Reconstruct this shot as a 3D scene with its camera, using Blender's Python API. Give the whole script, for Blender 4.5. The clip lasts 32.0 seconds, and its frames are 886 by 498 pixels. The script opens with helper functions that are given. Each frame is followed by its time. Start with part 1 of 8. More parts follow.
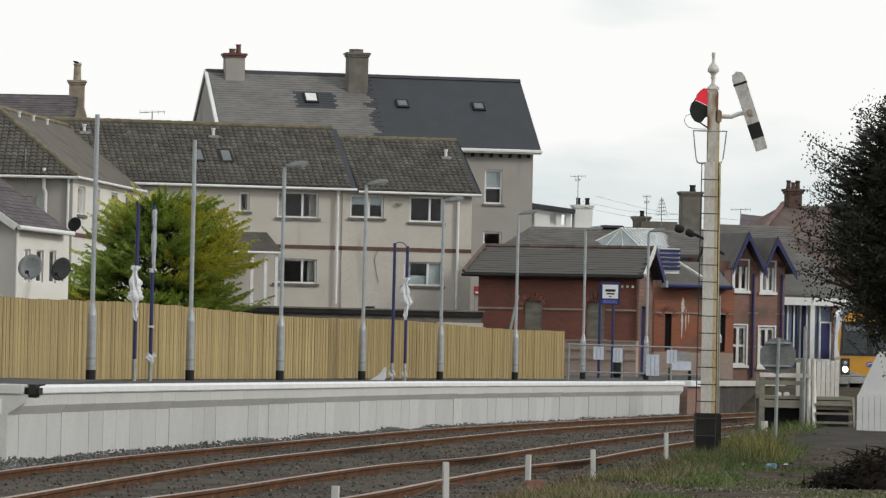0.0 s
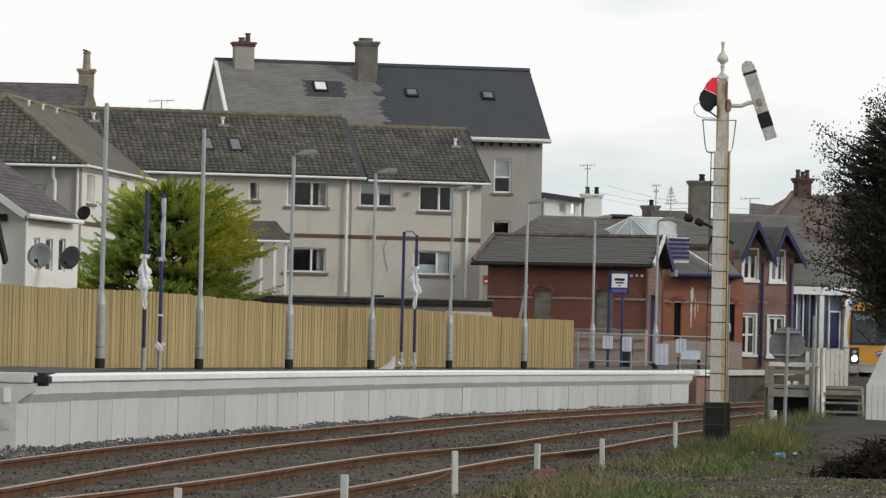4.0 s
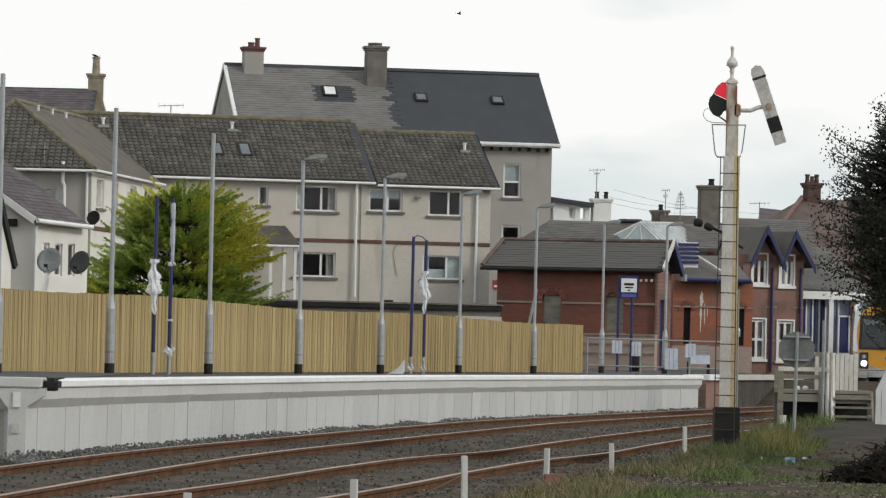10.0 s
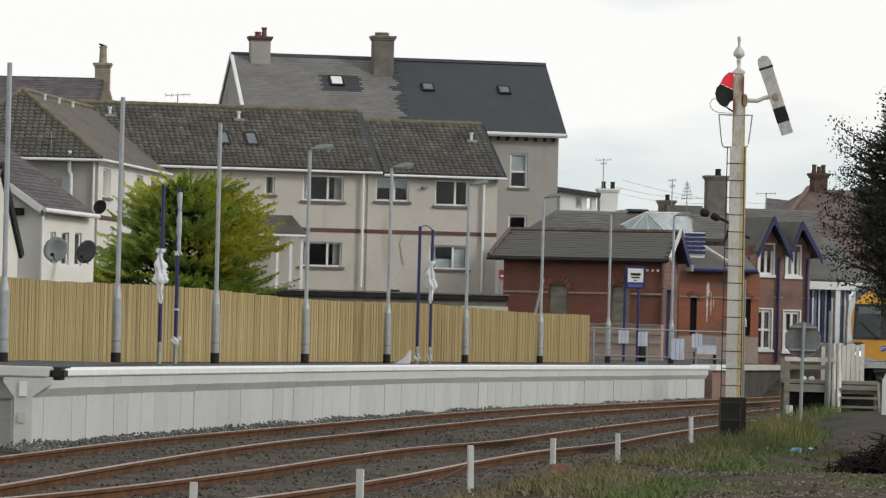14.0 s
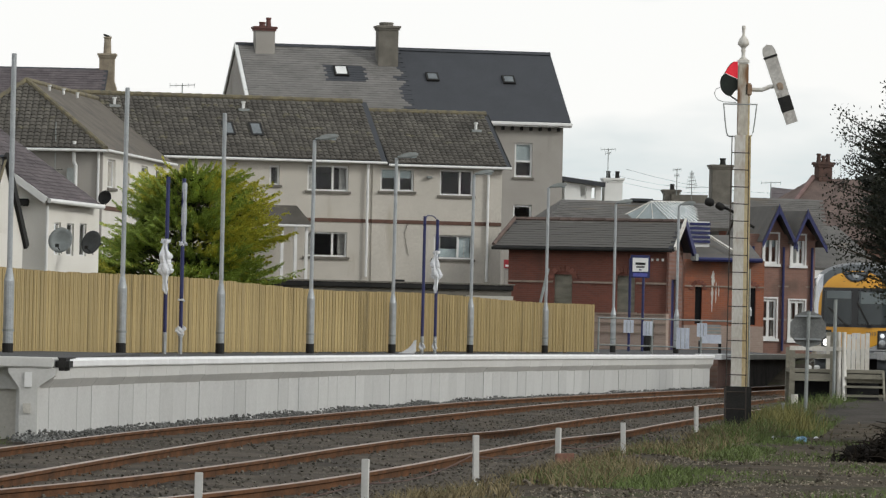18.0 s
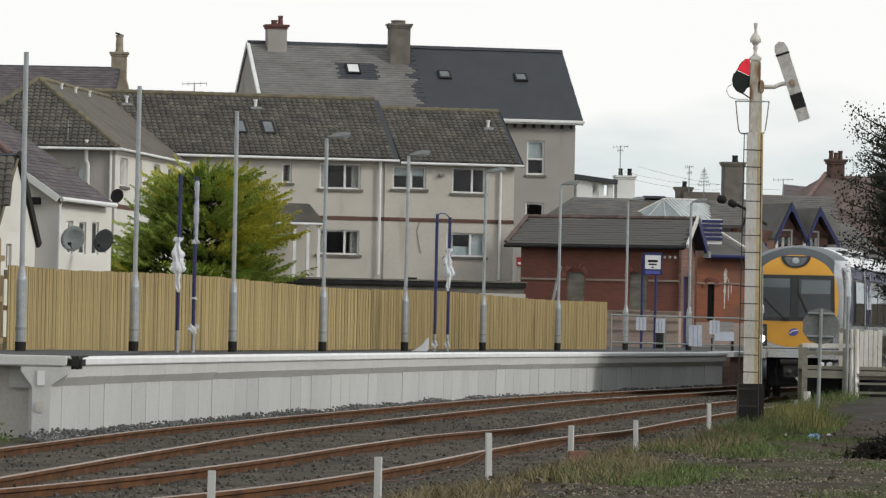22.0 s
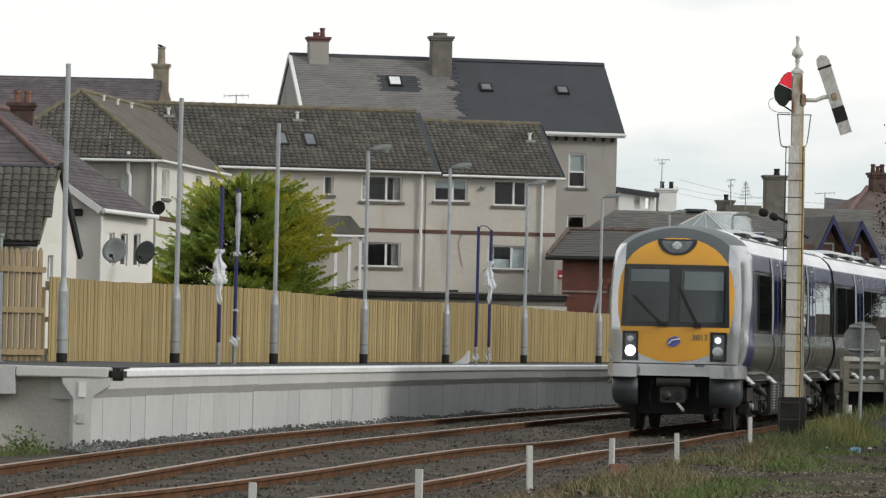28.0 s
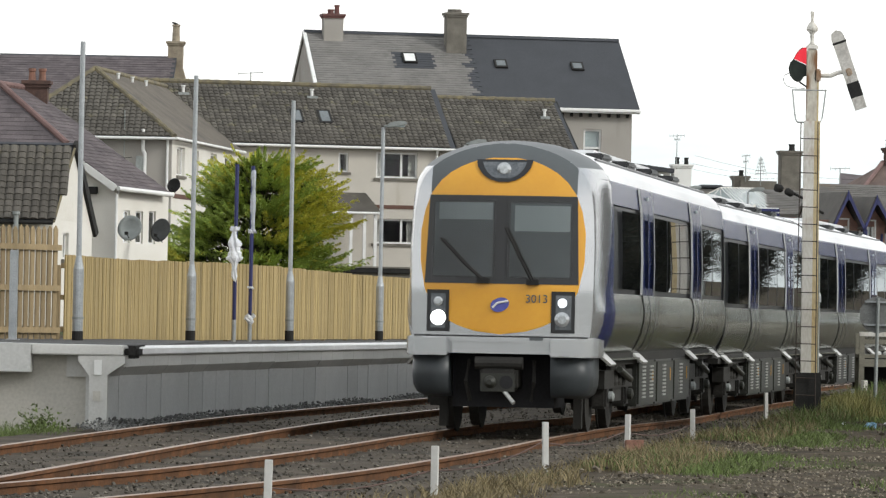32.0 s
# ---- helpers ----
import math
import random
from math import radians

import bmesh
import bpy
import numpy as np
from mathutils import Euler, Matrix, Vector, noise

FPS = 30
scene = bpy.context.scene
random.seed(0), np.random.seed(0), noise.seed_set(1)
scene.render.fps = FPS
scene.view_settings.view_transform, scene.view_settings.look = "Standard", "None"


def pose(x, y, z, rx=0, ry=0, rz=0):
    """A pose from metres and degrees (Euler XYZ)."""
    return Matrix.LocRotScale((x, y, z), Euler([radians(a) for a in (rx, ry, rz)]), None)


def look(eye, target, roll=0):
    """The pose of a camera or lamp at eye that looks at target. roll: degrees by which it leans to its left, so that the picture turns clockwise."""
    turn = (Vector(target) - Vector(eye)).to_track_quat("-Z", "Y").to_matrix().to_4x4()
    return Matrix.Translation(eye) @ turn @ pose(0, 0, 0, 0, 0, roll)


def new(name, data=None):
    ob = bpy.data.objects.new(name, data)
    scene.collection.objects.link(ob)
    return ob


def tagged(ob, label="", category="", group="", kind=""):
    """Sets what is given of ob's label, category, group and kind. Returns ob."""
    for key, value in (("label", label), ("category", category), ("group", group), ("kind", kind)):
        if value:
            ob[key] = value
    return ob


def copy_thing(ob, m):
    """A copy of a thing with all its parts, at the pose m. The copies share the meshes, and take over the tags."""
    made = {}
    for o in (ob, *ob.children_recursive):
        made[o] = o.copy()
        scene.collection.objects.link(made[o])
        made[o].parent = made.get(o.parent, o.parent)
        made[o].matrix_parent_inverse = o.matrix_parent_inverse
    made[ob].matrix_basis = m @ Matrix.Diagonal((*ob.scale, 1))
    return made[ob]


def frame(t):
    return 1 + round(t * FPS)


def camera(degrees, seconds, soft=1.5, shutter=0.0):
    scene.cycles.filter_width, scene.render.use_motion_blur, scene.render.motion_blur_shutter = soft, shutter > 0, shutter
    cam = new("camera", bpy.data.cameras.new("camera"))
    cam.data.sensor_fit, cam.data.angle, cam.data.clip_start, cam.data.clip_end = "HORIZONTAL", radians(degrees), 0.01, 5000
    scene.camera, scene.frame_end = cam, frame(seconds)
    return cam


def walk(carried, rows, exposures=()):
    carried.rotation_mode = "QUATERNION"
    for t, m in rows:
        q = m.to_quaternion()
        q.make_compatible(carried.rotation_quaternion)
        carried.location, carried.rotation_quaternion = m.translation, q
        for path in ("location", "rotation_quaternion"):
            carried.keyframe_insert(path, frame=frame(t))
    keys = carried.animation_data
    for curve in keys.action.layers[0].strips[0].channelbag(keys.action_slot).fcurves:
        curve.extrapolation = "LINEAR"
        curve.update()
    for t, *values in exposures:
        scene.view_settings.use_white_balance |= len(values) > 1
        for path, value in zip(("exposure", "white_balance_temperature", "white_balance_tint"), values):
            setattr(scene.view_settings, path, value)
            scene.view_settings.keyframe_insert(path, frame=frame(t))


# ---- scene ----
# ---- camera ----
EYE = Vector((0, 0, 1.38))
# seconds, turn to the left, tilt up, lean to the left (degrees)
PATH = [
    (0, 0.000, 1.203, 1.250), (0.5, -0.006, 1.234, 1.261), (1, 0.028, 1.234, 1.263),
    (1.5, 0.065, 1.182, 1.282), (2, 0.088, 1.132, 1.330), (2.5, 0.093, 1.093, 1.331),
    (3, 0.088, 1.076, 1.298), (3.5, 0.101, 1.068, 1.302), (5.5, 0.112, 1.117, 1.285),
    (6, 0.153, 1.110, 1.240), (6.5, 0.182, 1.093, 1.239), (7, 0.199, 1.060, 1.267),
    (7.5, 0.180, 1.062, 1.260), (8, 0.194, 1.081, 1.218), (8.5, 0.231, 1.095, 1.208),
    (9, 0.240, 1.120, 1.236), (9.5, 0.220, 1.120, 1.266), (10, 0.209, 1.127, 1.292),
    (10.5, 0.203, 1.151, 1.294), (11, 0.235, 1.199, 1.291), (11.5, 0.231, 1.230, 1.303),
    (12, 0.203, 1.250, 1.296), (12.5, 0.205, 1.257, 1.256), (13, 0.225, 1.236, 1.260),
    (13.5, 0.247, 1.167, 1.326), (14, 0.280, 1.010, 1.379), (14.5, 0.313, 0.879, 1.380),
    (16.5, 0.290, 0.845, 1.317), (17, 0.312, 0.875, 1.261), (17.5, 0.323, 0.904, 1.253),
    (18, 0.332, 0.894, 1.258), (18.5, 0.312, 0.899, 1.265), (19, 0.317, 0.895, 1.242),
    (19.5, 0.343, 0.910, 1.220), (20, 0.367, 0.905, 1.239), (20.5, 0.372, 0.883, 1.246),
    (21, 0.379, 0.874, 1.214), (21.5, 0.423, 0.885, 1.159), (22, 0.471, 0.866, 1.152),
    (22.5, 0.479, 0.832, 1.197), (23, 0.468, 0.812, 1.192), (23.5, 0.480, 0.845, 1.170),
    (24, 0.506, 0.883, 1.189), (24.5, 0.509, 0.908, 1.204), (25, 0.509, 0.918, 1.180),
    (25.5, 0.525, 0.927, 1.151), (27.5, 0.831, 1.032, 1.188), (28, 0.940, 0.997, 1.296),
    (28.5, 0.981, 0.951, 1.362), (29, 0.940, 0.920, 1.310), (29.5, 0.930, 0.884, 1.257),
    (30, 0.975, 0.793, 1.265), (30.5, 1.026, 0.712, 1.217), (31, 1.075, 0.680, 1.142),
    (31.5, 1.104, 0.688, 1.123), (32, 1.106, 0.731, 1.112),
]
cam = camera(9.957, 32.0, soft=1.3)


def aim(turn, tilt, lean):
    a, b = radians(turn), radians(tilt)
    ahead = Vector((-math.sin(a) * math.cos(b), math.cos(a) * math.cos(b), math.sin(b)))
    return look(EYE, EYE + ahead * 100, lean)


walk(cam, [(t, aim(a, b, c)) for t, a, b, c in PATH], [(0.0, -0.35), (27.0, -0.35), (29.0, -0.22), (30.0, -0.13), (31.0, 0.0), (32.0, 0.07)])

# ---- world and sun ----
SUN_AT = Vector((0.82, -0.36, 0.48)).normalized()
world = bpy.data.worlds.new("sky")
scene.world = world
world.use_nodes = True
wn, wl = world.node_tree.nodes, world.node_tree.links
wn.clear()
sky = wn.new("ShaderNodeTexSky")
sky.sky_type, sky.sun_disc = "NISHITA", False
sky.sun_elevation = math.asin(SUN_AT.z)
sky.sun_rotation = math.atan2(SUN_AT.x, SUN_AT.y)
clear_sky = wn.new("ShaderNodeBackground")
clear_sky.inputs[1].default_value = 0.12
wl.new(sky.outputs[0], clear_sky.inputs[0])
place = wn.new("ShaderNodeTexCoord")
stretch = wn.new("ShaderNodeMapping")
stretch.inputs["Scale"].default_value = (1, 1, 3.4)
wl.new(place.outputs["Generated"], stretch.inputs[0])
clouds = wn.new("ShaderNodeTexNoise")
clouds.inputs["Scale"].default_value, clouds.inputs["Detail"].default_value = 6.0, 6.0
clouds.inputs["Roughness"].default_value = 0.55
wl.new(stretch.outputs[0], clouds.inputs["Vector"])
shades = wn.new("ShaderNodeValToRGB")
shades.color_ramp.elements[0].position, shades.color_ramp.elements[0].color = 0.40, (0.70, 0.77, 0.785, 1)
shades.color_ramp.elements[1].position, shades.color_ramp.elements[1].color = 0.56, (1.0, 1.0, 0.985, 1)
# the cloud thins with height above the horizon
height = wn.new("ShaderNodeSeparateXYZ")
wl.new(place.outputs["Generated"], height.inputs[0])
cloud = clouds.outputs[0]
for low, high, least, most in ((0.022, 0.05, -0.14, 0.16), (0.15, 0.6, 0.0, 0.4)):
    lift, thin = wn.new("ShaderNodeMapRange"), wn.new("ShaderNodeMath")
    for slot, value in zip(("From Min", "From Max", "To Min", "To Max"), (low, high, least, most)):
        lift.inputs[slot].default_value = value
    wl.new(height.outputs[2], lift.inputs["Value"])
    wl.new(cloud, thin.inputs[0])
    wl.new(lift.outputs[0], thin.inputs[1])
    cloud = thin.outputs[0]
wl.new(cloud, shades.inputs[0])
shades.color_ramp.elements.new(0.82).color = (1.0, 1.0, 0.985, 1)
shades.color_ramp.elements.new(1.0).color = (0.68, 0.72, 0.75, 1)
overcast = wn.new("ShaderNodeBackground")
overcast.inputs[1].default_value = 1.3
wl.new(shades.outputs[0], overcast.inputs[0])
cover = wn.new("ShaderNodeMixShader")
cover.inputs[0].default_value = 0.93
wl.new(clear_sky.outputs[0], cover.inputs[1])
wl.new(overcast.outputs[0], cover.inputs[2])
wout = wn.new("ShaderNodeOutputWorld")
wl.new(cover.outputs[0], wout.inputs[0])

sun = new("sun", bpy.data.lights.new("sun", "SUN"))
sun.data.energy, sun.data.angle, sun.data.color = 1.8, radians(11), (1.0, 0.985, 0.935)
sun.matrix_world = look(SUN_AT * 60 + Vector((0, 60, 0)), (0, 60, 0))


# ---- materials ----
def material(name, color, rough=0.7, color2=None, scale=4.0, fine=60.0, bump=0.15, metal=0.0, piece=0.0, island=0.0, stretch=(1, 1, 1), emit=None, spec=0.4, dirt=None, mottle=0.45):
    """Procedural surface: two scales of variation, relief, optional per-piece change of tone and stains."""
    m = bpy.data.materials.new(name)
    m.use_nodes = True
    nt = m.node_tree
    n, l = nt.nodes, nt.links
    b = n["Principled BSDF"]
    b.inputs["Roughness"].default_value, b.inputs["Metallic"].default_value = rough, metal
    b.inputs["Specular IOR Level"].default_value = spec
    tc = n.new("ShaderNodeTexCoord")
    mp = n.new("ShaderNodeMapping")
    mp.inputs["Scale"].default_value = stretch
    l.new(tc.outputs["Object"], mp.inputs[0])
    big = n.new("ShaderNodeTexNoise")
    big.inputs["Scale"].default_value, big.inputs["Detail"].default_value = scale, 5
    small = n.new("ShaderNodeTexNoise")
    small.inputs["Scale"].default_value, small.inputs["Detail"].default_value = fine, 4
    for t in (big, small):
        l.new(mp.outputs[0], t.inputs["Vector"])
    c2 = color2 or tuple(v * 0.72 for v in color)
    ramp = n.new("ShaderNodeValToRGB")
    ramp.color_ramp.elements[0].position, ramp.color_ramp.elements[1].position = 0.34, 0.68
    ramp.color_ramp.elements[0].color, ramp.color_ramp.elements[1].color = (*c2, 1), (*color, 1)
    l.new(big.outputs[0], ramp.inputs[0])
    tone = n.new("ShaderNodeMix")
    tone.data_type, tone.blend_type = "RGBA", "OVERLAY"
    tone.inputs[0].default_value = mottle
    l.new(ramp.outputs[0], tone.inputs[6])
    l.new(small.outputs[0], tone.inputs[7])
    last = tone.outputs[2]
    if dirt:
        d = n.new("ShaderNodeTexNoise")
        d.inputs["Scale"].default_value, d.inputs["Detail"].default_value = dirt[1], 6
        dm = n.new("ShaderNodeMapping")
        dm.inputs["Scale"].default_value = dirt[2]
        l.new(tc.outputs["Object"], dm.inputs[0])
        l.new(dm.outputs[0], d.inputs["Vector"])
        dr = n.new("ShaderNodeValToRGB")
        dr.color_ramp.elements[0].position, dr.color_ramp.elements[1].position = dirt[3], dirt[3] + 0.14
        l.new(d.outputs[0], dr.inputs[0])
        dx = n.new("ShaderNodeMix")
        dx.data_type = "RGBA"
        dx.inputs[7].default_value = (*dirt[0], 1)
        l.new(last, dx.inputs[6])
        l.new(dr.outputs[0], dx.inputs[0])
        last = dx.outputs[2]
    if piece or island:
        src = n.new("ShaderNodeObjectInfo" if piece else "ShaderNodeNewGeometry")
        amount = piece or island
        rng = n.new("ShaderNodeMapRange")
        rng.inputs["To Min"].default_value, rng.inputs["To Max"].default_value = 1 - amount, 1 + amount
        l.new(src.outputs["Random" if piece else "Random Per Island"], rng.inputs["Value"])
        mul = n.new("ShaderNodeMix")
        mul.data_type, mul.blend_type = "RGBA", "MULTIPLY"
        mul.inputs[0].default_value = 1
        l.new(last, mul.inputs[6])
        l.new(rng.outputs[0], mul.inputs[7])
        last = mul.outputs[2]
    l.new(last, b.inputs["Base Color"])
    if bump:
        bp = n.new("ShaderNodeBump")
        bp.inputs["Strength"].default_value, bp.inputs["Distance"].default_value = bump, 0.02
        l.new(small.outputs[0], bp.inputs["Height"])
        l.new(bp.outputs[0], b.inputs["Normal"])
    if emit:
        b.inputs["Emission Color"].default_value = (*emit[0], 1)
        b.inputs["Emission Strength"].default_value = emit[1]
    return m


def glass(name, tint=(0.9, 0.95, 0.95), rough=0.02):
    m = bpy.data.materials.new(name)
    m.use_nodes = True
    b = m.node_tree.nodes["Principled BSDF"]
    b.inputs["Base Color"].default_value = (*tint, 1)
    b.inputs["Transmission Weight"].default_value, b.inputs["Roughness"].default_value = 1.0, rough
    b.inputs["IOR"].default_value = 1.45
    return m


M = {}
M["render"] = material("cream roughcast render", (0.55, 0.515, 0.455), 0.9, (0.49, 0.46, 0.405), 0.8, 40, 0.25, dirt=((0.42, 0.38, 0.31), 1.2, (1, 1, 0.25), 0.62))
M["render_white"] = material("white roughcast render", (0.72, 0.70, 0.645), 0.9, (0.65, 0.625, 0.565), 0.8, 40, 0.2, dirt=((0.55, 0.52, 0.45), 1.0, (1, 1, 0.25), 0.62))
M["render_grey"] = material("grey cement render", (0.37, 0.35, 0.32), 0.9, (0.32, 0.30, 0.27), 0.7, 35, 0.25, dirt=((0.26, 0.25, 0.22), 1.0, (1, 1, 0.2), 0.6))
M["tile"] = material("brown concrete roof tiles", (0.125, 0.115, 0.098), 0.9, (0.085, 0.078, 0.068), 1.0, 30, 0.3, piece=0.22, spec=0.2, dirt=((0.18, 0.165, 0.11), 2.2, (1, 1, 1), 0.6))
M["tile_rest"] = material("brown concrete roof tiles joined", (0.125, 0.115, 0.098), 0.9, (0.085, 0.078, 0.068), 1.0, 30, 0.3, island=0.22, spec=0.2, dirt=((0.18, 0.165, 0.11), 2.2, (1, 1, 1), 0.6))
M["moss"] = material("mossy ridge tiles", (0.20, 0.17, 0.10), 0.95, (0.12, 0.107, 0.08), 3, 30, 0.4)
M["slate_dark"] = material("dark brownish slates", (0.14, 0.132, 0.12), 0.65, (0.10, 0.094, 0.086), 1.2, 25, 0.2, island=0.12, spec=0.25, dirt=((0.15, 0.115, 0.075), 1.3, (0.5, 1, 3), 0.6))
M["slate"] = material("old grey slates", (0.19, 0.182, 0.17), 0.65, (0.15, 0.143, 0.134), 0.8, 25, 0.2, island=0.09, spec=0.25, dirt=((0.13, 0.125, 0.115), 1.0, (1, 1, 1), 0.62))
M["slate_new"] = material("new dark slates", (0.056, 0.059, 0.066), 0.65, (0.05, 0.053, 0.059), 1.0, 25, 0.12, island=0.03, spec=0.25)
M["slate_purple"] = material("purple weathered slates", (0.135, 0.115, 0.118), 0.8, (0.095, 0.082, 0.085), 1.5, 25, 0.2, island=0.15, spec=0.2)
M["slate_brown"] = material("brown weathered slates", (0.17, 0.125, 0.108), 0.85, (0.11, 0.083, 0.073), 1.5, 25, 0.2, island=0.2, spec=0.15)
M["brick"] = material("red brick", (0.26, 0.105, 0.075), 0.9, (0.19, 0.08, 0.06), 2.0, 30, 0.3, island=0.2)
M["mortar"] = material("mortar", (0.28, 0.22, 0.18), 0.95, None, 3, 40, 0.2)
M["stone"] = material("weathered sandstone", (0.36, 0.31, 0.23), 0.9, (0.24, 0.20, 0.15), 2.5, 25, 0.4)
M["cement"] = material("dark cement", (0.19, 0.175, 0.15), 0.9, (0.13, 0.12, 0.10), 2.0, 25, 0.35)
M["terracotta"] = material("terracotta clay", (0.29, 0.135, 0.095), 0.85, (0.17, 0.095, 0.07), 3, 30, 0.3)
M["white_paint"] = material("white paint", (0.78, 0.78, 0.76), 0.5, (0.70, 0.70, 0.68), 3, 30, 0.05, mottle=0.15)
M["white_worn"] = material("worn white paint with rust", (0.70, 0.68, 0.63), 0.65, (0.56, 0.53, 0.47), 3, 30, 0.15, stretch=(1, 1, 0.35), dirt=((0.30, 0.15, 0.06), 4.0, (1, 1, 0.3), 0.60))
M["brick_cap"] = material("dull red clay", (0.17, 0.075, 0.065), 0.85, (0.11, 0.055, 0.05), 3, 30, 0.3)
M["ridge_pink"] = material("faded red clay ridge tiles", (0.20, 0.125, 0.115), 0.85, (0.15, 0.095, 0.088), 3, 30, 0.3)
M["galv_dark"] = material("dark grey painted steel", (0.085, 0.09, 0.09), 0.6, (0.06, 0.063, 0.063), 4, 40, 0.1)
M["yellow_worn"] = material("faded cream paint with rust", (0.62, 0.53, 0.34), 0.7, (0.47, 0.35, 0.17), 3, 30, 0.15, stretch=(1, 1, 0.35), dirt=((0.28, 0.15, 0.06), 3.0, (1, 1, 0.3), 0.6))
M["band"] = material("dark brown painted band", (0.14, 0.075, 0.055), 0.8, None, 3, 30, 0.1)
# near-black; serves also as painted-in shade inside openings
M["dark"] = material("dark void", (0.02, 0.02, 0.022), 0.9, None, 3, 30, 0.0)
M["room"] = material("room walls", (0.38, 0.36, 0.33), 0.9, None, 2, 20, 0.0)
M["curtain"] = material("pale curtain cloth", (0.5, 0.48, 0.45), 0.9, None, 6, 60, 0.1)
M["black"] = material("black paint", (0.018, 0.018, 0.018), 0.75, (0.028, 0.027, 0.025), 3, 40, 0.1, spec=0.2)
M["blue"] = material("royal blue paint", (0.024, 0.029, 0.115), 0.5, (0.02, 0.024, 0.09), 3, 30, 0.03)
M["sign_back"] = material("weathered grey sign back", (0.20, 0.205, 0.20), 0.7, (0.155, 0.16, 0.155), 4, 40, 0.05)
M["galv"] = material("galvanised steel", (0.42, 0.44, 0.45), 0.45, (0.34, 0.36, 0.37), 5, 50, 0.08, metal=0.55)
M["galv_dull"] = material("dull galvanised steel", (0.33, 0.35, 0.34), 0.6, (0.25, 0.27, 0.26), 5, 50, 0.1, metal=0.3)
M["concrete"] = material("pale precast concrete", (0.53, 0.53, 0.515), 0.85, (0.465, 0.465, 0.45), 1.3, 30, 0.1, piece=0.07, dirt=((0.43, 0.42, 0.395), 0.9, (2, 2, 0.35), 0.6), mottle=0.2)
M["concrete_grey"] = material("grey concrete beam", (0.57, 0.565, 0.54), 0.85, (0.52, 0.515, 0.49), 1.6, 30, 0.15, piece=0.035, mottle=0.15)
M["concrete_dark"] = material("weathered grey concrete", (0.52, 0.50, 0.45), 0.9, (0.43, 0.41, 0.365), 0.7, 25, 0.15, mottle=0.2)
M["coping"] = material("white painted coping", (0.84, 0.84, 0.83), 0.6, (0.74, 0.74, 0.73), 1.5, 30, 0.05)
M["tarmac"] = material("tarmac", (0.075, 0.074, 0.072), 0.9, (0.055, 0.055, 0.055), 1.0, 80, 0.3)
M["fence"] = material("new sawn softwood boards", (0.42, 0.318, 0.145), 0.8, (0.245, 0.175, 0.068), 1.5, 30, 0.3, island=0.22, stretch=(11, 11, 0.35))
M["fence_piece"] = material("new sawn softwood board", (0.42, 0.318, 0.145), 0.8, (0.245, 0.175, 0.068), 1.5, 30, 0.3, piece=0.22, stretch=(11, 11, 0.35))
M["fence_old"] = material("weathered softwood boards", (0.33, 0.25, 0.14), 0.85, (0.24, 0.18, 0.10), 1.5, 30, 0.25, piece=0.15, stretch=(3, 3, 0.25))
M["timber_grey"] = material("weathered grey timber", (0.27, 0.255, 0.205), 0.85, (0.17, 0.16, 0.125), 2.0, 30, 0.3, stretch=(1, 1, 3))
M["rust"] = material("rusty rail steel", (0.155, 0.074, 0.036), 0.9, (0.075, 0.041, 0.024), 3, 40, 0.4, spec=0.12)
M["rail_top"] = material("worn rail head", (0.36, 0.28, 0.23), 0.5, (0.22, 0.14, 0.10), 0.6, 30, 0.05, metal=0.35, stretch=(1, 0.2, 1))
M["sleeper"] = material("old timber sleepers", (0.085, 0.068, 0.052), 0.9, (0.05, 0.042, 0.035), 2, 30, 0.4)
M["ballast"] = material("brown-grey ballast bed", (0.098, 0.08, 0.06), 0.95, (0.042, 0.036, 0.029), 1.2, 14, 1.0, spec=0.15)
M["stones"] = material("crushed ballast stones", (0.175, 0.175, 0.165), 0.9, (0.10, 0.102, 0.098), 3, 30, 0.3, island=0.38)
M["stones_brown"] = material("dirty brown ballast stones", (0.155, 0.14, 0.118), 0.95, (0.08, 0.072, 0.06), 0.8, 30, 0.3, island=0.55, spec=0.1)
M["grit"] = material("dark trodden grit", (0.075, 0.066, 0.056), 0.95, (0.045, 0.04, 0.034), 1.2, 30, 0.8, spec=0.1, dirt=((0.05, 0.055, 0.025), 0.9, (1, 1, 1), 0.6))
M["soil"] = material("bare stony soil", (0.09, 0.072, 0.051), 0.95, (0.038, 0.031, 0.022), 1.6, 12, 1.0, spec=0.1, dirt=((0.05, 0.06, 0.02), 0.55, (1, 1, 1), 0.55))
M["grass"] = material("rough green grass", (0.12, 0.17, 0.045), 0.85, (0.085, 0.105, 0.036), 1.5, 20, 0.0, island=0.4)
M["grass_dry"] = material("dry straw grass", (0.22, 0.175, 0.09), 0.85, (0.13, 0.105, 0.055), 1.5, 20, 0.0, island=0.4)
M["bark"] = material("tree bark", (0.09, 0.07, 0.05), 0.95, None, 3, 20, 0.5)
M["conifer"] = material("conifer foliage", (0.36, 0.45, 0.10), 0.75, (0.245, 0.325, 0.07), 0.7, 14, 0.0, island=0.4, spec=0.15)
M["conifer_gold"] = material("golden conifer tips", (0.58, 0.55, 0.095), 0.75, (0.46, 0.44, 0.07), 0.9, 14, 0.0, island=0.3, spec=0.15)
M["leaf_dark"] = material("dark evergreen leaves", (0.042, 0.045, 0.028), 0.65, (0.02, 0.023, 0.015), 2, 20, 0.0, island=0.5, spec=0.22)
M["sheath"] = material("grey translucent plastic", (0.45, 0.47, 0.50), 0.5, (0.33, 0.35, 0.38), 6, 40, 0.2)
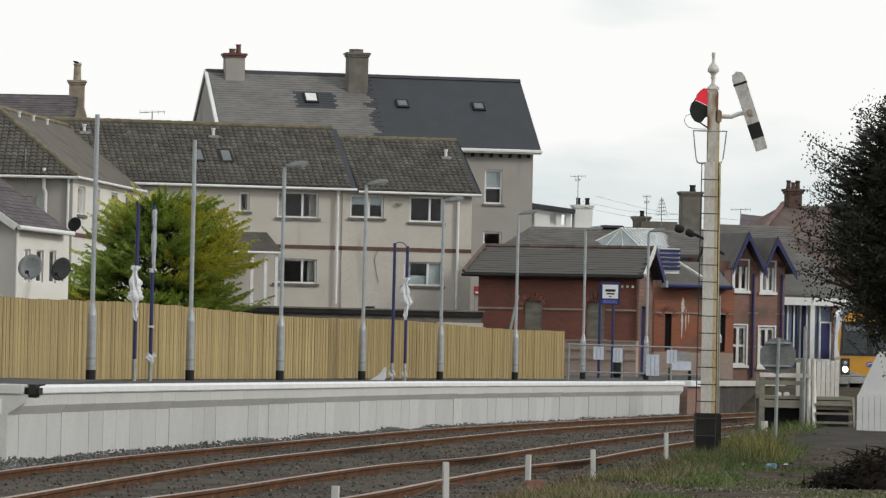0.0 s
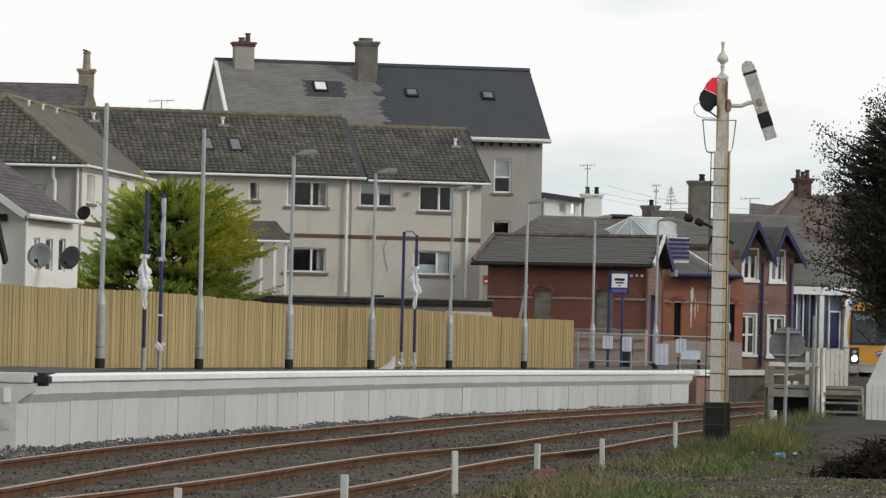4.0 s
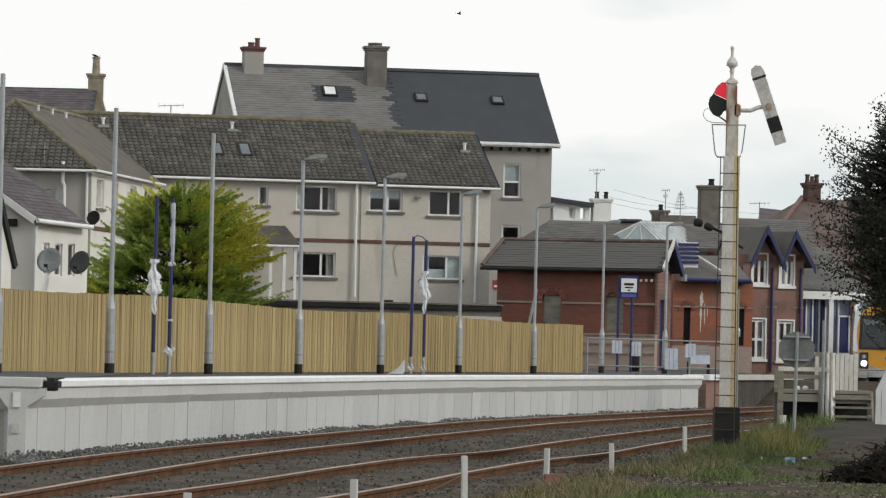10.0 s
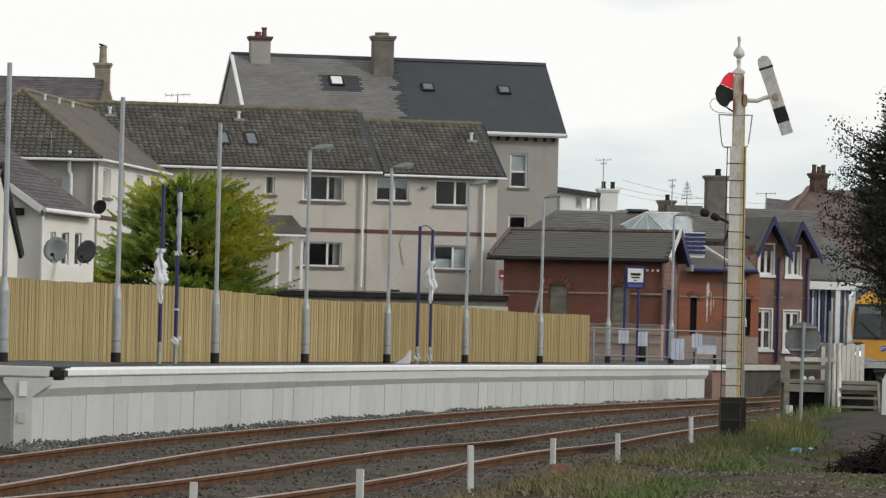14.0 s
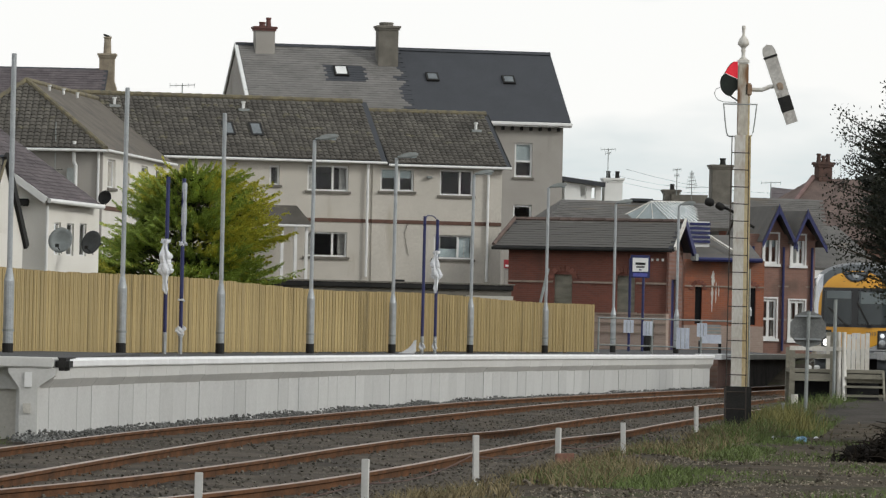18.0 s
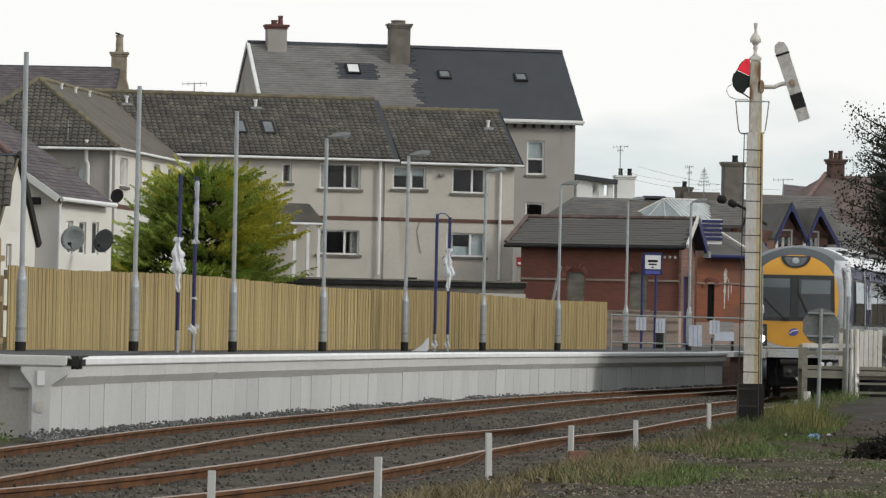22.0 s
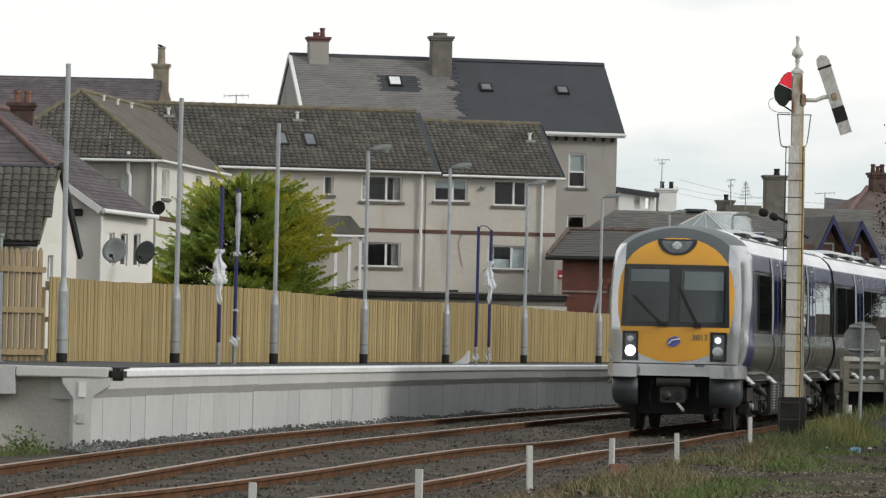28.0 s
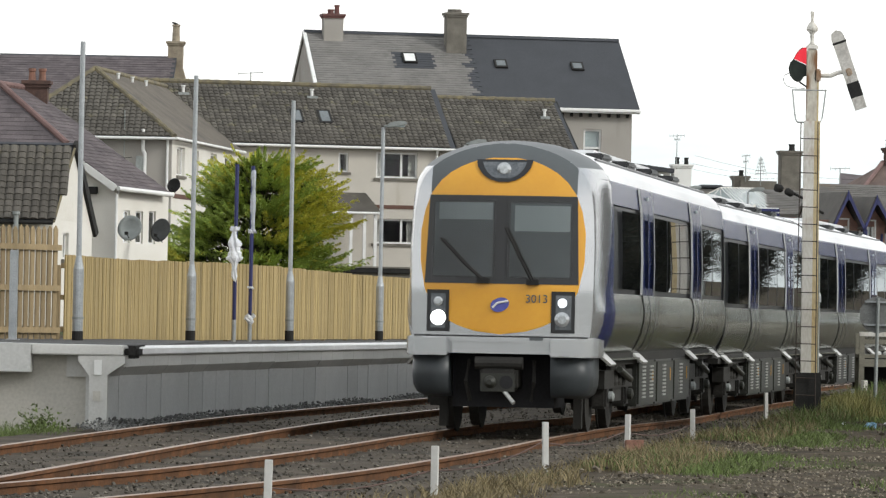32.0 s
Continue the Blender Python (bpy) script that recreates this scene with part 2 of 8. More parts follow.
M["notice"] = material("bluish white printed panel", (0.60, 0.64, 0.72), 0.5, (0.50, 0.54, 0.63), 4, 30, 0.05, stretch=(1, 1, 0.35))
M["cloth"] = material("white tied cloth", (0.75, 0.76, 0.78), 0.8, (0.6, 0.61, 0.63), 5, 40, 0.2)
M["glass"] = glass("window glass")
M["net"] = material("pale glass blind", (0.40, 0.46, 0.47), 0.4, None, 3, 30, 0.0)


# ---- mesh helpers ----
def part(name, bm, mat, parent=None, label="", smooth=False, m=None):
    """Links a bmesh as one mesh object, under a thing or a part."""
    me = bpy.data.meshes.new(name)
    bmesh.ops.recalc_face_normals(bm, faces=bm.faces)
    bm.to_mesh(me)
    bm.free()
    for one in mat if isinstance(mat, (list, tuple)) else [mat]:
        me.materials.append(M[one] if isinstance(one, str) else one)
    if smooth:
        me.shade_smooth()
    ob = new(name, me)
    ob.parent = parent
    if m is not None:
        ob.matrix_basis = m
    if label:
        ob["label"] = label
    return ob


def piece(name, mesh, parent, m):
    ob = new(name, mesh)
    ob.parent = parent
    ob.matrix_basis = m
    return ob


def thing(name, label, category, m=None, group="", kind=""):
    ob = new(name)
    ob.empty_display_size = 0.2
    if m is not None:
        ob.matrix_basis = m
    return tagged(ob, label, category, group, kind)


def raw(verts, faces):
    bm = bmesh.new()
    vs = [bm.verts.new(v) for v in verts]
    for f in faces:
        bm.faces.new([vs[i] for i in f])
    return bm


def box(bm, x0, x1, y0, y1, z0, z1, m=None, mi=0):
    co = [(x0, y0, z0), (x1, y0, z0), (x1, y1, z0), (x0, y1, z0), (x0, y0, z1), (x1, y0, z1), (x1, y1, z1), (x0, y1, z1)]
    vs = [bm.verts.new(m @ Vector(c) if m is not None else c) for c in co]
    for f in ((3, 2, 1, 0), (4, 5, 6, 7), (0, 1, 5, 4), (1, 2, 6, 5), (2, 3, 7, 6), (3, 0, 4, 7)):
        bm.faces.new([vs[i] for i in f]).material_index = mi
    return bm


def one_box(*a, bevel=0.0):
    bm = box(bmesh.new(), *a)
    if bevel:
        bmesh.ops.bevel(bm, geom=list(bm.edges), offset=bevel, segments=2, affect="EDGES")
    return bm


def prism(bm, poly, y0, y1, m=None, axis="y", mi=0):
    """A polygon of (across, up) pairs, swept along an axis."""
    def put(a, b, s):
        v = (a, s, b) if axis == "y" else (s, a, b) if axis == "x" else (a, b, s)
        return bm.verts.new(m @ Vector(v) if m is not None else v)
    lo, hi = [put(a, b, y0) for a, b in poly], [put(a, b, y1) for a, b in poly]
    n = len(poly)
    bm.faces.new(lo[::-1]).material_index = mi
    bm.faces.new(hi).material_index = mi
    for i in range(n):
        bm.faces.new((lo[i], lo[(i + 1) % n], hi[(i + 1) % n], hi[i])).material_index = mi
    return bm


def slab(bm, a, b, c, d, thick):
    """A roof or panel through four corners, with thickness downwards along its normal."""
    a, b, c, d = (Vector(v) for v in (a, b, c, d))
    nrm = (b - a).cross(d - a).normalized() * thick
    top = [bm.verts.new(v) for v in (a, b, c, d)]
    bot = [bm.verts.new(v - nrm) for v in (a, b, c, d)]
    bm.faces.new(top)
    bm.faces.new(bot[::-1])
    for i in range(4):
        bm.faces.new((top[i], bot[i], bot[(i + 1) % 4], top[(i + 1) % 4]))
    return bm


def tube(bm, path, radius, sides=8, closed=False):
    """A round bar along points; radius one number or one for each point."""
    pts = [Vector(p) for p in path]
    rs = radius if isinstance(radius, (list, tuple)) else [radius] * len(pts)
    rings = []
    for i, p in enumerate(pts):
        d = pts[min(i + 1, len(pts) - 1)] - pts[max(i - 1, 0)]
        if closed:
            d = pts[(i + 1) % len(pts)] - pts[i - 1]
        d.normalize()
        ref = Vector((0, 0, 1)) if abs(d.z) < 0.9 else Vector((1, 0, 0))
        u = d.cross(ref).normalized()
        v = d.cross(u)
        rings.append([bm.verts.new(p + (u * math.cos(k * math.tau / sides) + v * math.sin(k * math.tau / sides)) * rs[i]) for k in range(sides)])
    for a, b in list(zip(rings, rings[1:])) + ([(rings[-1], rings[0])] if closed else []):
        for k in range(sides):
            bm.faces.new((a[k], a[(k + 1) % sides], b[(k + 1) % sides], b[k]))
    if not closed:
        bm.faces.new(rings[0][::-1])
        bm.faces.new(rings[-1])
    return bm


def rod(*path, r=0.02, sides=8):
    return tube(bmesh.new(), path, r, sides)


def lathe(bm, profile, sides=14, m=None):
    """Round body from (radius, height) pairs."""
    rings = []
    for r, z in profile:
        rings.append([bm.verts.new((m @ Vector(c)) if m is not None else c) for c in ((max(r, 0.001) * math.cos(k * math.tau / sides), max(r, 0.001) * math.sin(k * math.tau / sides), z) for k in range(sides))])
    for a, b in zip(rings, rings[1:]):
        for k in range(sides):
            bm.faces.new((a[k], a[(k + 1) % sides], b[(k + 1) % sides], b[k]))
    bm.faces.new(rings[0][::-1])
    bm.faces.new(rings[-1])
    return bm


def spline(points):
    """Smooth curve X(Y) through a few (Y, X) pairs."""
    ys, xs = np.array([p[0] for p in points], float), np.array([p[1] for p in points], float)
    slope = np.gradient(xs, ys)

    def at(y):
        i = int(np.clip(np.searchsorted(ys, y) - 1, 0, len(ys) - 2))
        h = ys[i + 1] - ys[i]
        s = (y - ys[i]) / h
        if s < 0 or s > 1:
            k = 0 if s < 0 else -1
            return float(xs[k] + slope[k] * (y - ys[k]))
        a, b = 2 * s**3 - 3 * s**2 + 1, s**3 - 2 * s**2 + s
        c, d = -2 * s**3 + 3 * s**2, s**3 - s**2
        return float(a * xs[i] + b * h * slope[i] + c * xs[i + 1] + d * h * slope[i + 1])
    return at


def along(curve, y, off=0.0):
    """Point of a curve at depth y, shifted to its right by off, and the heading."""
    t = Vector((curve(y + 0.3) - curve(y - 0.3), 0.6)).normalized()
    return Vector((curve(y) + t.y * off, y - t.x * off)), t


def stations(curve, y0, y1, step, off=0.0):
    """Depths at even steps of length along a shifted curve."""
    out, y, need = [y0], y0, step
    p = along(curve, y, off)[0]
    while y < y1:
        y += 0.05
        q = along(curve, y, off)[0]
        need -= (q - p).length
        p = q
        if need <= 0:
            out.append(y)
            need += step
    return out


LINE1 = spline([(20, -6.6), (45, -4.85), (55, -4.15), (65, -3.3), (76, -1.95), (89, -0.25), (98, 1.02), (106, 2.45), (113, 3.8), (124, 6.0), (135, 8.25), (150, 11.3), (175, 16.3), (240, 29)])
LINE2 = spline([(20, -9.0), (36, -4.2), (43, -2.6), (50, -1.55), (58, -0.63), (66, 0.35), (74, 1.28), (80, 1.98), (86, 2.74), (95, 4.0), (106, 5.67), (116, 7.33), (128, 9.25), (152, 12.8), (190, 17.6), (240, 23.6)])


def dip(y):
    """The farther line lies slightly lower."""
    s = min(max((y - 62) / 16, 0), 1)
    return -0.1 * s * s * (3 - 2 * s)


def platform_z(y):
    """Platform level along the fence."""
    return 0.79 - 0.0005 * (y - 70)


def edge_z(y):
    """Platform level along the coping: it falls away from the line."""
    return 0.885 - 0.0008 * (y - 71)


# ---- ground ----
def ease(a, b, v):
    s = min(max((v - a) / (b - a), 0), 1)
    return s * s * (3 - 2 * s)


FENCE = spline([(60, -12.4), (70, -9.6), (78.5, -7.75), (89.5, -6.75), (99.3, -5.55), (108.5, -4.1), (119, -2.5), (130.5, -0.6), (140, 1.3), (150, 3.65), (156, 5.0)])


def ground_z(x, y):
    """Track bed low, a bank on the near side, higher town ground behind the fence."""
    z = -0.24
    right = x - LINE2(min(max(y, 20), 240))
    z += 0.6 * dip(y) * ease(1.0, -0.5, right - 2)
    z += 0.16 * ease(1.3, 2.4, right) + 0.25 * ease(1.4, 3.0, right) * ease(74, 92, y)
    behind = FENCE(min(max(y, 60), 150)) - x
    z += 1.2 * ease(2, 10, behind) * ease(60, 130, y)
    z += 2.2 * ease(184, 200, y) * ease(3, -3, x)
    z += 1.0 * ease(140, 150, y) * ease(-3, 4, x)
    z += 2.5 * ease(225, 300, y)
    return z


def build_ground():
    xs = sorted(set(list(np.arange(-30, 31, 1.0)) + [-3000, -900, -300, -120, -60, 60, 120, 300, 900, 3000]))
    ys = sorted(set(list(np.arange(-10, 40, 5.0)) + list(np.arange(40, 160, 1.0)) + list(np.arange(160, 330, 5.0)) + [-2000, -300, -60, 420, 600, 1200, 4000]))
    verts, faces = [], []
    for y in ys:
        for x in xs:
            rough = 0.05 * noise.noise(Vector((x * 0.6, y * 0.6, 0))) if LINE2(min(max(y, 20), 240)) + 2 < x < 30 and 20 < y < 130 else 0
            verts.append((x, y, ground_z(x, y) + rough))
    n = len(xs)
    for j in range(len(ys) - 1):
        for i in range(n - 1):
            a = j * n + i
            faces.append((a, a + 1, a + n + 1, a + n))
    ob = part("ground", raw(verts, faces), "soil", smooth=True)
    tagged(ob, "bare stony soil with patches of weeds beside the railway", "ground", kind="structure")


build_ground()


# ---- railway ----
def strip(curve, y0, y1, step, profile, fall=lambda y: 0.0):
    """Sweeps a profile of (offset, z) pairs along a curve."""
    ys = np.arange(y0, y1 + step, step)
    verts, faces, n = [], [], len(profile)
    for y in ys:
        for off, z in profile:
            p, t = along(curve, y, off)
            verts.append((p.x, p.y, z + fall(y)))
    for j in range(len(ys) - 1):
        for i in range(n - 1):
            a = j * n + i
            faces.append((a, a + 1, a + n + 1, a + n))
    return verts, faces


def build_bed():
    verts, faces = [], []
    for y in np.arange(24, 165, 0.5):
        left, right = LINE1(y) - 2.4, max(LINE2(y), LINE1(y)) + 1.9
        for k in range(25):
            x = left + (right - left) * k / 24
            z = -0.1 + 0.025 * noise.noise(Vector((x * 1.3, y * 0.9, 3)))
            z += dip(y) * ease(-1.9, -1.0, x - LINE2(y))
            if k == 24 or k == 0:
                z = -0.32
            verts.append((x, y, z))
    n = 25
    for j in range(len(verts) // n - 1):
        for i in range(n - 1):
            a = j * n + i
            faces.append((a, a + 1, a + n + 1, a + n))
    tagged(part("ballast", raw(verts, faces), "ballast", smooth=True), "dirty grey stone ballast under the rails", "ballast", kind="structure")


build_bed()
RAIL = [(-0.065, -0.155), (-0.065, -0.143), (-0.012, -0.125), (-0.011, -0.045), (-0.036, -0.034), (-0.036, -0.004), (-0.028, 0.0), (0.028, 0.0), (0.036, -0.004), (0.036, -0.034), (0.011, -0.045), (0.012, -0.125), (0.065, -0.143), (0.065, -0.155)]


def build_track(name, curve, y0, y1, label, fall=lambda y: 0.0):
    track = thing(name, label, "railway track", kind="structure")
    for side in (-0.8, 0.8):
        verts, faces = strip(curve, y0, y1, 1.0, [(side + a, b) for a, b in RAIL], fall)
        bm = raw(verts, faces)
        for f in bm.faces:
            mid = f.calc_center_median()
            if mid.z - fall(mid.y) > -0.006:
                f.material_index = 1
        part("rail", bm, ["rust", "rail_top"], track, "rusty steel rail with a worn head", smooth=False)
    bm = box(bmesh.new(), -1.3, 1.3, -0.125, 0.125, -0.28, -0.158)
    bmesh.ops.bevel(bm, geom=list(bm.edges), offset=0.015, segments=1, affect="EDGES")
    sleeper = bpy.data.meshes.new("sleeper")
    bm.to_mesh(sleeper)
    bm.free()
    sleeper.materials.append(M["sleeper"])
    bm = bmesh.new()
    for s in (-1, 1):
        box(bm, min(s * 0.03, s * 0.17), max(s * 0.03, s * 0.17), -0.09, 0.09, -0.158, -0.14)
        tube(bm, [(s * 0.09, -0.05, -0.145), (s * 0.085, -0.035, -0.105), (s * 0.08, 0.0, -0.095), (s * 0.085, 0.035, -0.105), (s * 0.09, 0.05, -0.145)], 0.012, 5)
    chair = bpy.data.meshes.new("rail_chair")
    bm.to_mesh(chair)
    bm.free()
    chair.materials.append(M["rust"])
    for y in stations(curve, y0 + 0.3, min(y1, 128), 0.72):
        p, t = along(curve, y)
        turn = Matrix.Translation((p.x, p.y, fall(p.y))) @ Matrix.Rotation(-math.atan2(t.x, t.y), 4, "Z")
        piece("sleeper", sleeper, track, turn @ pose(0, 0, -0.012 + random.uniform(-0.008, 0.004), 0, 0, random.uniform(-1, 1)))
        if y < 95 and random.random() < 0.8:
            for side in (-0.8, 0.8):
                piece("rail_chair", chair, track, turn @ pose(side, 0, 0))
    return track


build_track("track_1", LINE1, 24, 148, "rusty running line curving past the platform")
build_track("track_2", LINE2, 24, 200, "rusty running line diverging beside the grassy bank", dip)


def scatter_stones(name, count, where, size, mat, label, category):
    verts, faces = [], []
    for _ in range(count):
        x, y, z = where()
        s = random.uniform(*size)
        base = len(verts)
        q = Euler([random.uniform(0, 6.28) for _ in range(3)]).to_matrix()
        for c in ((1, 0, -0.3), (-0.6, 0.8, -0.4), (-0.5, -0.9, -0.3), (0.5, 0.3, 0.7), (-0.4, 0.1, 0.8), (0.2, -0.6, 0.6)):
            v = q @ (Vector(c) * s * random.uniform(0.75, 1.2))
            verts.append((x + v.x, y + v.y, z + v.z * 0.8))
        for f in ((0, 2, 1), (0, 1, 3), (1, 4, 3), (1, 2, 4), (2, 5, 4), (2, 0, 5), (0, 3, 5), (3, 4, 5)):
            faces.append(tuple(base + i for i in f))
    me = bpy.data.meshes.new(name)
    me.from_pydata(verts, [], faces)
    me.materials.append(M[mat])
    tagged(new(name, me), label, category, kind="stuff")


def on_shoulder():
    """Heaped fresh ballast along the platform wall."""
    y = 60 + 84 * random.random() ** 1.1
    heap = 0.5 + 0.5 * noise.noise(Vector((0, y * 0.33, 7)))
    off = random.uniform(-1.74, -1.0)
    up = max(0, (-off - 1.25)) * 0.34 * (0.15 + heap)
    p, _ = along(LINE1, y, off)
    return p.x, p.y, -0.1 + up * random.uniform(0.4, 1.0)


def in_track():
    y = 36 + 95 * random.random() ** 1.3
    curve, lo, hi = random.choice(((LINE1, -0.75, 0.75), (LINE2, -0.75, 0.75), (LINE1, 0.85, 2.6), (LINE2, 0.85, 1.75)))
    p, _ = along(curve, y, random.uniform(lo, hi))
    return p.x, p.y, -0.095 + random.uniform(-0.012, 0.015) + (dip(y) if curve is LINE2 else 0)


scatter_stones("ballast_heap", 13000, on_shoulder, (0.016, 0.036), "stones", "fresh grey crushed stone heaped along the platform wall", "ballast")
scatter_stones("ballast_stones", 12000, in_track, (0.012, 0.028), "stones_brown", "loose crushed stones between the rails", "ballast")


# ---- platform ----
EDGE = -0.8 - 0.76
P0, P1 = 61.75, 134.0


def build_platform():
    plat = thing("platform", "long concrete railway platform with a white painted edge", "platform", kind="structure")
    cuts = stations(LINE1, P0, P1, 1.0, EDGE)
    for i, (a, b) in enumerate(zip(cuts, cuts[1:])):
        pa, t = along(LINE1, a, EDGE)
        pb, _ = along(LINE1, b, EDGE)
        run = (pb - pa).length
        m = Matrix.Translation((pa.x, pa.y, edge_z((a + b) / 2))) @ Matrix.Rotation(math.atan2(pb.y - pa.y, pb.x - pa.x), 4, "Z")
        tilt = random.uniform(-0.006, 0.006)
        part("wall_panel", box(bmesh.new(), 0.009, run - 0.009, 0.125 + tilt, 0.36, -1.12, -0.34), "concrete", plat, m=m)
        bm = prism(bmesh.new(), [(0.035, -0.10), (0.04, -0.245 + tilt), (0.135, -0.365), (0.60, -0.365), (0.60, -0.10)], 0.004, run - 0.004, axis="x")
        part("edge_beam", bm, "concrete_grey", plat, m=m)
        bm = prism(bmesh.new(), [(0.0, -0.085), (0.012, -0.1), (0.55, -0.1), (0.55, 0.0), (0.03, 0.004), (0.0, -0.02)], 0.002, run - 0.002, axis="x")
        if i:
            part("coping", bm, "coping", plat, "white painted coping slab", m=m)
        else:
            bm.free()
    verts, faces = [], []
    ys = list(np.arange(62.6, 191.5, 1.0))
    for y in ys:
        yy = min(y, 150)
        p, _ = along(LINE1, yy, EDGE - 0.55)
        fx = min(FENCE(min(max(y, 78), 150)) - 1.0, p.x - 1)
        for x, zz in ((p.x, -0.3), (p.x, edge_z(yy) + 0.004), (p.x + (fx - p.x) * 0.4, edge_z(yy) * 0.45 + platform_z(yy) * 0.55), (fx, platform_z(yy) - 0.01), (fx, -0.3)):
            verts.append((x, y, zz))
    for j in range(len(ys) - 1):
        for i in range(4):
            a = j * 5 + i
            faces.append((a, a + 1, a + 6, a + 5))
    part("platform_surface", raw(verts, faces), "tarmac", plat, "dark tarmac platform surface")
    return plat


platform = build_platform()


# ---- fence ----
def build_fence():
    fence = thing("closeboard_fence", "long new closeboard timber fence along the platform", "fence")
    cuts = [y for y in stations(FENCE, 80.2, 148.0, 2.4) if y < 148.8] + [149.9]
    board = bpy.data.meshes.new("fence_board")
    bm = box(bmesh.new(), 0.0, 0.117, -0.02, 0.002, 0.0, 1.0)
    bm.to_mesh(board)
    bm.free()
    board.materials.append(M["fence_piece"])
    verts, faces, count = [], [], 0
    for a, b in zip(cuts, cuts[1:]):
        pa, pb = Vector((FENCE(a), a)), Vector((FENCE(b), b))
        run = (pb - pa).length
        m = Matrix.Translation((pa.x, pa.y, platform_z(a))) @ Matrix.Rotation(math.atan2(pb.y - pa.y, pb.x - pa.x), 4, "Z")
        n = max(1, round(run / 0.124))
        for k in range(n):
            top = 1.45 + 0.04 * math.sin(a * 0.21)
            mk = m @ pose(k * run / n, (0.0 if k % 3 else 0.007) + random.uniform(-0.003, 0.003), 0.03, 0, random.uniform(-0.15, 0.15), 0) @ Matrix.Diagonal((1, 1, top - 0.03 + random.uniform(-0.006, 0.006), 1))
            if count < 300:
                piece("fence_board", board, fence, mk)
            else:
                k0 = len(verts)
                verts.extend(mk @ v.co for v in board.vertices)
                faces.extend(tuple(k0 + i for i in f.vertices) for f in board.polygons)
            count += 1
        for z in (0.2, 0.7, 1.2):
            part("fence_rail", box(bmesh.new(), 0, run, 0.022, 0.07, z, z + 0.08), "fence_old", fence, m=m)
        part("fence_post", box(bmesh.new(), -0.05, 0.05, 0.072, 0.16, 0, 1.25), "fence_old", fence, m=m)
    me = bpy.data.meshes.new("fence_board_rest")
    me.from_pydata(verts, [], faces)
    me.materials.append(M["fence"])
    ob = new("fence_board_rest", me)
    ob.parent = fence
    ob["kind"] = "stuff"


build_fence()


# ---- platform lamps ----
def lamp_post(x, y, headed, label):
    z = platform_z(y)
    post = thing("platform_lamp", label, "lamp post", pose(x, y, z, 0, 0, random.uniform(-6, 6)) @ pose(0, 0, 0, 0, random.uniform(-0.1, 0.25), 0), group="platform lamps")
    part("base_sleeve", lathe(bmesh.new(), [(0.088, 0), (0.088, 0.22)]), "black", post, "black painted foot")
    part("lower_tube", lathe(bmesh.new(), [(0.083, 0.22), (0.083, 1.18), (0.078, 1.2), (0.048, 1.36), (0.044, 1.38)]), "galv", post, smooth=False)
    part("collar", lathe(bmesh.new(), [(0.094, 0.40), (0.094, 0.44)]), "galv_dull", post)
    if headed:
        part("upper_tube", lathe(bmesh.new(), [(0.042, 1.38), (0.040, 4.55), (0.03, 4.56)]), "galv", post)
        bm = rod((0, 0, 4.5), (0.03, -0.01, 4.58), (0.16, -0.03, 4.62), r=0.028)
        part("bracket", bm, "galv_dull", post)
        bm = bmesh.new()
        prism(bm, [(0.06, 4.57), (0.16, 4.56), (0.49, 4.62), (0.52, 4.655), (0.49, 4.70), (0.30, 4.705), (0.10, 4.65)], -0.1, 0.08)
        bmesh.ops.bevel(bm, geom=list(bm.edges), offset=0.02, segments=2, affect="EDGES")
        head = part("lamp_head", bm, "galv_dull", post, "grey street light head")
        part("lens", one_box(0.2, 0.46, -0.08, 0.06, 4.575, 4.605, bevel=0.008), "net", head)
    else:
        part("upper_tube", lathe(bmesh.new(), [(0.042, 1.38), (0.040, 4.70), (0.03, 4.705)]), "galv", post)
    return post


LAMPS = [(-7.15, 78.6, False), (-6.13, 89.2, False), (-4.88, 99.1, False), (-3.42, 108.4, True), (-1.83, 118.6, True), (-0.01, 130.0, True), (2.05, 140.0, True), (4.35, 155.5, True), (6.3, 156.0, True)]
for lx, ly, headed in LAMPS:
    lamp_post(lx, ly, headed, "tall galvanised platform lamp post with a black foot" if headed else "galvanised platform post with a black foot and no lamp head yet")


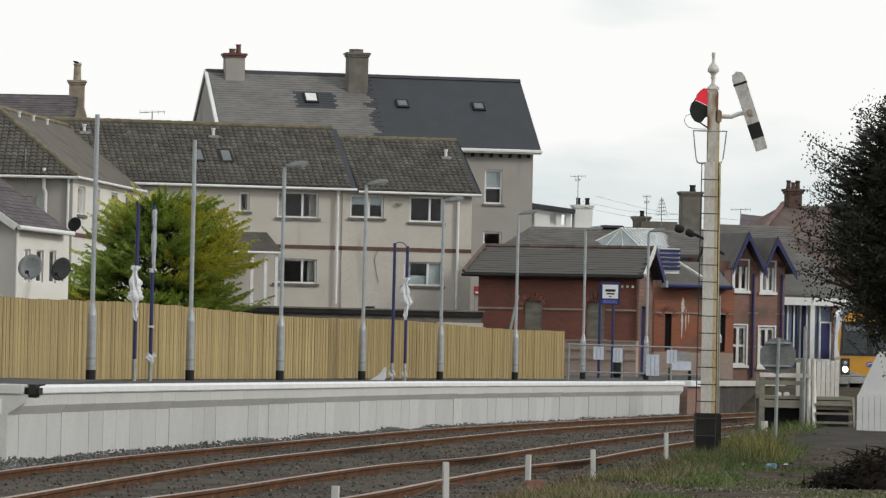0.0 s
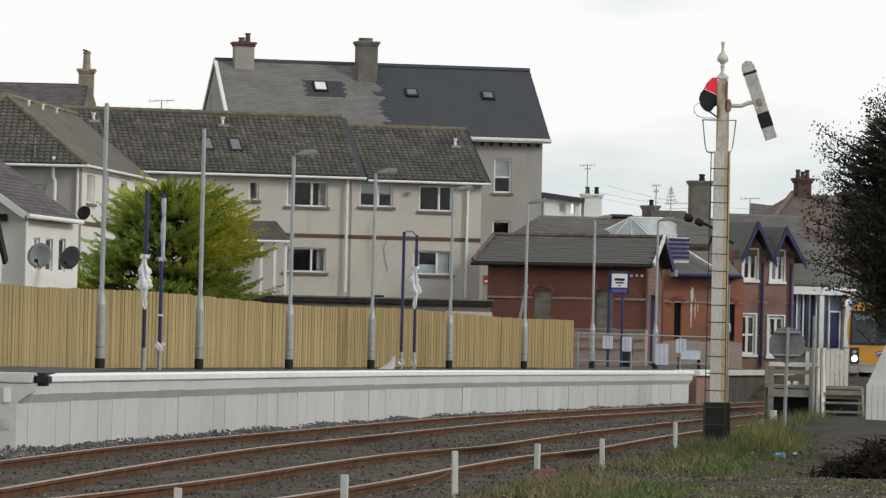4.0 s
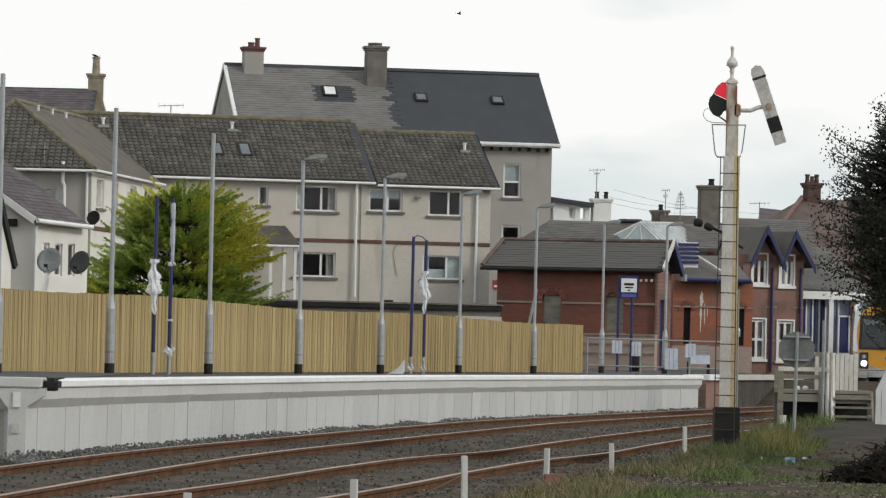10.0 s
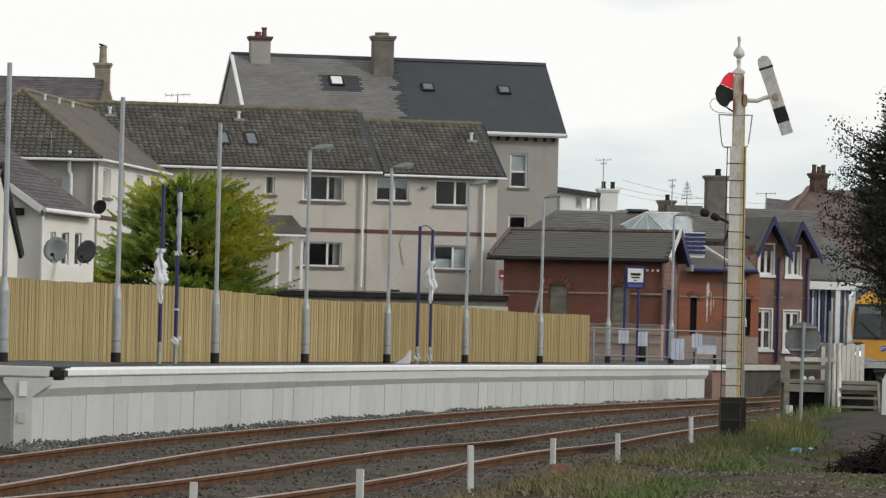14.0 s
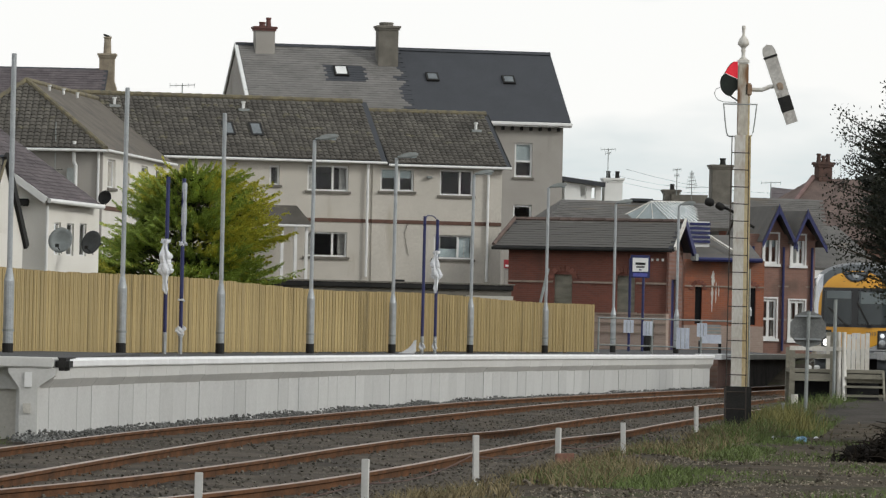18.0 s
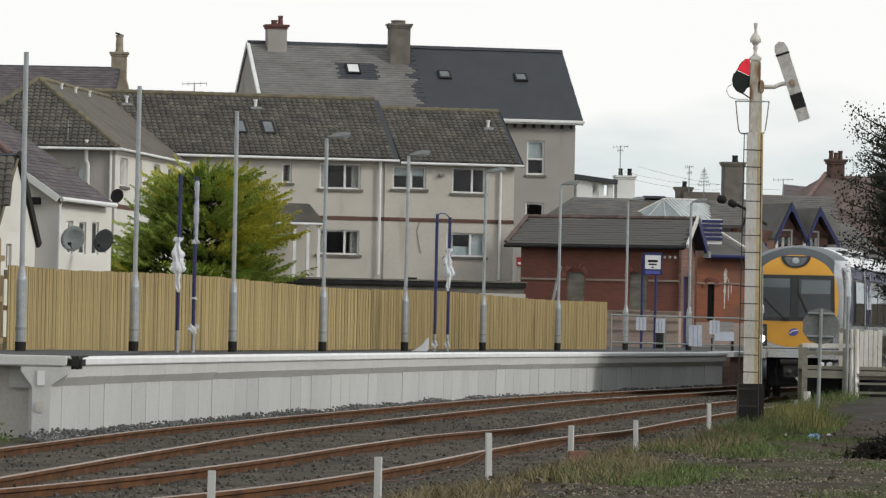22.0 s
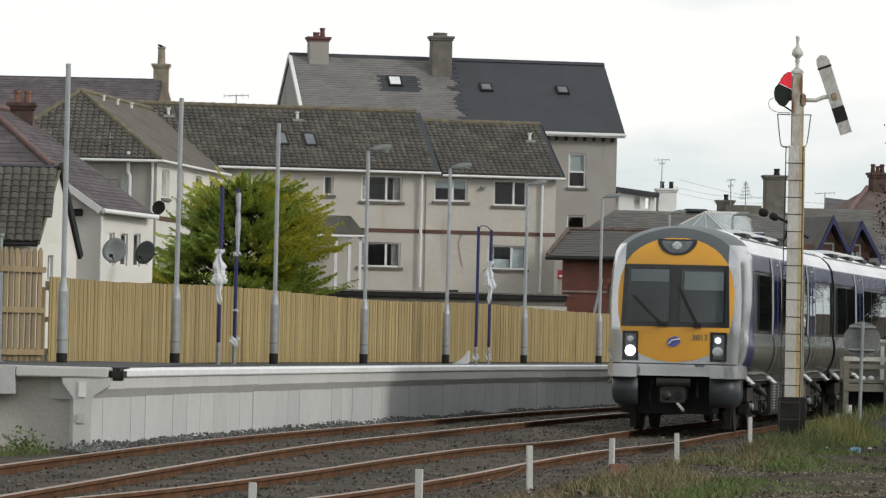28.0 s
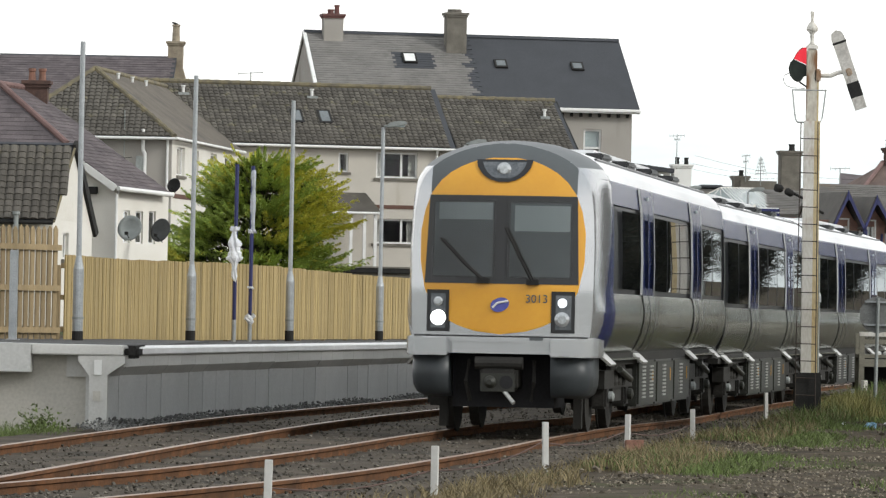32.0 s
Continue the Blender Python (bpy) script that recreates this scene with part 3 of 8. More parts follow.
# ---- semaphore signal ----
def build_signal():
    sig = thing("semaphore_signal", "tall white semaphore signal post with rust streaks and a ladder", "railway signal", pose(4.22, 80, 0.02, 0, -0.25, 0))
    part("base_box", one_box(-0.205, 0.205, -0.2, 0.2, -0.3, 0.55, bevel=0.015), "black", sig, "black painted timber base")
    part("post", box(bmesh.new(), -0.11, 0.05, -0.1, 0.1, 0.55, 4.5), "white_worn", sig, "white painted square post with rust stains")
    part("edge_strip", box(bmesh.new(), 0.052, 0.14, -0.095, 0.09, 0.55, 4.5), "yellow_worn", sig, "faded cream side of the post")
    part("upper_post", one_box(-0.08, 0.085, -0.08, 0.08, 4.5, 5.62, bevel=0.01), "post_flaking", sig, "white upper post streaked with rust")
    part("upper_edge", box(bmesh.new(), 0.086, 0.112, -0.06, 0.06, 4.5, 5.3), "yellow_worn", sig)
    part("post_cap", one_box(-0.09, 0.095, -0.09, 0.09, 5.62, 5.7, bevel=0.02), "white_worn", sig)
    part("finial", lathe(bmesh.new(), [(0.06, 5.7), (0.03, 5.74), (0.028, 5.8), (0.042, 5.83), (0.028, 5.86), (0.055, 5.9), (0.09, 5.925), (0.088, 5.97), (0.065, 6.02), (0.03, 6.06), (0.02, 6.1), (0.03, 6.19), (0.03, 6.225), (0.01, 6.23)], 12), "white_worn", sig, smooth=True)
    part("arm_bracket", rod((0.08, 0, 5.22), (0.3, -0.02, 5.22), (0.42, -0.03, 5.27), (0.58, -0.04, 5.29), r=0.034), "white_worn", sig)
    part("pivot", one_box(0.05, 0.14, -0.1, 0.08, 5.12, 5.32, bevel=0.02), "rusty_paint", sig)
    bm = bmesh.new()
    prism(bm, [(-0.095, -0.58), (0.095, -0.58), (0.105, 0.60), (0.08, 0.68), (0.0, 0.72), (-0.08, 0.68), (-0.105, 0.60)][::-1], -0.012, 0.012)
    blade = part("signal_arm", bm, "arm_paint", sig, "weathered white arm, tilted, with a black band", m=pose(0.592, -0.07, 5.25, 0, -19, 0))
    part("arm_band", one_box(-0.10, 0.10, -0.018, 0.018, -0.38, -0.14), "black", blade)
    part("arm_clamp", one_box(-0.112, 0.112, -0.02, 0.02, 0.50, 0.535), "black", blade)
    part("arm_boss", one_box(-0.045, 0.045, -0.03, 0.03, -0.03, 0.09, bevel=0.015), "rusty_paint", blade)
    dark = [(-0.285, 5.47), (-0.085, 5.38), (-0.085, 5.21), (-0.12, 5.2), (-0.165, 5.13), (-0.21, 5.115), (-0.28, 5.15), (-0.335, 5.22), (-0.356, 5.32), (-0.335, 5.41)]
    red = [(-0.085, 5.66), (-0.14, 5.655), (-0.2, 5.61), (-0.25, 5.545), (-0.282, 5.477), (-0.085, 5.388)]
    part("spectacle_plate", prism(bmesh.new(), dark, -0.045, -0.015), "spectacle", sig, "dark green-black spectacle plate")
    part("red_lens", prism(bmesh.new(), red, -0.045, -0.015), "red_lens", sig, "red signal lens")
    rim = [(x, -0.03, z) for x, z in red[1:5] + dark[:1] + dark[:4:-1]]
    part("spectacle_rim", tube(bmesh.new(), rim, 0.011, 6), "black", sig)
    for x0, x1, x2 in ((-0.3, -0.25, -0.2), (0.22, 0.17, 0.12)):
        part("hoop_leg", rod((x0, -0.08, 4.98), (x0 * 0.45 + x1 * 0.55, -0.07, 4.72), (x1, -0.06, 4.55), (x1 * 0.6 + x2 * 0.4, -0.05, 4.495), (x2, -0.03, 4.48), r=0.011, sides=6), "galv_dull", sig)
    ring = [(-0.04 + 0.265 * math.cos(k * math.tau / 20), -0.1 + 0.24 * math.sin(k * math.tau / 20), 4.985 + 0.012 * math.sin(k * math.tau / 20)) for k in range(20)]
    part("hoop_rail", tube(bmesh.new(), ring, 0.011, 6, closed=True), "galv_dull", sig)
    part("hoop_base", rod((-0.21, -0.03, 4.48), (0.13, -0.03, 4.475), r=0.014, sides=6), "galv_dull", sig)
    part("balance_wire", rod((-0.356, -0.03, 5.25), (-0.42, -0.03, 5.22), (-0.445, -0.03, 5.16), (-0.43, -0.03, 5.1), (-0.386, -0.03, 5.05), (-0.3, -0.03, 5.02), (-0.1, -0.03, 5.015), r=0.006, sides=5), "galv_dull", sig)
    part("spectacle_link", rod((-0.2, -0.03, 5.12), (-0.05, -0.03, 5.02), r=0.014, sides=6), "black", sig)
    part("ladder_rail", rod((-0.205, -0.26, -0.1), (-0.165, -0.2, 4.48), r=0.009, sides=6), "ladder", sig)
    part("ladder_rail", rod((0.115, -0.26, -0.1), (0.10, -0.2, 4.48), r=0.009, sides=6), "ladder", sig)
    for k in range(16):
        z = 0.2 + k * 0.268
        part("ladder_rung", rod((-0.205 + z * 0.008, -0.255 + z * 0.012, z), (0.115, -0.255 + z * 0.012, z - 0.005), r=0.009, sides=6), "ladder", sig)
    part("lamp_arm", rod((-0.09, 0, 3.28), (-0.3, -0.02, 3.38), r=0.022), "black", sig)
    bm = lathe(bmesh.new(), [(0.03, 0), (0.058, 0.04), (0.058, 0.12), (0.03, 0.15)], 12, pose(-0.26, -0.02, 3.34, 0, -62, 0))
    lathe(bm, [(0.03, 0), (0.064, 0.04), (0.064, 0.12), (0.04, 0.15)], 12, pose(-0.42, -0.02, 3.42, 0, -75, 0))
    part("floodlight", bm, "black", sig, "small black floodlights", smooth=True)
    part("bracket_stub", rod((0.1, 0, 3.12), (0.22, -0.02, 3.05), r=0.02), "black", sig)
    part("side_pipe", rod((0.165, 0.0, -0.2), (0.16, 0, 2.4), r=0.016), "galv_dull", sig)
    part("side_cap", lathe(bmesh.new(), [(0.03, 1.66), (0.03, 1.75), (0.015, 1.8)], 8, pose(0.17, 0, 0)), "galv", sig)
    return sig


M["spectacle"] = material("dark green-black painted iron", (0.02, 0.028, 0.022), 0.6, (0.012, 0.015, 0.013), 4, 40, 0.1, spec=0.3)
M["post_flaking"] = material("white paint flaking from rust", (0.62, 0.59, 0.52), 0.7, (0.45, 0.40, 0.32), 3, 30, 0.2, stretch=(1, 1, 0.4), dirt=((0.22, 0.11, 0.05), 4.5, (1, 1, 0.35), 0.48))
M["arm_paint"] = material("weathered white arm paint", (0.62, 0.60, 0.56), 0.7, (0.42, 0.40, 0.37), 4, 30, 0.15, dirt=((0.10, 0.085, 0.07), 6.0, (1, 1, 0.6), 0.57))
M["ladder"] = material("dull brown painted iron", (0.06, 0.045, 0.035), 0.8, (0.035, 0.028, 0.024), 4, 40, 0.1)
M["rusty_paint"] = material("flaking paint over rust", (0.50, 0.42, 0.33), 0.75, (0.26, 0.15, 0.08), 5, 40, 0.25, stretch=(1, 1, 0.5), dirt=((0.10, 0.05, 0.03), 5.0, (1, 1, 0.4), 0.55))
M["red_lens"] = material("red glass lens", (0.75, 0.02, 0.04), 0.25, (0.6, 0.02, 0.03), 5, 30, 0.0, emit=((1.0, 0.03, 0.06), 0.35))
build_signal()


# ---- building kit ----
def spot(x, y, z, turn):
    return pose(x, y, z, 0, 0, turn)


def wall(parent, name, mat, x0, x1, z0, z1, y=0.0, th=0.3, holes=(), m=None):
    """A wall with openings through it, facing local -y."""
    xs = sorted({x0, x1, *(v for h in holes for v in h[:2])})
    zs = sorted({z0, z1, *(v for h in holes for v in h[2:4])})
    bm = bmesh.new()
    for a, b in zip(xs, xs[1:]):
        for c, d in zip(zs, zs[1:]):
            if not any(h[0] <= a and b <= h[1] and h[2] <= c and d <= h[3] for h in holes):
                box(bm, a, b, y, y + th, c, d)
    bmesh.ops.remove_doubles(bm, verts=bm.verts, dist=0.001)
    return part(name, bm, mat, parent, m=m)


def window(parent, x0, x1, z0, z1, mull=(), rails=(), y=0.0, sill="cement", fr=0.072, frame_mat="white_paint", curtains=False, blind=0.0, m=None, depth=0.09):
    """Window in an opening: frame, bars, panes, sill, and a dim room behind."""
    win = part("window", frame_mesh(x0, x1, z0, z1, fr, y + depth, y + depth + 0.06, mull, rails), frame_mat, parent, m=m)
    xs, zs = [x0 + fr, *mull, x1 - fr], [z0 + fr, *rails, z1 - fr]
    for a, b in zip(xs, xs[1:]):
        for c, d in zip(zs, zs[1:]):
            g = part("pane", raw([(a, y + depth + 0.03, c), (b, y + depth + 0.03, c), (b, y + depth + 0.03, d), (a, y + depth + 0.03, d)], [(0, 1, 2, 3)]), "glass", win)
            g.visible_shadow = False
    if sill:
        part("sill", one_box(x0 - 0.1, x1 + 0.1, y - 0.08, y + depth + 0.02, z0 - 0.1, z0 + 0.002), sill, win)
    if curtains:
        bm = bmesh.new()
        w = (x1 - x0) * 0.16
        for s, e in ((x0 + fr, x0 + fr + w), (x1 - fr - w, x1 - fr)):
            for k in range(5):
                a = s + (e - s) * k / 5
                box(bm, a, a + (e - s) / 5 * 0.8, y + depth + 0.1 + 0.02 * (k % 2), y + depth + 0.14, z0 + fr, z1 - fr)
        part("curtain", bm, "curtain", win)
    if blind:
        part("blind", one_box(x0 + fr, x1 - fr, y + depth + 0.1, y + depth + 0.12, z1 - fr - blind, z1 - fr), "net", win)
    return win


def frame_mesh(x0, x1, z0, z1, fr, y0, y1, mull=(), rails=()):
    bm = bmesh.new()
    box(bm, x0, x1, y0, y1, z0, z0 + fr)
    box(bm, x0, x1, y0, y1, z1 - fr, z1)
    box(bm, x0, x0 + fr, y0, y1, z0 + fr, z1 - fr)
    box(bm, x1 - fr, x1, y0, y1, z0 + fr, z1 - fr)
    for v in mull:
        box(bm, v - fr * 0.6, v + fr * 0.6, y0 - 0.004, y1, z0 + fr, z1 - fr)
    for v in rails:
        box(bm, x0 + fr, x1 - fr, y0 - 0.006, y1, v - fr * 0.5, v + fr * 0.5)
    return bm


def rooms(parent, x0, x1, y0, y1, z0, z1):
    """Inside walls and floor that keep the house dark and closed."""
    bm = bmesh.new()
    box(bm, x0, x1, y1 - 0.1, y1, z0, z1)
    box(bm, x0, x0 + 0.1, y0, y1 - 0.1, z0, z1)
    box(bm, x1 - 0.1, x1, y0, y1 - 0.1, z0, z1)
    box(bm, x0 + 0.1, x1 - 0.1, y0, y1 - 0.1, z1 - 0.1, z1)
    box(bm, x0 + 0.1, x1 - 0.1, y0, y1 - 0.1, z0, z0 + 0.1)
    return part("inner_room", bm, "room", parent)


def tile_mesh(w, h, th, mats, lip=0.05, roll=True):
    """One roof tile: lying in local x, y with a raised roll along one side."""
    bm = bmesh.new()
    if roll:
        prof = [(0, -0.012), (0.1 * w, 0.012), (0.26 * w, lip * 0.72), (0.5 * w, lip * 0.85), (0.74 * w, lip * 0.72), (0.9 * w, 0.012), (w, -0.012), (w, -th), (0, -th)]
    else:
        prof = [(0.0, 0), (w, 0), (w, -th), (0.0, -th)]
    prism(bm, prof, 0, h)
    me = bpy.data.meshes.new("roof_tile")
    bm.to_mesh(me)
    bm.free()
    me.materials.append(M[mats])
    return me


def tiled(parent, origin, along_v, up_v, width, length, tw, th, mat, rest_mat, keep=lambda u, v: True, single=300, thick=0.02, roll=True, name="roof_tile", jitter=0.006, split=lambda u, v: 0, mats=None):
    """Covers a roof plane with overlapping tiles: the first ones as pieces, the rest joined."""
    o, a, b = Vector(origin), Vector(along_v).normalized(), Vector(up_v).normalized()
    n = a.cross(b)
    base = Matrix((a, b, n)).transposed().to_4x4()
    mesh = tile_mesh(tw, th * 1.25, thick, mat, roll=roll)
    verts, faces, fmat, count = [], [], [], 0
    pts, polys = [v.co.copy() for v in mesh.vertices], [tuple(p.vertices) for p in mesh.polygons]
    rows, cols = int(length / th), int(width / tw)
    for r in range(rows):
        for c in range(cols):
            u, v = c * tw + (tw / 2 if r % 2 and not roll else 0), r * th
            if not keep(u + tw / 2, v + th / 2):
                continue
            at = o + a * u + b * v + n * ((0.05 if roll else 0.02) + random.uniform(0, jitter))
            m = Matrix.Translation(at) @ base @ pose(0, 0, 0, -7.0 if roll else -3.5, 0, random.uniform(-0.25, 0.25))
            if count < single:
                piece(name, mesh, parent, m)
            else:
                k = len(verts)
                verts.extend(m @ p for p in pts)
                faces.extend(tuple(k + i for i in f) for f in polys)
                fmat.extend([split(u, v)] * len(polys))
            count += 1
    if verts:
        me = bpy.data.meshes.new("roof_tiles")
        me.from_pydata(verts, [], faces)
        for one in mats or [rest_mat]:
            me.materials.append(M[one])
        me.polygons.foreach_set("material_index", fmat)
        ob = new("roof_tiles", me)
        ob.parent = parent
        ob["kind"] = "stuff"


def gutter(parent, a, b, r=0.055, mat="white_paint"):
    return part("gutter", tube(bmesh.new(), [a, b], r, 8), mat, parent, "white gutter" if mat == "white_paint" else "")


def downpipe(parent, x, z0, z1, y=-0.07, r=0.045, mat="white_paint"):
    return part("downpipe", rod((x, y + 0.0, z0), (x, y, z1 - 0.25), (x, y - 0.12, z1), r=r), mat, parent)


def chimney(parent, x, y, w, d, z0, z1, mat, pots, cap="cement", pot_mat="terracotta"):
    """Chimney stack with a corbelled cap and pots (offset, radius, height)."""
    stack = part("chimney", one_box(x - w / 2, x + w / 2, y - d / 2, y + d / 2, z0, z1, bevel=0.015), mat, parent)
    bm = box(bmesh.new(), x - w / 2 - 0.05, x + w / 2 + 0.05, y - d / 2 - 0.05, y + d / 2 + 0.05, z1 - 0.16, z1 - 0.06)
    box(bm, x - w / 2 - 0.1, x + w / 2 + 0.1, y - d / 2 - 0.1, y + d / 2 + 0.1, z1 - 0.058, z1 + 0.05)
    part("chimney_cap", bm, cap, stack)
    for off, r, h in pots:
        part("chimney_pot", lathe(bmesh.new(), [(r * 1.1, z1 + 0.05), (r, z1 + 0.12), (r * 0.85, z1 + h - 0.1), (r * 1.05, z1 + h - 0.08), (r * 1.05, z1 + h), (r * 0.75, z1 + h)], 12, pose(x + off, y, 0)), pot_mat, stack)
    return stack


def skylight(parent, x0, x1, z_lo, z_hi, eave, rise, mats=("black", "sky_pane"), y0=0.0):
    """Roof window lying in a pitched plane given by its eave height and rise per metre."""
    def at(x, z, up):
        y = y0 + (z - eave) / rise
        k = Vector((0, -rise, 1)).normalized() * up
        return Vector((x, y, z)) + k
    win = part("roof_window", slab(bmesh.new(), at(x0, z_lo, 0.10), at(x1, z_lo, 0.10), at(x1, z_hi, 0.10), at(x0, z_hi, 0.10), 0.12), mats[0], parent)
    f = 0.09
    part("pane", slab(bmesh.new(), at(x0 + f, z_lo + f * 0.7, 0.108), at(x1 - f, z_lo + f * 0.7, 0.108), at(x1 - f, z_hi - f * 0.7, 0.108), at(x0 + f, z_hi - f * 0.7, 0.108), 0.02), mats[1], win)
    return win


M["sky_pane"] = material("dark roof glass", (0.16, 0.175, 0.18), 0.12, (0.12, 0.135, 0.14), 2, 20, 0.0, spec=0.5)


# ---- cream two-storey house ----
def cream_house():
    h = thing("cream_house", "long two-storey cream rendered house with a brown tiled roof", "house", spot(1.13, 207, 0, 14))
    upper = [(-8.09, -6.39, 6.82, 7.86, -7.03), (-5.08, -3.69, 6.89, 7.82, -4.29), (-2.6, -1.21, 6.78, 7.82, -1.75), (-9.65, -9.24, 7.01, 7.80, None)]
    lower = [(-8.13, -6.4, 4.17, 5.17, -6.99), (-2.8, -1.17, 4.2, 5.17, -1.78)]
    left = [w for w in upper + lower if w[1] < -5.2]
    right = [w for w in upper + lower if w[1] > -5.2]
    wall(h, "front_wall", "render", -16.0, -5.4, 2.2, 8.05, 0.0, 0.3, left)
    wall(h, "front_wall", "render", -5.4, 0.0, 2.2, 8.0, -0.06, 0.36, right)
    part("side_wall", prism(bmesh.new(), [(0.3, 2.2), (7.2, 2.2), (7.2, 8.0), (3.7, 10.15), (0.3, 8.0)], -0.3, 0.0, axis="x"), "render", h)
    part("back_wall", box(bmesh.new(), -16, -0.3, 6.9, 7.2, 2.2, 8.05), "render", h)
    rooms(h, -15.9, -0.31, 0.45, 6.8, 2.3, 7.95)
    for x0, x1, z0, z1, mid in upper + lower:
        up = z0 > 6
        window(h, x0, x1, z0, z1, (mid,) if mid else (), (), -0.06 if x1 > -5.2 else 0.0, curtains=(x0 < -6 or z0 < 5), blind=0.32 if (up and -5.2 < x0 < -5) else 0.0)
    # pale panels behind the panes paint in their bluish reflection
    part("blind", one_box(-1.74, -1.25, 0.13, 0.15, 4.28, 5.1), "net", h, "pale panel for the bluish reflection in one pane")
    part("half_reflection", one_box(-2.72, -1.82, 0.13, 0.15, 4.28, 4.62), "net", h, "pale half-height panel for the reflection in the other pane")
    for a, b, y in ((-9.2, -5.4, -0.03), (-5.4, 0.0, -0.09)):
        part("string_course", one_box(a, b, y, 0.1, 5.58, 5.73), "band", h, "dark brown painted band")
    downpipe(h, -5.62, 3.4, 8.0, -0.14, 0.058)
    downpipe(h, -0.6, 3.3, 7.9, -0.16, 0.058)
    # roof deck and tiles
    for x0, x1, e, r, y in ((-18.5, -4.88, 8.08, 10.62, -0.3), (-4.82, 0.3, 8.0, 10.26, -0.36)):
        run, rise = 3.7 - y, r - e
        part("roof_deck", slab(bmesh.new(), (x0, y, e), (x1, y, e), (x1, 3.7, r), (x0, 3.7, r), 0.12), "slate_new", h)
        part("roof_deck", slab(bmesh.new(), (x1, 7.6, e), (x0, 7.6, e), (x0, 3.7, r), (x1, 3.7, r), 0.12), "slate_new", h)
        tiled(h, (x0, y, e), (1, 0, 0), (0, run, rise), x1 - x0, math.hypot(run, rise), 0.235, 0.25, "tile", "tile_rest", single=150)
        bm = bmesh.new()
        for k in range(int((x1 - x0) / 0.42)):
            a = x0 + k * 0.42
            tube(bm, [(a, 3.7, r + 0.01), (a + 0.41, 3.7, r + 0.03)], 0.12, 8)
        part("ridge_tiles", bm, "moss", h, "moss-grown ridge tiles")
        gutter(h, (x0 + 2.5 if x0 < -10 else x0, y - 0.06, e - 0.07), (x1, y - 0.06, e - 0.07))
    part("barge_board", slab(bmesh.new(), (0.27, -0.36, 8.02), (0.31, -0.36, 8.02), (0.31, 3.7, 10.28), (0.27, 3.7, 10.28), 0.18), "black", h)
    for x, z in ((-15.54, 10.1), (-10.21, 10.1)):
        y = (z - 8.08) / 0.635 - 0.3
        vent = part("roof_vent", one_box(x - 0.22, x + 0.22, y - 0.2, y + 0.2, z - 0.04, z + 0.06), "galv_dull", h, "grey lead flashed vent")
        part("vent_pipe", lathe(bmesh.new(), [(0.06, z), (0.06, z + 0.28), (0.09, z + 0.3), (0.09, z + 0.36)], 10, pose(x, y, 0)), "white_paint", vent)
    y = (9.5 - 8.0) / 0.557 - 0.36
    vent = part("roof_vent", one_box(-0.75, -0.35, y - 0.2, y + 0.2, 9.48, 9.58), "galv_dull", h, "grey lead flashed vent")
    part("vent_pipe", lathe(bmesh.new(), [(0.06, 9.5), (0.06, 9.8), (0.09, 9.82), (0.09, 9.88)], 10, pose(-0.55, y, 0)), "white_paint", vent)
    for x0, x1 in ((-11.35, -10.85), (-10.22, -9.68)):
        skylight(h, x0 + 0.0, x1, 8.95, 9.5, 8.08, 0.635, y0=-0.3)
    # porch with a lean-to roof
    porch = part("porch_roof", slab(bmesh.new(), (-10.3, -1.2, 5.42), (-8.1, -1.2, 5.42), (-8.5, 0, 6.2), (-10.3, 0, 6.2), 0.1), "tile_rest", h, "small tiled porch roof")
    for x in (-9.3, -8.75, -8.3):
        part("porch_post", one_box(x - 0.06, x + 0.06, -1.1, -0.98, 2.6, 5.36), "white_paint", porch)
    gutter(h, (-10.3, -1.25, 5.36), (-8.05, -1.25, 5.36), 0.05)
    part("wall_lamp", one_box(-3.17, -2.95, -0.24, -0.06, 7.44, 7.54, bevel=0.02), "galv_dull", h)
    part("cable", rod((-3.9, -0.08, 5.62), (-4.05, -0.09, 5.2), (-3.95, -0.09, 4.7), (-3.85, -0.09, 4.3), r=0.012, sides=5), "cement", h)
    part("meter_box", one_box(-4.5, -4.38, -0.10, -0.06, 5.08, 5.16), "white_paint", h)
    return h


cream_house()


M["tile_flat"] = material("weathered brown side slope", (0.15, 0.132, 0.11), 0.9, (0.11, 0.098, 0.083), 1.0, 30, 0.3, spec=0.2, dirt=((0.085, 0.078, 0.068), 0.9, (1, 1, 1), 0.58))


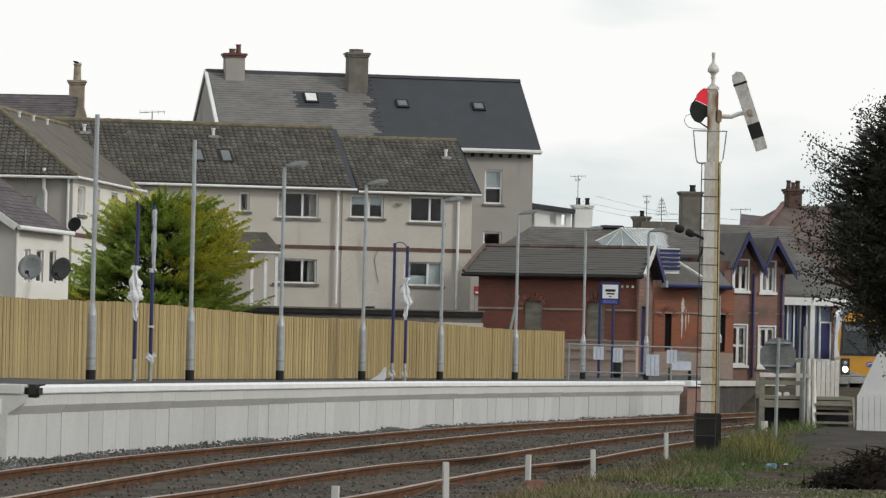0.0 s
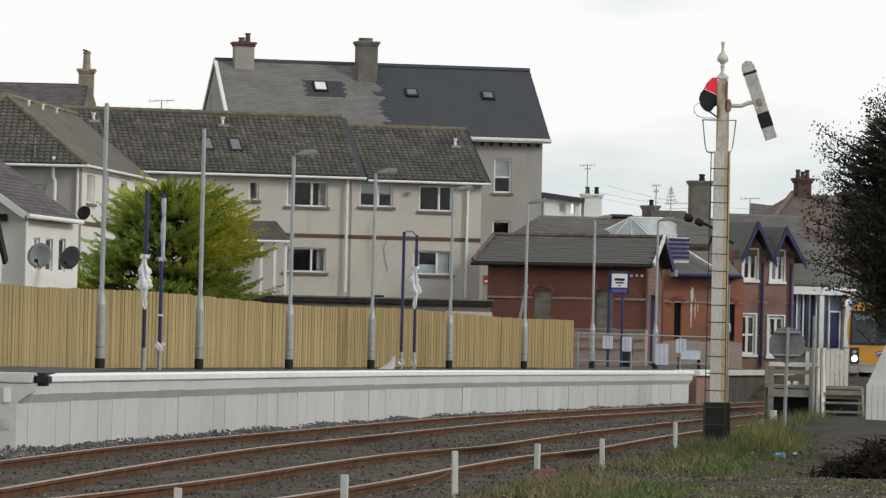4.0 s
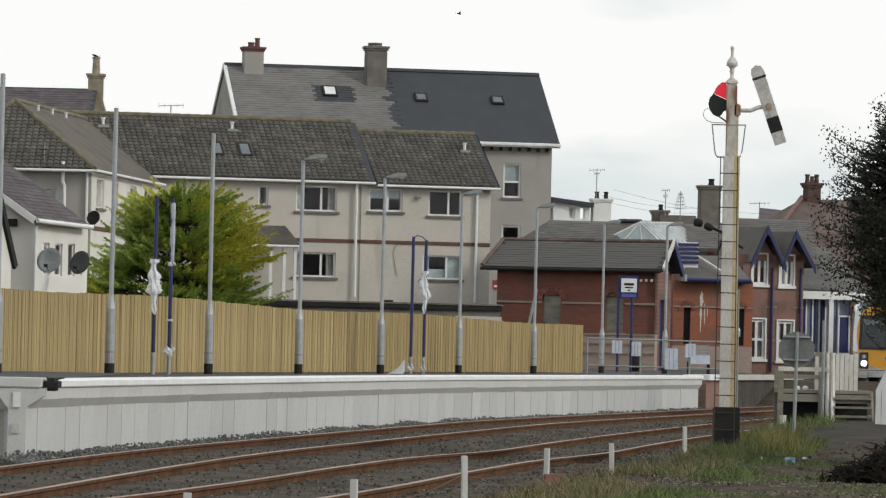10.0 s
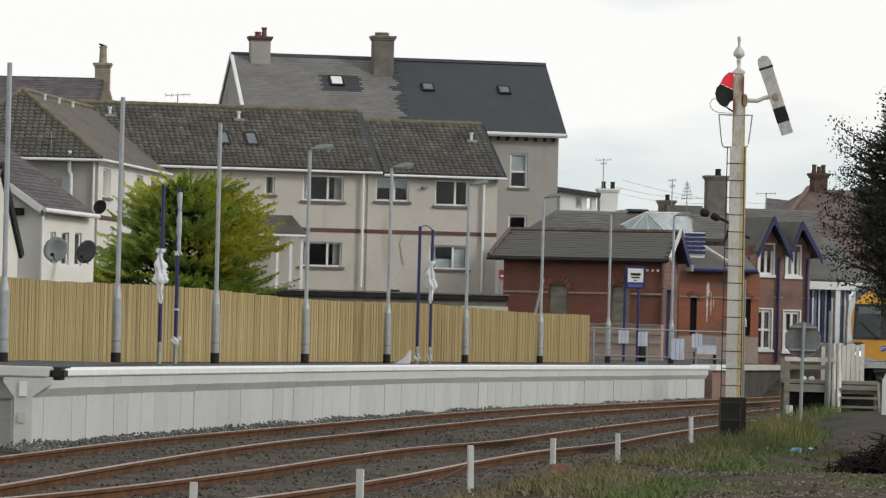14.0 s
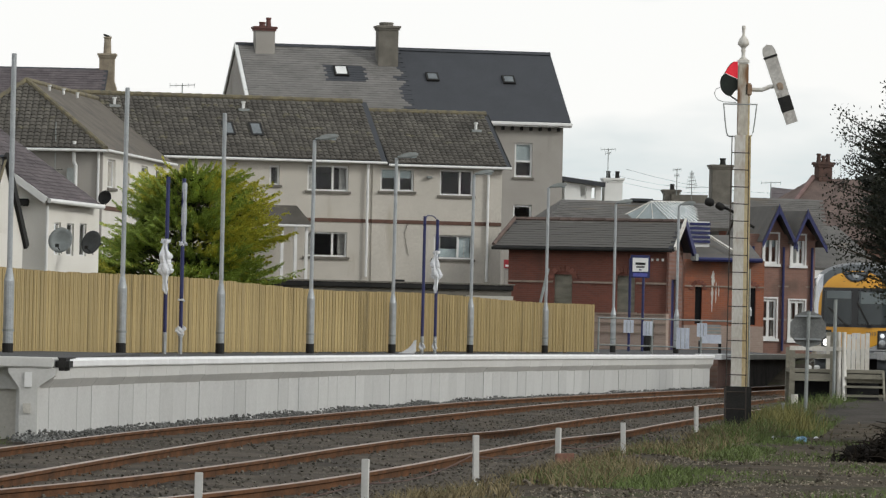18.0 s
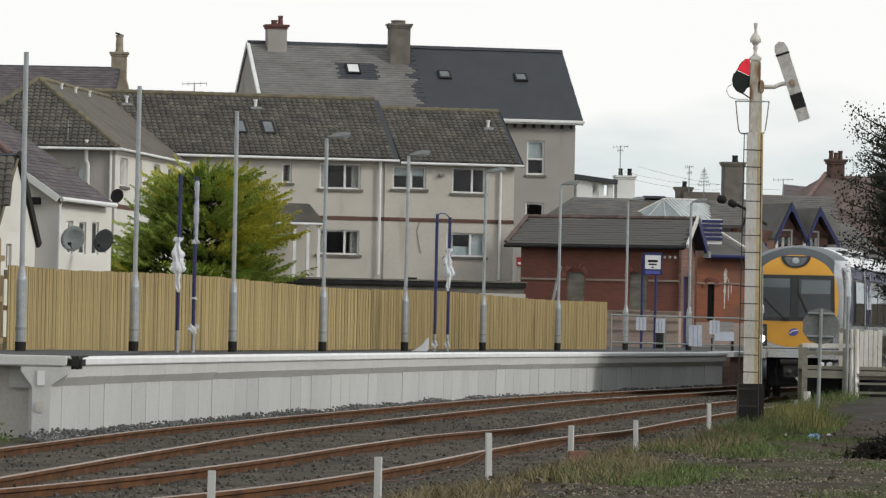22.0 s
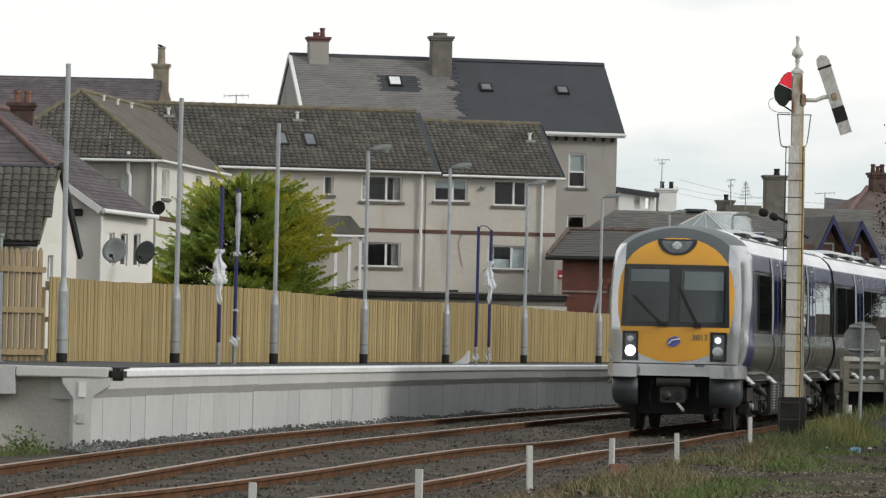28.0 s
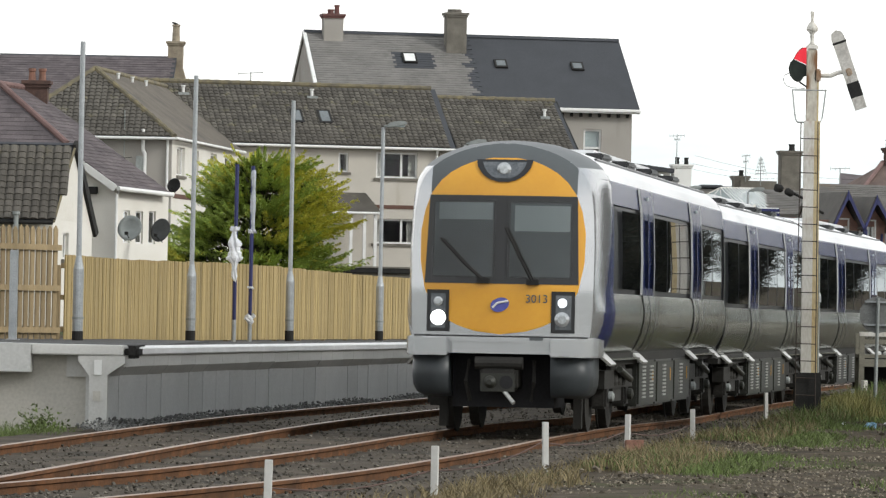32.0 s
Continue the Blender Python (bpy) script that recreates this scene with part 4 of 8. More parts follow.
def cream_wing():
    """Front wing of the cream house, with a hipped end."""
    h = thing("hipped_house_wing", "cream rendered house wing with a hipped brown tiled roof", "house", spot(-13.75, 188, 0, 0))
    e, ridge = 7.72, 10.35
    # grey render paints the shade on the cream front wall
    wall(h, "front_wall", "render_grey", -6.5, 0.0, 2.2, e, 0.0, 0.3)
    side = spot(0, 0.3, 0, 83.7)
    holes = [(1.0, 2.6, 6.35, 7.42), (4.2, 5.6, 6.35, 7.42), (8.2, 9.6, 6.35, 7.42), (11.4, 12.8, 6.35, 7.42)]
    # white render paints the same cream wall as sunlit
    wall(h, "side_wall", "render_white", 0, 15, 2.2, e, 0.0, 0.3, holes, m=side)
    for a, b, c, d in holes:
        w = window(h, a, b, c, d, y=0.0, m=side)
    bm = box(bmesh.new(), -6.4, -6.3, 0.4, 14, 2.3, 7.6)
    box(bm, -6.3, 1.0, 13.9, 14, 2.3, 7.6)
    box(bm, -6.3, -0.4, 0.45, 13.8, 7.5, 7.6)
    part("inner_room", bm, "room", h)
    part("string_course", one_box(0.3, 14, -0.03, 0.05, 5.5, 5.66), "band", h, m=side)
    apex, back = Vector((-3.2, 3.6, ridge)), Vector((-1.55, 19.0, ridge))
    el, er = Vector((-6.6, -0.35, e)), Vector((0.12, -0.35, e))
    far = Vector((1.8, 15.0, e - 0.02))
    part("roof_deck", raw([el, er, apex], [(0, 1, 2)]), "slate_new", h)
    part("roof_slope", raw([er + Vector((0.05, 0, 0.03)), far, back + Vector((0, 0, 0.03)), apex + Vector((0, 0, 0.03))], [(0, 1, 2, 3)]), "tile_flat", h, "weathered side slope")
    part("roof_deck", raw([el, apex, back, Vector((-6.6, 19, e))], [(0, 1, 2, 3)]), "slate_new", h)
    up = Vector((0, 3.95, ridge - e))
    full = up.length

    def inside(u, v):
        s = v / full
        return 3.4 * s < u < 6.72 - 3.32 * s
    tiled(h, (-6.6, -0.35, e), (1, 0, 0), up, 6.72, full, 0.235, 0.25, "tile", "tile_rest", inside, single=120)
    bm = bmesh.new()
    for k in range(14):
        a, b = er.lerp(apex, k / 14), er.lerp(apex, (k + 0.97) / 14)
        tube(bm, [a + Vector((0, 0, 0.03)), b + Vector((0, 0, 0.06))], 0.11, 8)
        a, b = el.lerp(apex, k / 14), el.lerp(apex, (k + 0.97) / 14)
        tube(bm, [a + Vector((0, 0, 0.03)), b + Vector((0, 0, 0.06))], 0.11, 8)
    for k in range(36):
        a, b = apex.lerp(back, k / 36), apex.lerp(back, (k + 0.97) / 36)
        tube(bm, [a + Vector((0, 0, 0.03)), b + Vector((0, 0, 0.05))], 0.11, 8)
    part("ridge_tiles", bm, "moss", h, "moss-grown hip and ridge tiles")
    gutter(h, (-6.6, -0.42, e - 0.06), (0.15, -0.42, e - 0.06))
    gutter(h, (0.2, -0.35, e - 0.04), far + Vector((0.06, 0, -0.03)))
    part("boiler_pipe", rod((-0.98, -0.12, 6.0), (-0.98, -0.12, 7.1), (-1.05, -0.14, 7.25), (-1.05, -0.14, 8.0), r=0.07), "white_paint", h, "white flue pipe")
    part("downpipe", rod((-0.15, -0.07, 3.0), (-0.15, -0.07, e - 0.05), r=0.05), "white_paint", h)
    part("aerial_mast", rod((-1.75, -0.1, 6.3), (-1.75, -0.1, 8.7), r=0.02, sides=5), "galv_dull", h)
    for k, z in enumerate((8.2, 8.4, 6.9)):
        part("aerial_bar", rod((-1.95, -0.15, z), (-1.45 if k == 2 else -1.6, -0.2, z + 0.05), r=0.012, sides=4), "black", h)
    part("wall_bracket", one_box(-1.3, -1.05, -0.2, -0.02, 6.35, 7.0), "galv_dull", h)
    for off, z in ((2.0, 0), (5.0, 0), (8.0, 0)):
        p = apex.lerp(back, off / 16) + Vector((0.5, 0, -0.25))
        part("vent_pipe", lathe(bmesh.new(), [(0.05, 0), (0.05, 0.15), (0.075, 0.17), (0.075, 0.22)], 8, Matrix.Translation(p)), "white_paint", h)
    return h


cream_wing()


def dish(x, y, z, r, turn, mat="galv_dull", label="round grey satellite dish on a wall bracket"):
    d = thing("satellite_dish", label, "satellite dish", pose(x, y, z, 0, 0, turn))
    prof = [(0.02, 0.0), (r * 0.4, 0.02), (r * 0.75, 0.07), (r, 0.13), (r, 0.145), (r * 0.7, 0.085), (r * 0.3, 0.03)]
    part("reflector", lathe(bmesh.new(), prof, 20, pose(0, 0, 0, 75, 0, 0)), mat, d, smooth=True)
    part("feed_arm", rod((0, -0.02, -r * 0.9), (0, -r * 1.0, -r * 0.35), r=0.015), "black", d)
    part("feed_horn", one_box(-0.05, 0.05, -r * 1.05, -r * 0.9, -r * 0.45, -r * 0.2), "black", d)
    part("wall_arm", rod((0, 0.05, 0), (0, 0.35, 0), r=0.02), "black", d)
    return d


# ---- grey house behind ----
def grey_house():
    h = thing("grey_house", "tall grey rendered house with half old, half new slates", "house", spot(4.25, 245, 0, 12))
    e, ridge, deep = 11.4, 14.95, 4.5
    holes = [(-2.37, -1.5, 8.73, 10.39), (-2.39, -1.48, 6.3, 7.4)]
    wall(h, "front_wall", "render_grey", -15.0, 0.0, 3.0, e, 0.0, 0.35, holes)
    window(h, -2.37, -1.5, 8.73, 10.39, (), (9.5,), y=0, fr=0.09, blind=0.75)
    window(h, -2.39, -1.48, 6.3, 7.4, (), (), y=0, fr=0.09)
    part("side_wall", prism(bmesh.new(), [(0.35, 3), (9, 3), (9, e), (4.5, ridge - 0.15), (0.35, e)], -0.35, 0, axis="x"), "render_grey", h)
    part("side_wall", prism(bmesh.new(), [(0.0, 3), (9, 3), (9, e), (4.5, ridge - 0.15), (0.0, e)], -15.3, -15.002, axis="x"), "render_grey", h)
    part("back_wall", box(bmesh.new(), -15, -0.35, 8.7, 9.0, 3, e), "render_grey", h)
    rooms(h, -14.9, -0.36, 0.5, 8.6, 3.1, 11.2)
    x0, x1, y = -15.35, 0.3, -0.35
    part("roof_deck", slab(bmesh.new(), (x0, y, e), (x1, y, e), (x1, deep, ridge), (x0, deep, ridge), 0.15), "slate_new", h, "uniform new dark slates")
    part("roof_deck", slab(bmesh.new(), (x1, 9.35, e), (x0, 9.35, e), (x0, deep, ridge), (x1, deep, ridge), 0.15), "slate", h)
    run, rise = deep - y, ridge - e
    L = math.hypot(run, rise)

    def is_new(u, v):
        edge = 7.55 + 0.35 * math.sin(v * 7.0) * (0.5 + 0.5 * math.sin(v * 2.3))
        around = abs(u - (10.05 + -5.1)) < 0.95 and abs(v - 3.6) < 0.62
        return 1 if u > edge or around else 0
    tiled(h, (x0, y, e), (1, 0, 0), (0, run, rise), x1 - x0, L, 0.28, 0.2, "slate", "slate", lambda u, v: u < 8.1 - 0.12 * (int(v / 0.2) % 2) or is_new(u, v) == 0, split=is_new, single=0, thick=0.03, roll=False, jitter=0.006, mats=["slate", "slate_new"])
    part("ridge_capping", prism(bmesh.new(), [(-0.16, ridge - 0.06), (0, ridge + 0.09), (0.16, ridge - 0.06)], x0, x1, pose(0, deep, 0), axis="x"), "slate_new", h)
    part("fascia", one_box(x0, x1 + 0.02, y - 0.06, y + 0.1, e - 0.24, e - 0.02), "white_paint", h, "white fascia board")
    part("gutter", one_box(x0, x1 + 0.04, y - 0.16, y - 0.06, e - 0.16, e - 0.06), "white_paint", h)
    for k in range(12):
        x = -0.25 - k * 0.46
        part("eaves_bracket", one_box(x - 0.05, x + 0.05, -0.28, 0.0, e - 0.42, e - 0.24), "black", h)
    for s, m in ((-1, 1),):
        part("barge_board", slab(bmesh.new(), (x0 - 0.06, y, e + 0.02), (x0 + 0.1, y, e + 0.02), (x0 + 0.1, deep, ridge + 0.05), (x0 - 0.06, deep, ridge + 0.05), 0.16), "white_paint", h, "white barge board")
        part("barge_board", slab(bmesh.new(), (x0 + 0.1, 9.35, e + 0.02), (x0 - 0.06, 9.35, e + 0.02), (x0 - 0.06, deep, ridge + 0.05), (x0 + 0.1, deep, ridge + 0.05), 0.16), "white_paint", h, "white barge board")
    chimney(h, -14.0, 4.2, 0.95, 0.75, 13.9, 15.75, "render_grey", [(-0.1, 0.16, 0.28), (0.2, 0.13, 0.5)], "brick_cap", "brick_cap")
    chimney(h, -8.05, 3.6, 0.98, 0.8, 13.0, 15.95, "cement", [(-0.05, 0.34, 0.22)], pot_mat="cement")
    rr = rise / run
    for a, b, c, d, col in ((-10.8, -10.1, 13.47, 13.92, "white_paint"), (-6.3, -5.68, 13.36, 13.7, "sky_pane"), (-2.52, -1.9, 13.34, 13.68, "sky_pane")):
        skylight(h, a, b, c - 0.05, d, e, rr, ("black", col), y0=y)
    return h


grey_house()


def far_left_house():
    h = thing("slate_roof_house", "dark slate roof of a house behind with a stone chimney", "house", spot(-20.1, 250, 0, 0))
    part("front_wall", box(bmesh.new(), -12, 1.6, 0, 0.3, 4, 11.6), "render_grey", h)
    part("side_wall", prism(bmesh.new(), [(0.3, 4), (8, 4), (8, 11.6), (4, 13.85), (0.3, 11.6)], 1.3, 1.6, axis="x"), "render_grey", h)
    part("roof_deck", slab(bmesh.new(), (-12, -0.3, 11.5), (1.7, -0.3, 11.5), (1.7, 4, 14.0), (-12, 4, 14.0), 0.15), "slate_new", h)
    part("roof_deck", slab(bmesh.new(), (1.7, 8.3, 11.5), (-12, 8.3, 11.5), (-12, 4, 14.0), (1.7, 4, 14.0), 0.15), "slate_new", h)
    tiled(h, (-12, -0.3, 11.5), (1, 0, 0), (0, 4.3, 2.5), 13.7, 4.95, 0.3, 0.25, "slate_purple", "slate_purple", single=0, thick=0.012, roll=False)
    chimney(h, 1.62, 4.2, 0.74, 0.72, 11.5, 14.7, "stone", [(0, 0.2, 0.9)], "stone", "stone")
    bm = bmesh.new()
    prism(bm, [(1.25, 11.5), (2.3, 11.5), (2.12, 13.0), (2.0, 13.4), (1.3, 13.4)], 3.85, 4.55)
    part("chimney_shoulder", bm, "stone", h)
    tagged_bird = thing("perched_bird", "small dark bird perched on a chimney pot", "bird", spot(-18.55, 254.2, 15.6, 0))
    part("body", lathe(bmesh.new(), [(0.01, -0.2), (0.05, -0.12), (0.06, 0.0), (0.045, 0.1), (0.02, 0.16)], 8, pose(0, 0, 0.06, 0, -70, 0)), "black", tagged_bird, smooth=True)
    part("tail", one_box(0.1, 0.26, -0.02, 0.02, 0.03, 0.05), "black", tagged_bird)


far_left_house()


# ---- small white house and hut beside the fence ----
def small_white_house():
    h = thing("small_white_house", "low white rendered house with purple slates and red ridge", "house", spot(-12.6, 150, 0, -12))
    e = 4.95
    part("gable_wall", prism(bmesh.new(), [(-6.6, 1.0), (0, 1.0), (0, e), (-4.2, 7.75), (-6.6, 6.2)], 0, 0.3), "render_white", h)
    side = pose(0, 0.3, 0, 0, 0, 74)
    holes = [(0.3, 0.66, 3.3, 4.27), (0.98, 1.38, 3.3, 4.26), (1.7, 2.08, 3.3, 4.28)]
    wall(h, "side_wall", "render_white", 0, 2.78, 1.0, e, 0.0, 0.3, holes, m=side)
    for a, b, c, d in holes:
        window(h, a, b, c, d, m=side, fr=0.045, depth=0.07, sill=None)
    bm = box(bmesh.new(), -5.5, 0.5, 2.5, 2.6, 1, 4.8)
    box(bm, -5.5, -0.4, 0.35, 2.4, 4.7, 4.8)
    part("inner_room", bm, "room", h)
    eave_n, eave_f = Vector((0.12, -0.3, e)), Vector((0.95, 2.6, e - 0.1))
    apex_f = Vector((-3.45, 2.6, 7.9))
    apex_n = apex_f + eave_n - eave_f
    part("roof_slope", slab(bmesh.new(), eave_n, eave_f, apex_f, apex_n, 0.12), "slate_purple", h, "purple slate roof slope")
    part("roof_slope", slab(bmesh.new(), apex_n, apex_f, Vector((-6.6, 2.6, 6.0)), Vector((-7.4, -0.3, 6.0)), 0.12), "slate", h)
    tiled(h, eave_n, eave_f - eave_n, apex_n - eave_n, (eave_f - eave_n).length, (apex_n - eave_n).length, 0.26, 0.2, "slate_purple", "slate_purple", single=0, thick=0.012, roll=False)
    bm = bmesh.new()
    for k in range(16):
        tube(bm, [apex_n.lerp(apex_f, k / 16) + Vector((0, 0, 0.03)), apex_n.lerp(apex_f, (k + 0.97) / 16) + Vector((0, 0, 0.05))], 0.1, 8)
    part("ridge_tiles", bm, "ridge_pink", h, "faded red clay ridge tiles")
    bm = slab(bmesh.new(), (0.14, -0.34, e + 0.02), (0.14, -0.28, e + 0.02), (apex_n.x, -0.28, 7.95), (apex_n.x, -0.34, 7.95), 0.2)
    part("barge_board", bm, "white_paint", h, "white barge board")
    gutter(h, eave_n + Vector((0.05, 0, -0.06)), eave_f + Vector((0.05, 0, -0.06)), 0.07)
    part("downpipe", rod((0.05, -0.06, 2.0), (0.05, -0.06, e - 0.25), (0.16, -0.1, e - 0.1), r=0.045), "white_paint", h)
    lamp = part("flood_lamp", one_box(-0.82, -0.52, -0.2, -0.05, 4.72, 4.94, bevel=0.02), "black", h, "black bulkhead lamp")
    return h


small_white_house()
dish(-11.9, 147.4, 3.66, 0.38, -18, label="large grey satellite dish on the corner of a white house")
dish(-11.2, 150.4, 3.66, 0.36, -35, "galv_dark", "dark grey satellite dish on the wall of a white house")
dish(-13.55, 187.6, 5.9, 0.27, -25, "black", "dark satellite dish on a cream house wall")


M["brick_old"] = material("sooty brown-red brick", (0.115, 0.066, 0.052), 0.9, (0.07, 0.045, 0.038), 3.0, 30, 0.3)


def slate_roof_behind_hut():
    h = thing("hipped_slate_roof", "purple slate hipped roof with faded red hip tiles and brick chimney", "house", spot(-15.75, 147, 0, 0))
    part("wall", box(bmesh.new(), -4, 1.6, -1.6, -1.3, 1, 6.0), "render_white", h)
    a, l, r = Vector((0, 0, 7.72)), Vector((-5, -2, 6.0)), Vector((2.15, -2, 6.0))
    part("roof_slope", raw([l, r, a, Vector((-5, 0, 7.72))], [(0, 1, 2, 3)]), "slate_purple", h)
    tiled(h, l, r - l, Vector((0, 2.0, 1.72)), 7.1, 2.6, 0.3, 0.2, "slate_purple", "slate_purple", lambda u, v: u < 7.0 - 0.8 * v, single=0, thick=0.012, roll=False)
    chimney(h, 0.46, 6.0, 0.68, 0.5, 6.4, 8.12, "brick_old", [(-0.15, 0.11, 0.42), (0.16, 0.11, 0.42)], "brick_old")
    part("hip_tiles", rod(r + Vector((0, 0, 0.05)), a + Vector((0, 0, 0.08)), r=0.09), "ridge_pink", h, "faded red clay hip tiles")


slate_roof_behind_hut()


def hut():
    h = thing("tiled_hut", "small white hut with a brown tiled roof and dark verge", "hut", spot(-12.07, 125, 0, 0))
    e, ridge = 3.5, 5.46
    part("front_wall", box(bmesh.new(), -4.5, 0, 0.3, 0.55, 0.4, e), "render_white", h)
    side = pose(0.0, 0.3, 0, 0, 0, 70)
    hole = [(0.62, 0.95, 2.55, 3.2)]
    wall(h, "gable_wall", "render_white", 0, 2.3, 0.4, 3.5, 0.0, 0.25, hole, m=side)
    window(h, *hole[0], m=side, fr=0.05)
    part("gable_top", prism(bmesh.new(), [(0, 3.5), (2.3, 3.5), (1.1, 5.3)], 0.0, 0.25, m=side), "render_white", h)
    part("roof_deck", slab(bmesh.new(), (-4.5, -0.05, e), (0.06, -0.05, e), (0.42, 1.45, ridge), (-4.5, 1.45, ridge), 0.1), "slate_new", h)
    part("roof_deck", slab(bmesh.new(), (0.86, 2.75, e), (-4.5, 2.75, e), (-4.5, 1.45, ridge), (0.42, 1.45, ridge), 0.1), "slate_new", h)
    up = Vector((0, 1.5, ridge - e))
    tiled(h, (-4.5, -0.05, e), (1, 0, 0), up, 5.1, up.length, 0.22, 0.19, "tile", "tile_rest", lambda u, v: u < 4.6 + 0.16 * v, single=200)
    part("barge_board", slab(bmesh.new(), (0.06, -0.12, e - 0.02), (0.11, -0.1, e - 0.02), (0.49, 1.45, ridge + 0.06), (0.43, 1.43, ridge + 0.06), 0.07), "moss", h)
    part("barge_board", slab(bmesh.new(), (0.94, 2.7, e - 0.25), (0.86, 2.72, e - 0.25), (0.41, 1.43, ridge + 0.06), (0.49, 1.45, ridge + 0.06), 0.22), "black", h, "dark verge board")
    gutter(h, (-4.5, -0.1, e - 0.06), (0.05, -0.1, e - 0.06), 0.05, "black")
    part("vent_pipe", lathe(bmesh.new(), [(0.06, 2.6), (0.06, 3.6), (0.09, 3.62), (0.09, 3.7)], 10, pose(-0.85, -0.2, 0)), "galv_dull", h)


hut()


# ---- yard wall behind the fence ----
def yard_wall():
    w = thing("yard_wall", "low dark flat-roofed outbuilding wall under the cream house", "wall", spot(1.2, 178, 0, 12))
    part("wall_face", box(bmesh.new(), -9.6, 0.2, 0, 3, 1.0, 2.75), "cement", w)
    part("roof_edge", one_box(-9.7, 0.25, -0.12, 3.1, 2.75, 2.93, bevel=0.02), "black", w, "black felt roof edge")
    part("coping", one_box(-9.7, 0.3, -0.16, 0.0, 2.935, 2.98), "cement", w)
    part("pier", one_box(-1.45, 0.2, -0.3, -0.13, 1.0, 2.55), "concrete_dark", w)
    part("pole", rod((1.0, -0.4, 1.6), (1.42, -0.35, 3.55), r=0.05), "galv_dull", w)
    part("vent_cap", one_box(-3.9, -3.6, 0.1, 0.3, 2.98, 3.05), "black", w)


yard_wall()


# ---- diesel train ----
M["train_yellow"] = material("warm yellow train paint", (0.72, 0.36, 0.035), 0.35, (0.66, 0.32, 0.03), 1.5, 20, 0.01, spec=0.5, mottle=0.06)
M["train_silver"] = material("silver train paint", (0.54, 0.55, 0.56), 0.2, (0.49, 0.50, 0.51), 1.0, 20, 0.01, metal=0.8, spec=0.5, mottle=0.06)
M["train_roof"] = material("pale grey train roof", (0.76, 0.77, 0.78), 0.4, (0.64, 0.65, 0.66), 1.0, 20, 0.03, stretch=(1, 0.3, 1), mottle=0.06)
M["train_navy"] = material("navy train paint", (0.014, 0.021, 0.085), 0.25, (0.012, 0.018, 0.07), 1.0, 20, 0.01, spec=0.3, mottle=0.06)
M["train_grey"] = material("slate grey train paint", (0.105, 0.115, 0.12), 0.45, (0.085, 0.095, 0.10), 1.0, 20, 0.02, mottle=0.06)
M["train_side"] = material("grimy metallic lower body paint", (0.33, 0.345, 0.30), 0.22, (0.21, 0.22, 0.19), 0.6, 14, 0.02, metal=0.75, spec=0.6, stretch=(1, 0.25, 1), dirt=((0.13, 0.13, 0.10), 0.8, (1, 0.8, 2.0), 0.55), mottle=0.25)
M["valance"] = material("dark slate front skirt", (0.045, 0.051, 0.054), 0.4, (0.036, 0.041, 0.044), 1.0, 20, 0.02, mottle=0.1, spec=0.3)
M["train_black"] = material("black train surround", (0.014, 0.015, 0.017), 0.3, None, 1.0, 20, 0.01, spec=0.5, mottle=0.06)
M["underframe"] = material("oily brown underframe", (0.026, 0.024, 0.02), 0.75, (0.015, 0.014, 0.012), 2.0, 25, 0.3)
M["underbox"] = material("olive grey equipment boxes", (0.034, 0.035, 0.027), 0.5, (0.02, 0.021, 0.017), 1.2, 25, 0.15)
M["steel_bright"] = material("bright worn steel", (0.55, 0.55, 0.52), 0.35, (0.42, 0.42, 0.40), 4, 40, 0.05, metal=0.6)
M["cab_inside"] = material("blue grey cab interior", (0.125, 0.145, 0.155), 0.8, (0.09, 0.105, 0.115), 1.3, 10, 0.0, mottle=0.3)
M["cab_blind"] = material("pale cab sun blind", (0.40, 0.44, 0.45), 0.7, (0.35, 0.39, 0.40), 2, 20, 0.0, mottle=0.06)
M["tinted"] = glass("tinted train glass", (0.30, 0.33, 0.34), 0.01)
M["head_on"] = material("lit headlamp", (0.9, 0.9, 0.88), 0.3, (0.9, 0.9, 0.88), 3, 20, 0.0, emit=((1.0, 0.97, 0.92), 5.0))
M["head_off"] = material("clear headlamp", (0.55, 0.57, 0.58), 0.12, (0.42, 0.44, 0.45), 9, 40, 0.0, metal=0.5)
M["lamp_dim"] = material("dim headlamp", (0.8, 0.82, 0.85), 0.2, (0.7, 0.72, 0.75), 9, 40, 0.0, emit=((0.9, 0.95, 1.0), 0.9))
M["pillar_grey"] = material("pale grey door pillars", (0.30, 0.31, 0.31), 0.5, (0.25, 0.26, 0.27), 1.0, 20, 0.0, spec=0.5, mottle=0.06)
M["cluster"] = material("smoked lamp glass", (0.16, 0.17, 0.18), 0.12, (0.10, 0.11, 0.12), 9, 40, 0.0, metal=0.3)
M["logo_blue"] = material("blue emblem", (0.10, 0.11, 0.40), 0.4, (0.08, 0.09, 0.33), 3, 20, 0.0)
HALF = 1.2
CAR, BOGIE = 17.4, 3.1
SECTION = [(0.97, 0.86), (1.05, 0.92), (1.13, 1.04), (1.19, 1.18), (1.225, 1.33), (1.232, 1.45), (1.218, 1.56), (1.195, 1.66), (HALF, 2.05), (HALF - 0.02, 2.68), (1.14, 2.98), (1.06, 3.12), (0.95, 3.22), (0.76, 3.32), (0.45, 3.415), (0.0, 3.455)]


def side_x(z):
    """Half width of the body at a height."""
    for (x0, z0), (x1, z1) in zip(SECTION, SECTION[1:]):
        if z0 <= z <= z1:
            return x0 + (x1 - x0) * (z - z0) / (z1 - z0)
    return SECTION[0][0] if z < SECTION[0][1] else 0.0


